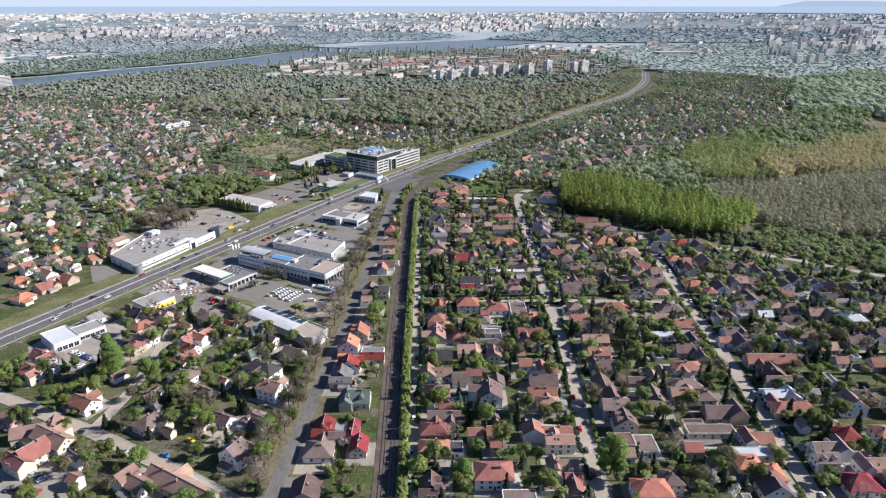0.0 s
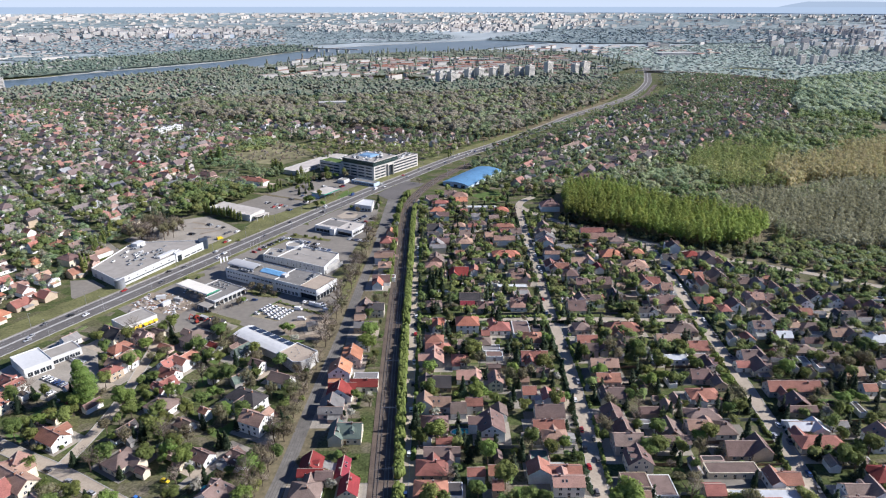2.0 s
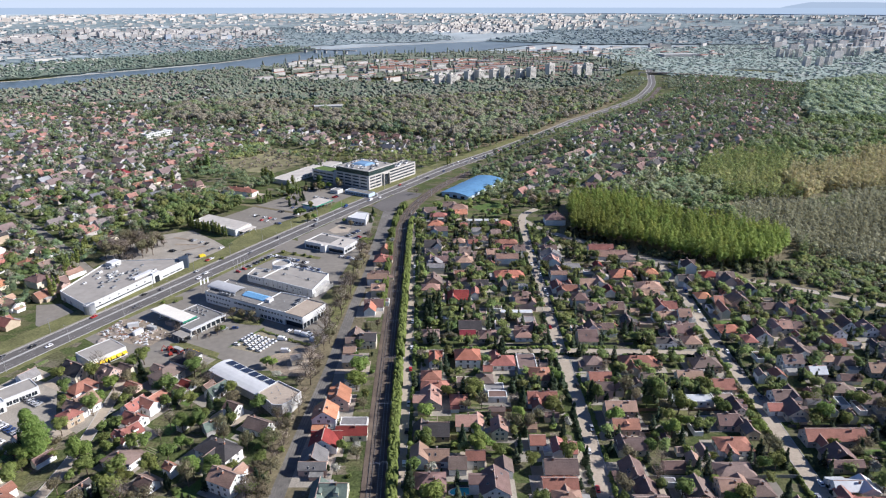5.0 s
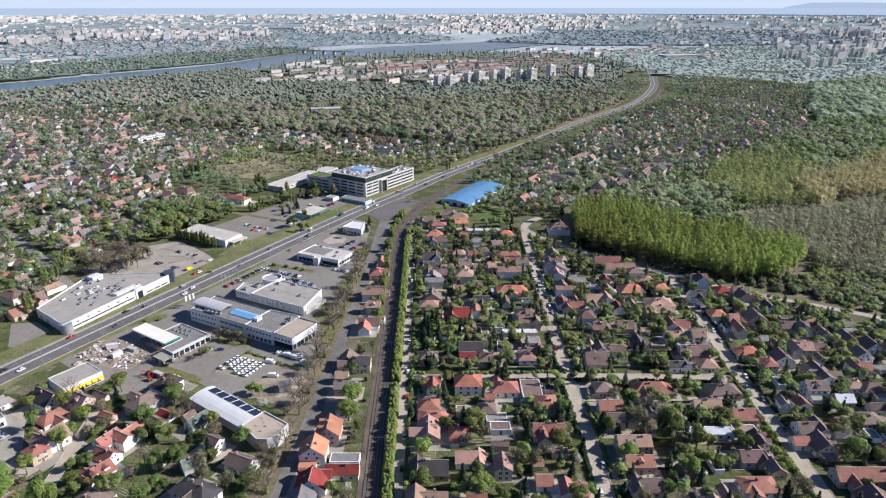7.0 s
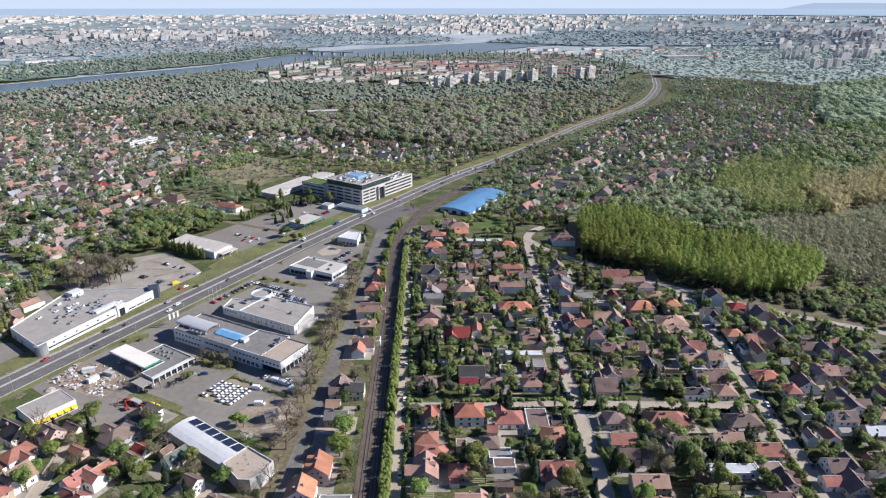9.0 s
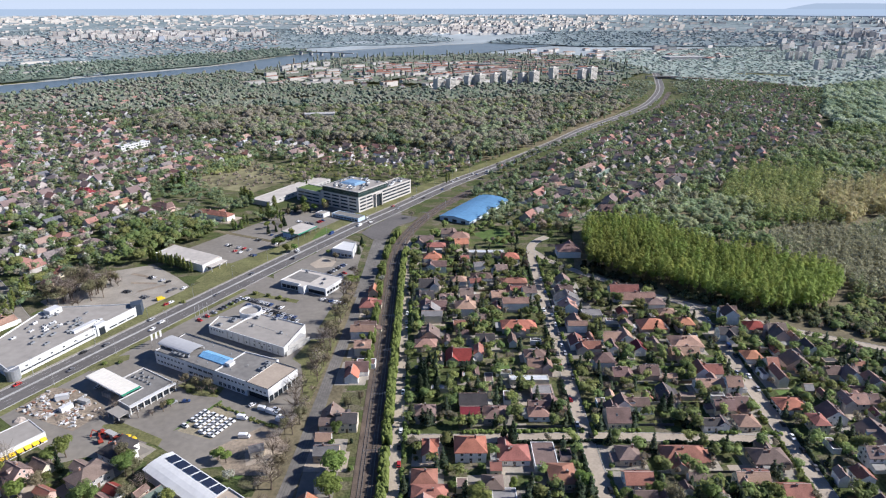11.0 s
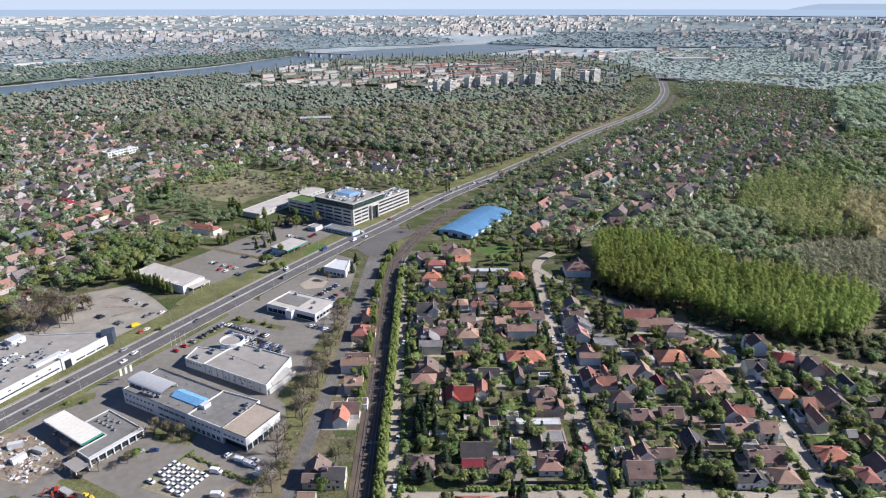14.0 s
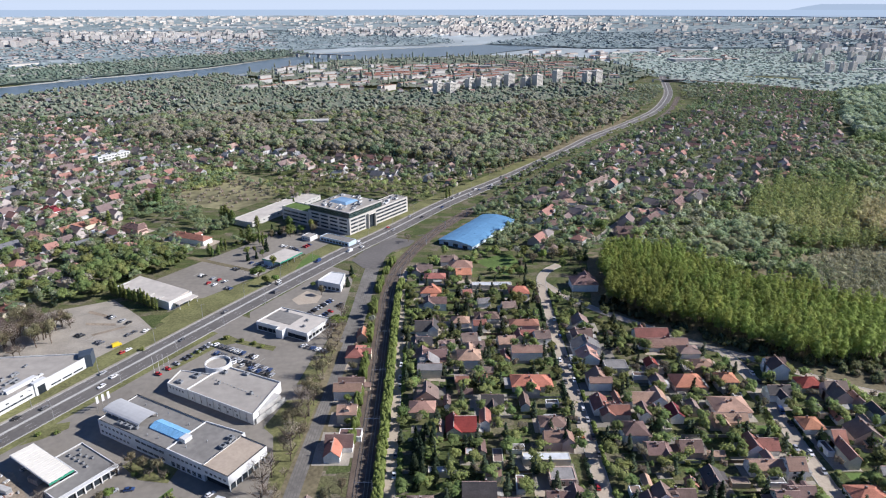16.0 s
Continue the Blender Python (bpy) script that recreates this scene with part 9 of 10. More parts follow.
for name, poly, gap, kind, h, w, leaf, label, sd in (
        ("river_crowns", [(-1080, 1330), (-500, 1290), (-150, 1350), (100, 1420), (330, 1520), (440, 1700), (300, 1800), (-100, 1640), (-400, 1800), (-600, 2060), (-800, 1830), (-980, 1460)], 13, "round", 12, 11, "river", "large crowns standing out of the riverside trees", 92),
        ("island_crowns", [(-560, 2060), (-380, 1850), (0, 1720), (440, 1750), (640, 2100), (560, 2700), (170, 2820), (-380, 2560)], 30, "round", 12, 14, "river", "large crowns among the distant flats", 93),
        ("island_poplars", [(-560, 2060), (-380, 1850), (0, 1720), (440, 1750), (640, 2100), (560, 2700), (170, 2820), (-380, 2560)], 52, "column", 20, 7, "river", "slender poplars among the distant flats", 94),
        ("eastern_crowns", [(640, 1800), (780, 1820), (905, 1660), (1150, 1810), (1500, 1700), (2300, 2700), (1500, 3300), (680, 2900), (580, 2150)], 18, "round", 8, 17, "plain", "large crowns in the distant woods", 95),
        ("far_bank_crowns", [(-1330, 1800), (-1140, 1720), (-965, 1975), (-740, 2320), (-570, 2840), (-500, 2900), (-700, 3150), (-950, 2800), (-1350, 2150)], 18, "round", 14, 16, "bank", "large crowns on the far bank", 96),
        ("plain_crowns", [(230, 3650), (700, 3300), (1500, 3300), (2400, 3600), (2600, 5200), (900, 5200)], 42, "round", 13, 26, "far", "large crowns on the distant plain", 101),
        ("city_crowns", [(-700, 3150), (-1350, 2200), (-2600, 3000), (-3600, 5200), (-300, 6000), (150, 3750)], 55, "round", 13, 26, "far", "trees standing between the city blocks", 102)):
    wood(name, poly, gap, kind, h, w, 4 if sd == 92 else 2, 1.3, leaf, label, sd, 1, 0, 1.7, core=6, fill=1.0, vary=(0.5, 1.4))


# ---- cars ----
PAINTS = {"white": (0.75, 0.75, 0.75), "silver": (0.42, 0.43, 0.45), "black": (0.02, 0.02, 0.022), "dark blue": (0.03, 0.06, 0.16), "red": (0.4, 0.03, 0.03), "grey": (0.13, 0.13, 0.14), "yellow": (0.75, 0.55, 0.03), "blue": (0.06, 0.2, 0.55)}
PAINT = {k: mat(k.replace(" ", "_") + "_car_paint", c, 0.3, 0.2 if k in ("silver", "grey") else 0.0, 0.05, 1, 0.3, 0.0, spec=0.6) for k, c in PAINTS.items()}
ws = Shape()
ws.tube((0, -0.1, 0), (0, 0.1, 0), 0.32, 0.32, 12)
ws.tube((0, -0.115, 0), (0, 0.115, 0), 0.2, 0.2, 8, 1)
WHEEL = ws.mesh("wheel", [TYRE, GALV])


def loft(s, rings, k=0):
    """Skins rings of equal corner count, each (x, half width, bottom, top) as a box section."""
    n = 4
    v = []
    for x, w, z0, z1 in rings:
        v += [(x, -w, z0), (x, w, z0), (x, w * 0.94, z1), (x, -w * 0.94, z1)]
    f = [(3, 2, 1, 0), tuple(range(len(v) - 4, len(v)))]
    for i in range(len(rings) - 1):
        for j in range(4):
            a, b = i * 4 + j, i * 4 + (j + 1) % 4
            f.append((a, b, b + 4, a + 4))
    s.add(v, f, k)


def car_kind(colour, van=False):
    word = "van" if van else "car"
    c = thing(word, pose(0, 0, 0), f"parked {colour} {'delivery van' if van else 'passenger car'} on tarmac", word, "parked cars")
    b = Shape()
    if van:
        loft(b, [(-2.6, 0.92, 0.4, 1.1), (-2.55, 0.97, 0.3, 2.25), (1.2, 0.97, 0.3, 2.3), (1.9, 0.95, 0.3, 1.35), (2.5, 0.9, 0.35, 1.05), (2.65, 0.8, 0.45, 0.8)])
    else:
        loft(b, [(-2.1, 0.75, 0.5, 0.8), (-2.0, 0.84, 0.35, 0.98), (-1.0, 0.88, 0.28, 0.98), (0.9, 0.88, 0.28, 0.95), (1.8, 0.84, 0.32, 0.82), (2.1, 0.72, 0.42, 0.66)])
    body = part("body", b, PAINT[colour], c)
    g = Shape()
    if van:
        loft(g, [(1.16, 0.9, 1.35, 2.2), (1.3, 0.9, 1.35, 2.12), (1.93, 0.84, 1.3, 1.38)])
    else:
        loft(g, [(-1.75, 0.72, 0.95, 1.0), (-1.25, 0.7, 0.95, 1.4), (0.1, 0.7, 0.95, 1.42), (0.95, 0.7, 0.92, 0.97)])
    part("cabin_glass", g, CAR_GLASS, c)
    if not van:
        t = Shape()
        loft(t, [(-1.42, 0.64, 1.38, 1.43), (-0.6, 0.7, 1.41, 1.48), (0.22, 0.66, 1.38, 1.45)])
        part("car_roof", t, PAINT[colour], c)
    for wx in ((-1.6, 1.7) if van else (-1.3, 1.3)):
        for wy in (-0.8, 0.8):
            part("wheel", WHEEL, None, c, m=pose(wx, wy, 0.32))
    return c


CARS = {}
crng = random.Random(77)


def park(x, y, ang, colour=None, van=False, z=0.08, group="parked cars"):
    colour = colour or crng.choice(("white", "white", "white", "silver", "silver", "silver", "black", "black", "grey", "grey", "grey", "dark blue", "red"))
    key = (colour, van)
    m = pose(x, y, z, 0, 0, ang + crng.uniform(-2, 2))
    if key not in CARS:
        CARS[key] = car_kind(*key)
        CARS[key].matrix_basis = m
        ob = CARS[key]
    else:
        ob = copy_thing(CARS[key], m)
    ob["group"] = group
    return ob


def along(line, d, y0, y1, step, chance, jitter=0.3, van_chance=0.06, group="cars parked in the street"):
    """Cars parked along a road."""
    run, nxt = 0.0, 0.0
    mid = offsets(line, d)
    for a, b in zip(mid, mid[1:]):
        seg = (b - a).length
        while nxt < run + seg:
            p = a.lerp(b, (nxt - run) / seg)
            nxt += step + crng.uniform(0, step * 0.6)
            if y0 < p.y < y1 and crng.random() < chance:
                ang = math.degrees(math.atan2(b.y - a.y, b.x - a.x)) + crng.choice((0, 180))
                park(p.x + crng.uniform(-jitter, jitter), p.y, ang, van=crng.random() < van_chance, group=group)
        run += seg


along(b_line, 1.6, 190, 560, 8, 0.6)
along(c_line, 2.2, 200, 560, 9, 0.55)
along(c_line, -2.2, 200, 560, 10, 0.5)
along(d_line, 2.5, 195, 500, 8, 0.7)
along(d_line, -2.5, 195, 500, 14, 0.3)
along(g_line, 2.0, 180, 260, 11, 0.45)
for d, s in ((-5.7, 36), (-2.4, 40), (2.5, 42), (5.4, 36)):
    along(hw_line, d, 330, 1000, s, 0.6, 0.2, 0.1, "cars on the main road")
def row(x, y, ang, n, step, car_ang, chance=1.0, colour=None, group="cars in the car park"):
    ca, sa = math.cos(radians(ang)), math.sin(radians(ang))
    for i in range(n):
        if crng.random() < chance:
            park(x + ca * step * i, y + sa * step * i, car_ang, colour, group=group)


for k in range(4):
    row(-115.0 + k * 4.8, 385.2 - k * 2.4, 61, 6, 2.5, -27, 0.97, "white", "new white cars in the lot")
row(-128, 525, -28, 12, 3.0, 62, 0.75)
row(-122, 514, -28, 14, 3.0, 62, 0.85)
row(-119.5, 509, -28, 14, 3.0, 62, 0.8)
row(-146, 492, 62, 13, 3.0, -28, 0.8)
row(-170, 626, -28, 9, 3.0, 62, 0.5)
row(-152, 640, -28, 9, 3.0, 62, 0.5)
row(-160, 612, -28, 9, 3.0, 62, 0.45)
row(-140, 650, -28, 8, 3.0, 62, 0.4)
row(-80, 562, 60, 9, 3.0, -30, 0.8)
row(-72, 556, 60, 10, 3.0, -30, 0.8)
row(-74, 522, -25, 6, 3.2, 40, 0.9)
row(-220, 540, -28, 12, 3.0, 62, 0.35)
row(-205, 560, -28, 10, 3.0, 62, 0.35)
row(-216, 338, -28, 9, 3.0, 62, 0.8)
row(-200, 300, -28, 8, 3.0, 62, 0.8)
row(-206, 312, -28, 8, 3.0, 62, 0.6)
row(-60, 660, 62, 4, 12, 62, 0.6)
row(-130, 690, -28, 8, 3.0, 62, 0.4)
row(-110, 676, 62, 6, 3.0, -28, 0.5)
for x, y, a, v in ((-82, 398, -20, True), (-79.5, 397, -22, False), (-77.5, 395.5, -24, True), (-75.5, 398, -25, False), (-74, 394, -28, False), (-71, 389, -15, True), (-90, 391, -15, True), (-85, 377, 0, True), (-88, 402, 50, False), (-122, 405, 10, False), (-128, 404, 40, False), (-147, 388, 0, False), (-172, 418, 60, False), (-166, 421, 60, False)):
    park(x, y, a, "white" if x > -100 else None, v)
row(-172, 214, -30, 4, 3, 60, 0.9)
row(-174, 204, -10, 5, 3.2, 80, 0.9)
park(-112, 234, -20, "yellow")
park(-119, 224, -25, "blue")
park(-183, 523, 45, "yellow", True)
for x, y in ((-176, 515), (-174, 518), (-182, 536), (-180, 539), (-174, 541)):
    park(x, y, 60)


# ---- street lamps, masts, flags ----
def street_lamp_kind():
    t = thing("street_lamp", pose(0, 0, 0), "tall grey steel street lamp beside the road", "street lamp", "street lamps")
    s = Shape()
    s.tube((0, 0, 0), (0, 0, 10), 0.13, 0.07, 8)
    s.tube((0, 0, 0), (0, 0, 0.5), 0.2, 0.2, 8)
    part("pole", s, GALV, t)
    s = Shape()
    s.tube((0, 0, 10), (2.0, 0, 10.6), 0.06, 0.05, 6)
    arm = part("arm", s, GALV, t)
    s = Shape()
    s.box(1.9, -0.16, 10.52, 2.8, 0.16, 10.68)
    part("lamp_head", s, METAL_GREY, arm)
    return t


lamp = street_lamp_kind()
first = True
for d, turn in ((-8.6, 0), (11.0, 180)):
    mid = offsets(hw_line, d)
    run, nxt = 0.0, 10.0
    for a, b in zip(mid, mid[1:]):
        seg = (b - a).length
        while nxt < run + seg:
            p = a.lerp(b, (nxt - run) / seg)
            nxt += 36
            if 320 < p.y < 900:
                m = pose(p.x, p.y, 0, 0, 0, math.degrees(math.atan2(b.y - a.y, b.x - a.x)) - 90 + turn)
                if first:
                    lamp.matrix_basis = m
                    first = False
                else:
                    copy_thing(lamp, m)
        run += seg


def mast_kind():
    t = thing("catenary_mast", pose(0, 0, 0), "steel railway mast with arms over the tracks", "railway mast", "railway masts")
    s = Shape()
    for sx in (-0.18, 0.18):
        s.box(sx - 0.05, -0.1, 0, sx + 0.05, 0.1, 8.2)
    for i in range(9):
        s.tube((-0.18, 0, 0.4 + i * 0.9), (0.18, 0, 0.85 + i * 0.9), 0.03, 0.03, 4)
    part("post", s, GALV, t)
    s = Shape()
    s.tube((0, 0, 7.2), (-7.4, 0, 7.2), 0.07, 0.05, 6)
    s.tube((0, 0, 8.1), (-6.2, 0, 7.25), 0.03, 0.03, 4)
    arm = part("arm", s, GALV, t)
    for x in (-2.9, -7.0):
        s = Shape()
        s.tube((x, 0, 7.2), (x, 0, 5.9), 0.05, 0.03, 6)
        part("insulator", s, GALV, arm)
    return t


mast = mast_kind()
first = True
spots = []
run, nxt = 0.0, 5.0
for a, b in zip(rail_line, rail_line[1:]):
    seg = (b - a).length
    while nxt < run + seg:
        p = a.lerp(b, (nxt - run) / seg)
        nxt += 42
        if 100 < p.y < 800:
            ang = math.degrees(math.atan2(b.y - a.y, b.x - a.x)) - 90
            m = pose(p.x + 4.9 * math.cos(radians(ang)), p.y + 4.9 * math.sin(radians(ang)), 0, 0, 0, ang)
            spots.append((p, ang))
            if first:
                mast.matrix_basis = m
                first = False
            else:
                copy_thing(mast, m)
    run += seg
for d in (1.9, -2.3):
    w = thing("overhead_wire", pose(0, 0, 0), "thin dark overhead wire above the track", "cable", "overhead wires")
    for (p, a0), (q, a1) in zip(spots, spots[1:]):
        s = Shape()
        s.tube((p.x + d * math.cos(radians(a0)), p.y + d * math.sin(radians(a0)), 5.9), (q.x + d * math.cos(radians(a1)), q.y + d * math.sin(radians(a1)), 5.9), 0.025, 0.025, 4)
        part("contact_wire", s, BLACK, w)

for i in range(3):
    t = thing("flag_mast", pose(-161 + i * 1.6, 458 + i * 2.2, 0, 0, 0, 60), "white banner on a thin steel mast", "flag", "banner masts")
    s = Shape()
    s.tube((0, 0, 0), (0, 0, 9), 0.07, 0.05, 6)
    part("pole", s, GALV, t)
    s = Shape()
    s.add([(0.06, 0.0, 5), (0.7, 0.08, 5), (1.3, -0.02, 5.05), (0.06, 0.0, 8.9), (0.7, 0.08, 8.9), (1.3, -0.02, 8.9), (0.06, 0.03, 5), (0.7, 0.11, 5), (1.3, 0.01, 5.05), (0.06, 0.03, 8.9), (0.7, 0.11, 8.9), (1.3, 0.01, 8.9)],
          [(0, 1, 4, 3), (1, 2, 5, 4), (7, 6, 9, 10), (8, 7, 10, 11), (2, 8, 11, 5), (0, 3, 9, 6)])
    part("banner", s, WHITE, t)
for i in range(4):
    t = thing("flag_mast", pose(-149 + i * 2.2, 494 + i * 1.3, 0), "thin white flagpole beside the car park", "flagpole", "flagpoles")
    s = Shape()
    s.tube((0, 0, 0), (0, 0, 10), 0.08, 0.05, 6)
    part("pole", s, WHITE, t)

# parking bay lines
bays = Shape()
for x, y, ang, n in ((-129, 528, -28, 15), (-123, 517, -28, 16), (-120, 504, -28, 16), (-172, 630, -28, 11), (-161, 616, -28, 11), (-153, 644, -28, 11), (-141, 654, -28, 10), (-222, 544, -28, 14), (-206, 564, -28, 12)):
    for i in range(n):
        m = Matrix.Translation((x + math.cos(radians(ang)) * 3 * i, y + math.sin(radians(ang)) * 3 * i, 0.0)) @ Matrix.Rotation(radians(ang), 4, "Z")
        bays.box(-1.6, -5, 0.03, -1.45, 0, 0.052, 0, m)
tagged(part("bay_marking", bays, LINE), "white parking bay lines on asphalt", "parking marking", kind="structure")

# ---- sheds, fences, walls and paths in the gardens ----
rng = random.Random(41)
count = 0
while count < 130:
    if rng.random() < 0.86:
        x, y, ang = rng.uniform(-8, 300), rng.uniform(190, 520), rng.choice((0, 90)) + rng.uniform(-3, 3)
    else:
        x, y, ang = rng.uniform(-240, -72), rng.uniform(190, 370), rng.choice((62, -28)) + rng.uniform(-5, 5)
    if y > 500 - (x - 130) * 0.4 and x > 120:
        continue
    L, W = rng.uniform(4, 10), rng.uniform(3, 5)
    if abs(x) > 0.72 * y + 10 or not box_free(x, y, L / 2, W / 2, ang):
        continue
    house(x, y, L, W, ang, rng.uniform(2.2, 2.8), rng.choice(("fg", "fk", "gb", "gd", "fw", "gp", "gr", "gg", "fb")), 5000 + count, "garden sheds", False)
    take_box(x, y, L / 2, W / 2, ang, 0.4)
    count += 1


def fence(x0, y0, x1, y1, h, material, label):
    L = math.hypot(x1 - x0, y1 - y0)
    t = thing("fence", pose(x0, y0, 0, 0, 0, math.degrees(math.atan2(y1 - y0, x1 - x0))), label, "fence", "garden fences")
    s = Shape()
    n = max(2, int(L / 2.6))
    front = []
    for i in range(n):
        u = L * i / n
        front += [(u, -0.1), (u + 0.22, -0.1), (u + 0.22, -0.03), (u + L / n, -0.03)]
    outline = front + [(u, -v) for u, v in reversed(front)]
    s.prism(outline, 0, h)
    part("panel", s, material, t)


FENCES = ((WOOD, "brown wooden garden fence between plots"), (KERB, "pale concrete garden wall between plots"), (FLAT_DARK, "dark mesh garden fence between plots"), (METAL_GREY, "grey sheet-metal fence between plots"))
for west, east, y0, y1 in ((-10.5, 65, 195, 370), (76, 152, 200, 370), (163, 260, 205, 370), (-12, 68, 384, 600), (78, 160, 384, 530), (172, 235, 384, 460)):
    y = y0
    while y < y1:
        ye = y + rng.uniform(-1.5, 1.5)
        half = (west + east) / 2 + rng.uniform(-6, 6)
        for a, b in ((west, half), (half, east)):
            if rng.random() < 0.7:
                xs = a + rng.uniform(0, 6)
                xe = b - rng.uniform(0, 6)
                x = xs
                start = None
                while x < xe:
                    ok = free(x, ye)
                    if ok and start is None:
                        start = x
                    if start is not None and (not ok or x + 1.5 >= xe):
                        if x - start > 7:
                            k = rng.choice(FENCES)
                            fence(start, ye, x, ye, rng.uniform(1.2, 1.9), *k)
                        start = None
                    x += 1.5
        y += rng.uniform(13, 19)

plots = Shape()
prng = random.Random(52)
done = 0
while done < 760:
    east = prng.random() < 0.74
    x, y = (prng.uniform(-9, 300), prng.uniform(188, 560)) if east else (prng.uniform(-250, -70), prng.uniform(188, 372))
    done += 1
    if abs(x) > 0.72 * y + 10 or (x > 110 and y > 545 - (x - 110) * 0.62):
        continue
    L, W = prng.uniform(4, 13), prng.uniform(3, 7)
    ang = prng.uniform(-2, 2) if east else prng.choice((62, -28))
    m = Matrix.Translation((x, y, 0)) @ Matrix.Rotation(radians(ang), 4, "Z")
    corners = [m @ Vector((u * L / 2, v * W / 2, 0)) for u in (-1, 1) for v in (-1, 1)] + [m @ Vector((0, 0, 0))]
    if not all(free(q.x, q.y) for q in corners):
        continue
    kind = prng.choices((0, 1, 2, 3), (46, 20, 20, 14))[0]
    z = 0.012 + prng.uniform(0, 0.02)
    plots.box(-L / 2, -W / 2, -0.1, L / 2, W / 2, z, kind, m)
    if kind == 1:
        # sown rows
        v = -W / 2 + 0.4
        while v < W / 2 - 0.4:
            plots.box(-L / 2 + 0.3, v, z, L / 2 - 0.3, v + 0.4, z + 0.22, 0, m)
            v += 1.1
tagged(part("garden_plots", plots, [LAWN, SOIL, GRASS, PAVING]), "lawns, dug beds and gravel squares in the gardens", "garden plots", kind="stuff")

paths = Shape()
for row_name, homes in ROWS.items():
    for x, y, L, W, ang, e, code in homes:
        if e > 2.9 and rng.random() < 0.75:
            m = Matrix.Translation((x, y, 0)) @ Matrix.Rotation(radians(ang), 4, "Z")
            a, b = L / 2 + rng.uniform(1.5, 5), W / 2 + rng.uniform(1.5, 5)
            ox, oy = rng.uniform(-3, 3), rng.uniform(-3, 3)
            paths.box(ox - a, oy - b, -0.1, ox + a, oy + b, 0.045 + rng.uniform(0, 0.012), rng.choice((0, 0, 1, 2)), m)
tagged(part("yard_paving", paths, [PAVING, CONCRETE_ROAD, ASPHALT_PALE]), "paved yards and paths round the houses", "paving", kind="stuff")


def pool(x, y, a, b, ang):
    t = thing("swimming_pool", pose(x, y, 0, 0, 0, ang), "oval turquoise garden pool with pale rim", "swimming pool")
    n = 28
    ring = lambda q, z: [(a * q * math.cos(6.2832 * i / n), b * q * math.sin(6.2832 * i / n), z) for i in range(n)]
    s = Shape()
    s.add(ring(1.15, 0) + ring(1.15, 0.5) + ring(1.0, 0.5) + ring(1.0, 0.3), [(r * n + i, r * n + (i + 1) % n, (r + 1) * n + (i + 1) % n, (r + 1) * n + i) for r in range(3) for i in range(n)])
    part("rim", s, WHITE, t)
    s = Shape()
    s.add(ring(1.0, 0.36), [tuple(range(n))])
    part("water", s, POOL, t)


pool(11, 266, 4.6, 2.3, 5)
pool(-93, 230, 2.6, 2.0, 0)


# ---- builders' yard ----
def heap(x, y, r0, h, material, label, seed):
    rr = np.random.default_rng(seed)
    s = Shape()
    n, rows_ = 12, 5
    v = []
    for k in range(rows_):
        q = 1 - k / (rows_ - 1) * 0.9
        for i in range(n):
            f = q * rr.uniform(0.88, 1.1)
            v.append((r0 * f * math.cos(6.2832 * i / n), r0 * f * math.sin(6.2832 * i / n), h * (1 - q * q) * rr.uniform(0.8, 1.2)))
    s.add(v, [(k * n + i, k * n + (i + 1) % n, (k + 1) * n + (i + 1) % n, (k + 1) * n + i) for k in range(rows_ - 1) for i in range(n)] + [tuple(range((rows_ - 1) * n, rows_ * n))])
    tagged(part("earth_mound", s, material, m=pose(x, y, 0)), label, "rubble heap", "heaps in the yard")


for i in range(12):
    heap(-196 + rng.uniform(0, 32), 389 + rng.uniform(0, 22), rng.uniform(1.4, 3.4), rng.uniform(0.5, 1.3), rng.choice((SOIL, SOIL, SHUTTER)), "pale heap of rubble and sand", 300 + i)
for i in range(16):
    t = thing("pallet_stack", pose(-198 + rng.uniform(0, 38), 388 + rng.uniform(0, 26), 0, 0, 0, rng.uniform(0, 180)), "stack of building blocks on pallets", "pallet stack", "pallets in the yard")
    s = Shape()
    s.box(-0.6, -0.5, 0, 0.6, 0.5, 0.14)
    part("pallet", s, WOOD, t)
    s = Shape()
    for k in range(rng.randint(2, 4)):
        s.box(-0.56, -0.46, 0.14 + k * 0.32, 0.56, 0.46, 0.44 + k * 0.32)
    part("stacked_load", s, rng.choice((SHUTTER, KERB, WHITE, CHIMNEY)), t)
for x, y, ang, c in ((-178, 399, 60, WHITE), (-172, 404, -20, OFFWHITE), (-163, 410, -25, SHUTTER), (-185, 408, 20, WHITE), (-146, 378, -30, OFFWHITE), (-138, 372, -28, WHITE)):
    t = thing("container", pose(x, y, 0.05, 0, 0, ang), "pale steel site container in the yard", "container", "containers")
    s = Shape()
    s.box(-3, -1.2, 0, 3, 1.2, 2.5)
    part("body", s, c, t)
    s = Shape()
    s.box(3.0, -1.1, 0.1, 3.05, 1.1, 2.4)
    part("door", s, METAL_GREY, t)


# loose rubble, planks and blocks strewn over the builders' yard
strew = Shape()
YARD = [(-202, 399), (-167, 384), (-160, 398), (-177, 414), (-195, 416)]
for i in range(420):
    cx, cy = rng.uniform(-202, -160), rng.uniform(384, 416)
    if inside(cx, cy, YARD) and noise.noise(Vector((cx * 0.16, cy * 0.16, 3.0))) > -0.15:
        a, b, h = rng.uniform(0.25, 1.3), rng.uniform(0.2, 0.6), rng.uniform(0.15, 0.7)
        strew.box(-a, -b, -0.1, a, b, h, rng.choice((0, 0, 1, 2, 2, 3)), pose(cx, cy, 0.08, rng.uniform(-12, 12), rng.uniform(-12, 12), rng.uniform(0, 180)))
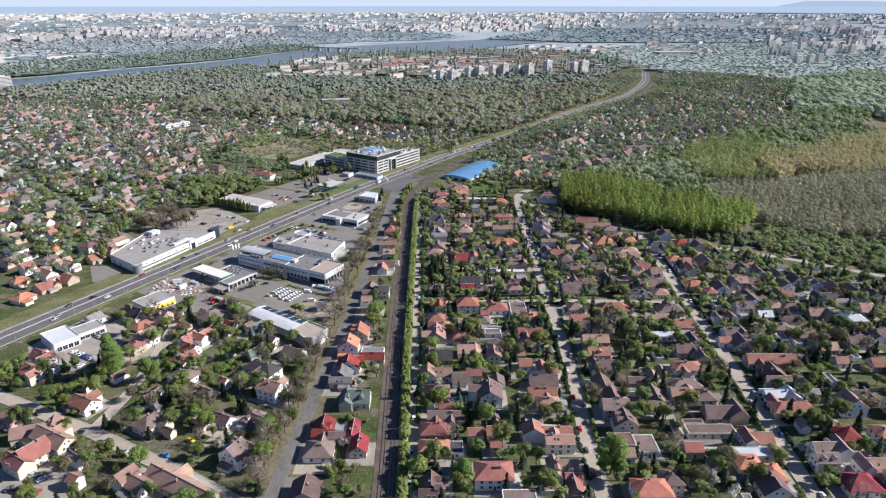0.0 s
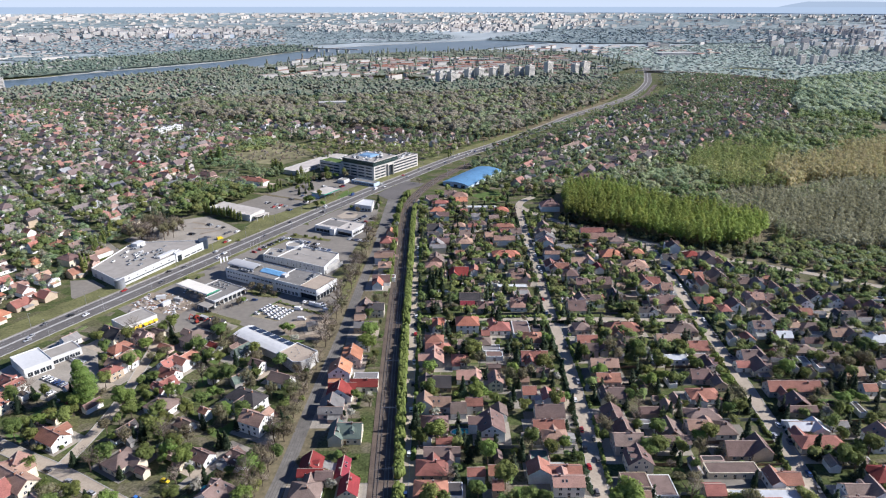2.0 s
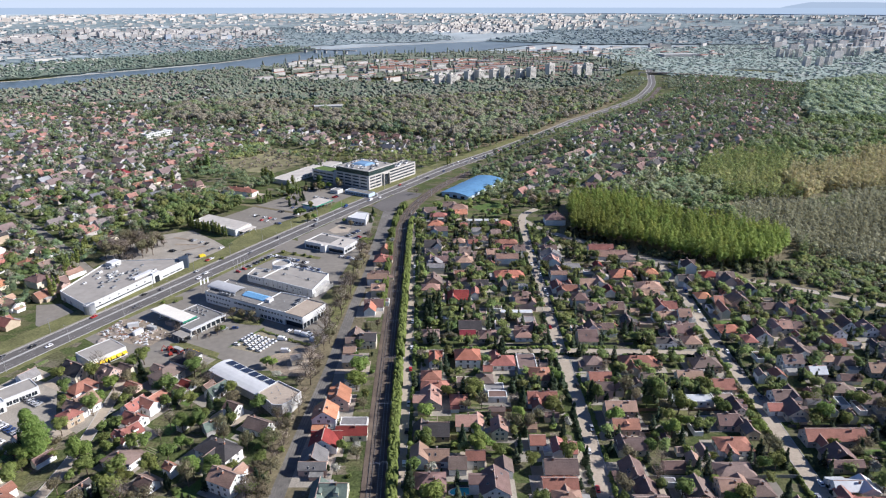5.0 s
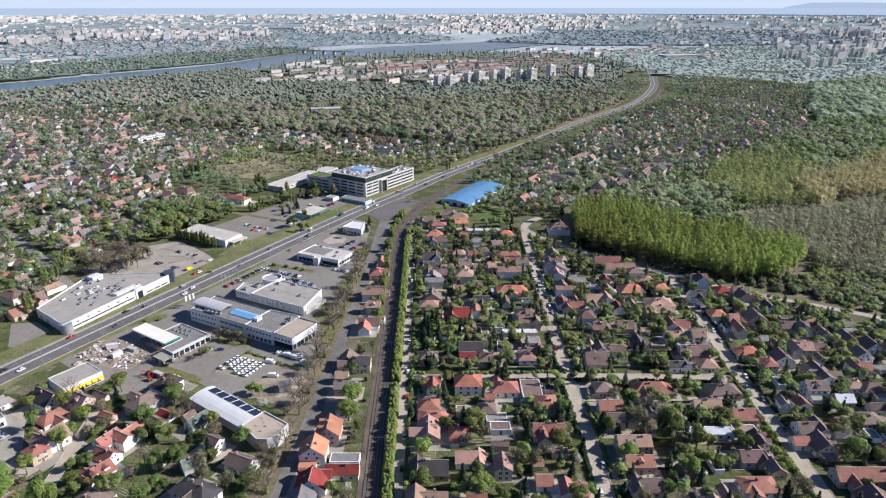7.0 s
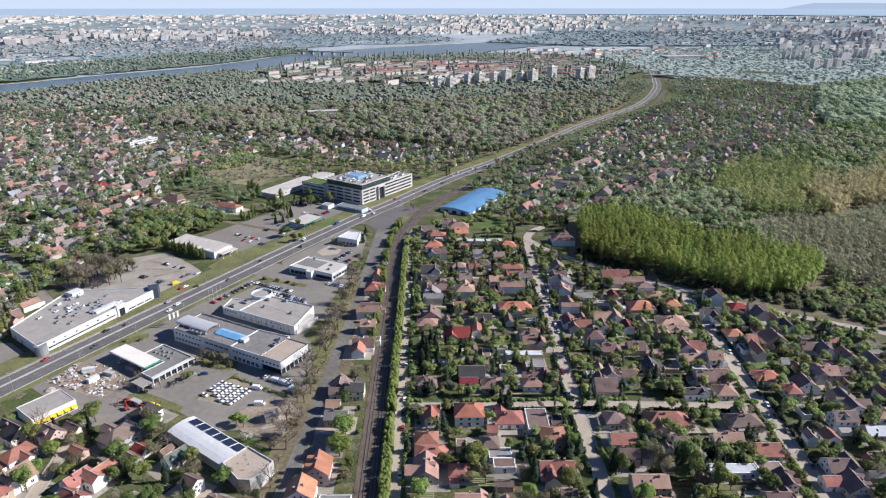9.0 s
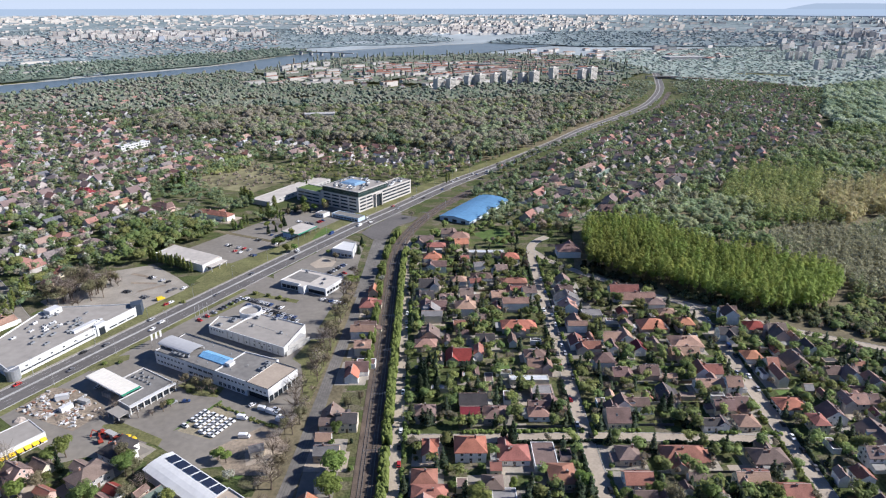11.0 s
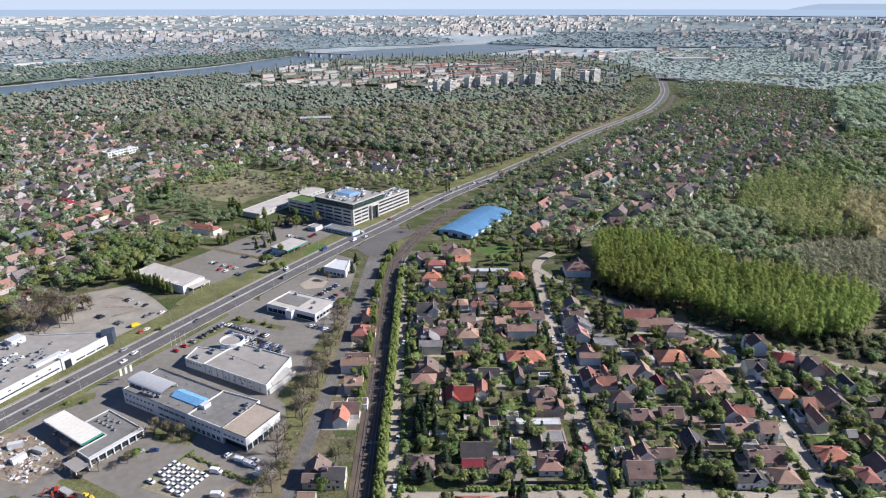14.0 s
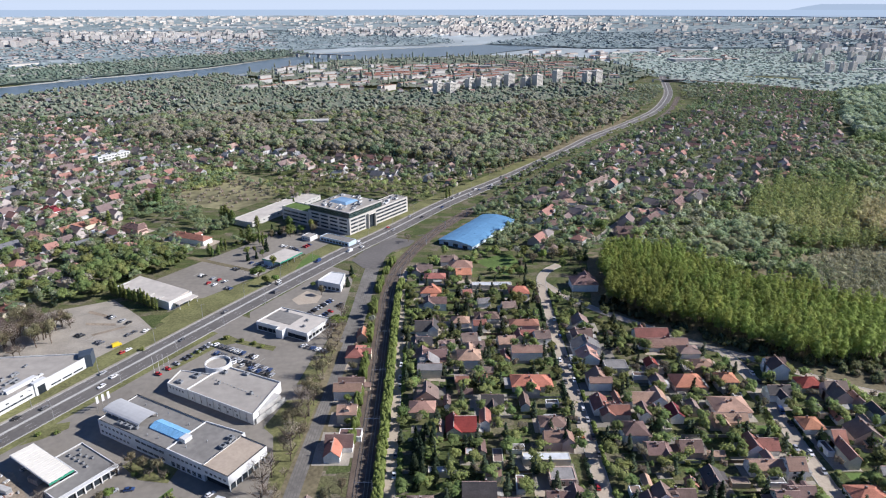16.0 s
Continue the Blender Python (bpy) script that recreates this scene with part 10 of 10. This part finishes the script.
tagged(part("rubble", strew, [SHUTTER, CHIMNEY, WHITE, KERB]), "strewn rubble, blocks and planks in the builders' yard", "rubble", kind="stuff")


def machine(x, y, ang, material, label):
    """A tracked digger: undercarriage, cab, engine and folded boom."""
    t = thing("digger", pose(x, y, 0.05, 0, 0, ang) @ Matrix.Scale(0.85, 4), label, "digger", "machines in the yard")
    for sy in (-1, 1):
        s = Shape()
        loft(s, [(-1.9, 0.25, 0.25, 0.6), (-1.5, 0.25, 0, 0.85), (1.5, 0.25, 0, 0.85), (1.9, 0.25, 0.25, 0.6)])
        part("track", s, BLACK, t, m=pose(0, sy * 1.0, 0))
    s = Shape()
    loft(s, [(-2.2, 1.1, 1.0, 1.7), (-1.8, 1.2, 0.95, 2.0), (0.9, 1.2, 0.95, 1.9), (1.3, 1.1, 1.0, 1.4)])
    part("engine_housing", s, material, t)
    s = Shape()
    loft(s, [(-0.1, 0.55, 1.9, 2.8), (0.9, 0.55, 1.6, 2.85), (1.4, 0.5, 1.5, 2.2)])
    part("cab", s, GLASS, t, m=pose(0, 0.6, 0))
    s = Shape()
    s.tube((1.0, -0.3, 1.6), (3.2, -0.3, 4.2), 0.28, 0.22, 6)
    s.tube((3.2, -0.3, 4.2), (4.6, -0.3, 2.0), 0.22, 0.16, 6)
    part("boom", s, material, t)
    s = Shape()
    loft(s, [(4.2, 0.5, 0.8, 1.9), (4.8, 0.5, 0.5, 1.7), (5.2, 0.5, 0.9, 1.1)])
    part("bucket", s, material, t, m=pose(0, -0.3, 0))


for i, (x, y, c) in enumerate(((-152, 380, RED_PAINT), (-147, 377.5, RED_PAINT), (-142, 376, RED_PAINT), (-138, 376, YELLOW), (-135, 374.5, YELLOW), (-141, 372.5, RED_PAINT), (-149, 374, RED_PAINT))):
    machine(x, y, rng.uniform(0, 360), c, "red tracked digger parked in the yard" if c is RED_PAINT else "yellow tracked digger parked in the yard")
sheet("machine_yard", [(-160, 384), (-155, 386), (-124, 368), (-132, 360), (-150, 364)], 0.06, ASPHALT_PALE, "grey asphalt machine yard", "yard")


# ---- river and distance ----
FAR_BANK = [(-2600, 900), (-1700, 1300), (-1138, 1690), (-968, 1940), (-741, 2280), (-581, 2795), (-300, 3160), (185, 3590), (700, 3950), (1100, 4100)]
NEAR_BANK = [(-2300, 300), (-1500, 980), (-1010, 1440), (-812, 1800), (-603, 2070), (-402, 2600), (-120, 2780), (150, 2860), (420, 3250), (1000, 3800)]
rv = Shape()
fb, nb = curve_points(FAR_BANK, 60), curve_points(NEAR_BANK, 60)
N = 60
pick = lambda line, t: line[min(len(line) - 1, int(t * (len(line) - 1)))]
for i in range(N + 1):
    for k in range(5):
        p = pick(fb, i / N).lerp(pick(nb, i / N), k / 4)
        x, y, z, s = fold(p.x, p.y, 0.5)
        rv.v.append((x, y, z + (2.5 if s < 1 else 0.3)))
for i in range(N):
    for k in range(4):
        rv.f.append((i * 5 + k, i * 5 + k + 1, i * 5 + k + 6, i * 5 + k + 5))
        rv.m.append(0)
tagged(part("water_river", rv, RIVER), "wide calm grey-blue river", "river", kind="structure")
sh = Shape()
for i in range(N):
    for line, w in ((fb, 14),):
        a, b = pick(line, i / N), pick(line, (i + 1) / N)
        if (b - a).length < 1:
            continue
        t = (b - a).normalized()
        nrm = Vector((-t.y, t.x, 0)) * w
        q = []
        for p in (a, b, b + nrm, a + nrm):
            x, y, z, s = fold(p.x, p.y)
            q.append((x, y, z + (3.2 if s < 1 else 0.8)))
        sh.add(q, [(0, 1, 2, 3)])
tagged(part("river_bank", sh, mat("river_sand", (0.5, 0.46, 0.38), 0.95, 0, 0.1, 0.05, 0.01, 0)), "pale sandy river bank", "bank", kind="structure")


TOWER = mat("tower_render", (0.55, 0.52, 0.47), 0.85, 0, 0.06, 0.3, 0.05, 0)


def tower(x, y, w, d, h, ang, name="apartment_tower", label="pale concrete apartment tower with window bands"):
    fx, fy, fz, s = fold(x, y)
    t = thing(name, pose(fx, fy, fz, 0, 0, ang), label, "apartment block", "apartment towers")
    b = Shape()
    b.box(-w / 2 * s, -d / 2 * s, 0, w / 2 * s, d / 2 * s, h * s)
    b.box(-w / 6 * s, -d / 6 * s, h * s, w / 6 * s, d / 6 * s, (h + 3) * s)
    part("wall", b, TOWER, t)
    for i in range(int(h / 3)):
        g = Shape()
        z = (1.2 + i * 3) * s
        g.box((-w / 2 + 1.5) * s, (-d / 2 - 0.15) * s, z, (w / 2 - 1.5) * s, (-d / 2 + 0.1) * s, z + 0.9 * s)
        part("window_band", g, GLASS, t)


for x, y, w, h in ((2, 1619, 16, 30), (30, 1625, 16, 30), (76, 1700, 18, 30), (102, 1705, 16, 32), (140, 1730, 17, 31), (170, 1740, 19, 36), (208, 1735, 16, 30), (236, 1735, 19, 36), (303, 1850, 20, 35), (372, 1820, 18, 32), (400, 1835, 24, 36), (-1032, 1540, 26, 24)):
    tower(x, y, w * 1.2, 15, h, 44)
for x, y, w, h in ((1248, 2478, 20, 33), (1282, 2478, 20, 33), (1318, 2478, 20, 33), (1146, 2108, 20, 30), (1205, 2140, 18, 30), (1250, 2168, 18, 30), (1490, 2569, 22, 34), (1526, 2569, 22, 34), (1562, 2569, 22, 34), (1600, 2569, 22, 36)):
    tower(x, y, w, 15, h, 20)

city = Shape()
# haze put into the city colours: roofs and window bands pale like the walls
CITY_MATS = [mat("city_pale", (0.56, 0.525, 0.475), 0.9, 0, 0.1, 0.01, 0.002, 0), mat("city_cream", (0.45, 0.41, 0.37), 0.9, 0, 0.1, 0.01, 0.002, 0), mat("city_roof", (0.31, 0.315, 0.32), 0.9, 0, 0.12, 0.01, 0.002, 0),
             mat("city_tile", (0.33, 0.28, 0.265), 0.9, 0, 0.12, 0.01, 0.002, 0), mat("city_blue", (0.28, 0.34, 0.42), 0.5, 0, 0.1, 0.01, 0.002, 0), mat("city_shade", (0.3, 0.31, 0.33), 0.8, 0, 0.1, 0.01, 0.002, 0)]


def city_zone(a0, a1, d0, d1, n, size, tall, bands=False, walls=(0, 0, 1), roofs=(1, 2, 3)):
    """Blocks between two bearings and two distances."""
    for i in range(n):
        a, d = radians(rng.uniform(a0, a1)), math.sqrt(rng.uniform(d0 * d0, d1 * d1))
        x, y = 2 + d * math.sin(a), d * math.cos(a)
        slab(city, x, y, rng.uniform(*size), rng.uniform(11, 16), rng.uniform(*tall), rng.choice((35, 48, 60, 42) if a0 < 10 else (12, 20, 28)) + rng.uniform(-8, 8), rng.choice(walls), rng.choice(roofs), bands)


city_zone(-36, -13, 3000, 5300, 1150, (10, 26), (4, 7), False, (1, 1, 3), (2, 3, 3, 3))
city_zone(-36, -30, 3900, 4700, 60, (22, 55), (24, 32), True)
city_zone(-29, -14, 4500, 5300, 125, (20, 55), (22, 32), True)
city_zone(-22, -16, 4000, 4300, 12, (30, 50), (20, 28), True, (0, 4))
city_zone(-34, -15, 4100, 4500, 46, (20, 50), (18, 26), True)
city_zone(-36, 4, 5400, 9500, 420, (20, 60), (6, 20))
city_zone(-10, 8, 4700, 6400, 150, (30, 90), (12, 28), True)
city_zone(0, 14, 5400, 9000, 260, (25, 80), (10, 34))
city_zone(26, 36, 2500, 5600, 75, (18, 45), (22, 32), True)
city_zone(17, 36, 3000, 6500, 190, (20, 70), (6, 18))
city_zone(14, 36, 5500, 9000, 130, (30, 90), (10, 30))
city_zone(-36, 36, 9400, 14500, 620, (30, 130), (14, 40))
city_zone(-12, 6, 4900, 6200, 420, (12, 40), (5, 14))
city_zone(-36, -26, 2350, 3000, 24, (40, 110), (6, 9), False, (0, 0), (0, 2))
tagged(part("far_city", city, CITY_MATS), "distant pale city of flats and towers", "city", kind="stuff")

# bridge over the river
br = thing("bridge", pose(0, 0, 0), "long low grey bridge on piers", "bridge")
p0, p1 = Vector((-600, 2830, 0)), Vector((-330, 2700, 0))
deck = Shape()
a, b = fold(p0.x, p0.y), fold(p1.x, p1.y)
mid_ang = math.degrees(math.atan2(b[1] - a[1], b[0] - a[0]))
L = math.hypot(b[0] - a[0], b[1] - a[1])
bm_ = pose(a[0], a[1], a[2] + 4, 0, 0, mid_ang)
deck.box(0, -5, 8, L, 5, 11)
part("deck", deck, FLAT_PALE, br, m=bm_)
for i in range(1, 6):
    s = Shape()
    s.box(-4, -6, -4, 4, 6, 8)
    part("pier", s, KERB, br, m=bm_ @ Matrix.Translation((L * i / 6, 0, 0)))

# hill on the skyline, drawn below in a glowing haze colour
hl = Shape()
NH = 60
for i in range(NH + 1):
    az = radians(25.5 + 17 * i / NH)
    t = i / NH
    top = 8 + 46 * min(1, max(0, (t - 0.06) / 0.14)) ** 0.8 * (1 - 0.55 * max(0, t - 0.3)) + 1.2 * math.sin(t * 19)
    for r, f in ((4560, 0), (4640, 0.6), (4740, 0.95), (4800, 1.0)):
        hl.v.append((2 + r * math.sin(az), 100 + r * math.cos(az), 112 + f * (36 + top)))
for i in range(NH):
    for k in range(3):
        hl.f.append((i * 4 + k, i * 4 + k + 1, (i + 1) * 4 + k + 1, (i + 1) * 4 + k))
        hl.m.append(0)


# ---- plain self-lit backdrop of distance, sky and hill ----
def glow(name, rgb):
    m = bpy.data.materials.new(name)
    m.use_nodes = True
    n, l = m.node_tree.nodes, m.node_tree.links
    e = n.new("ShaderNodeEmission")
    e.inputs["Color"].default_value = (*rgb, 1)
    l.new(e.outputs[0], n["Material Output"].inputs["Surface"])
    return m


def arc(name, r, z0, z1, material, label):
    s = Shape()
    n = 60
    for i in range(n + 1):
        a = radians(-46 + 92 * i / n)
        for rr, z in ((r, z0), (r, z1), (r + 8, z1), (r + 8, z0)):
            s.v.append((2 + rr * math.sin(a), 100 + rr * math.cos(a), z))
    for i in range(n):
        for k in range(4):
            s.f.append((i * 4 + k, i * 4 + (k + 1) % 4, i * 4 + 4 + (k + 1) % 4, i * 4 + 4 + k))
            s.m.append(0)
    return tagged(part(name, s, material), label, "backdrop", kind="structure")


# emission stands in for sky brightness and for haze over plain and hill
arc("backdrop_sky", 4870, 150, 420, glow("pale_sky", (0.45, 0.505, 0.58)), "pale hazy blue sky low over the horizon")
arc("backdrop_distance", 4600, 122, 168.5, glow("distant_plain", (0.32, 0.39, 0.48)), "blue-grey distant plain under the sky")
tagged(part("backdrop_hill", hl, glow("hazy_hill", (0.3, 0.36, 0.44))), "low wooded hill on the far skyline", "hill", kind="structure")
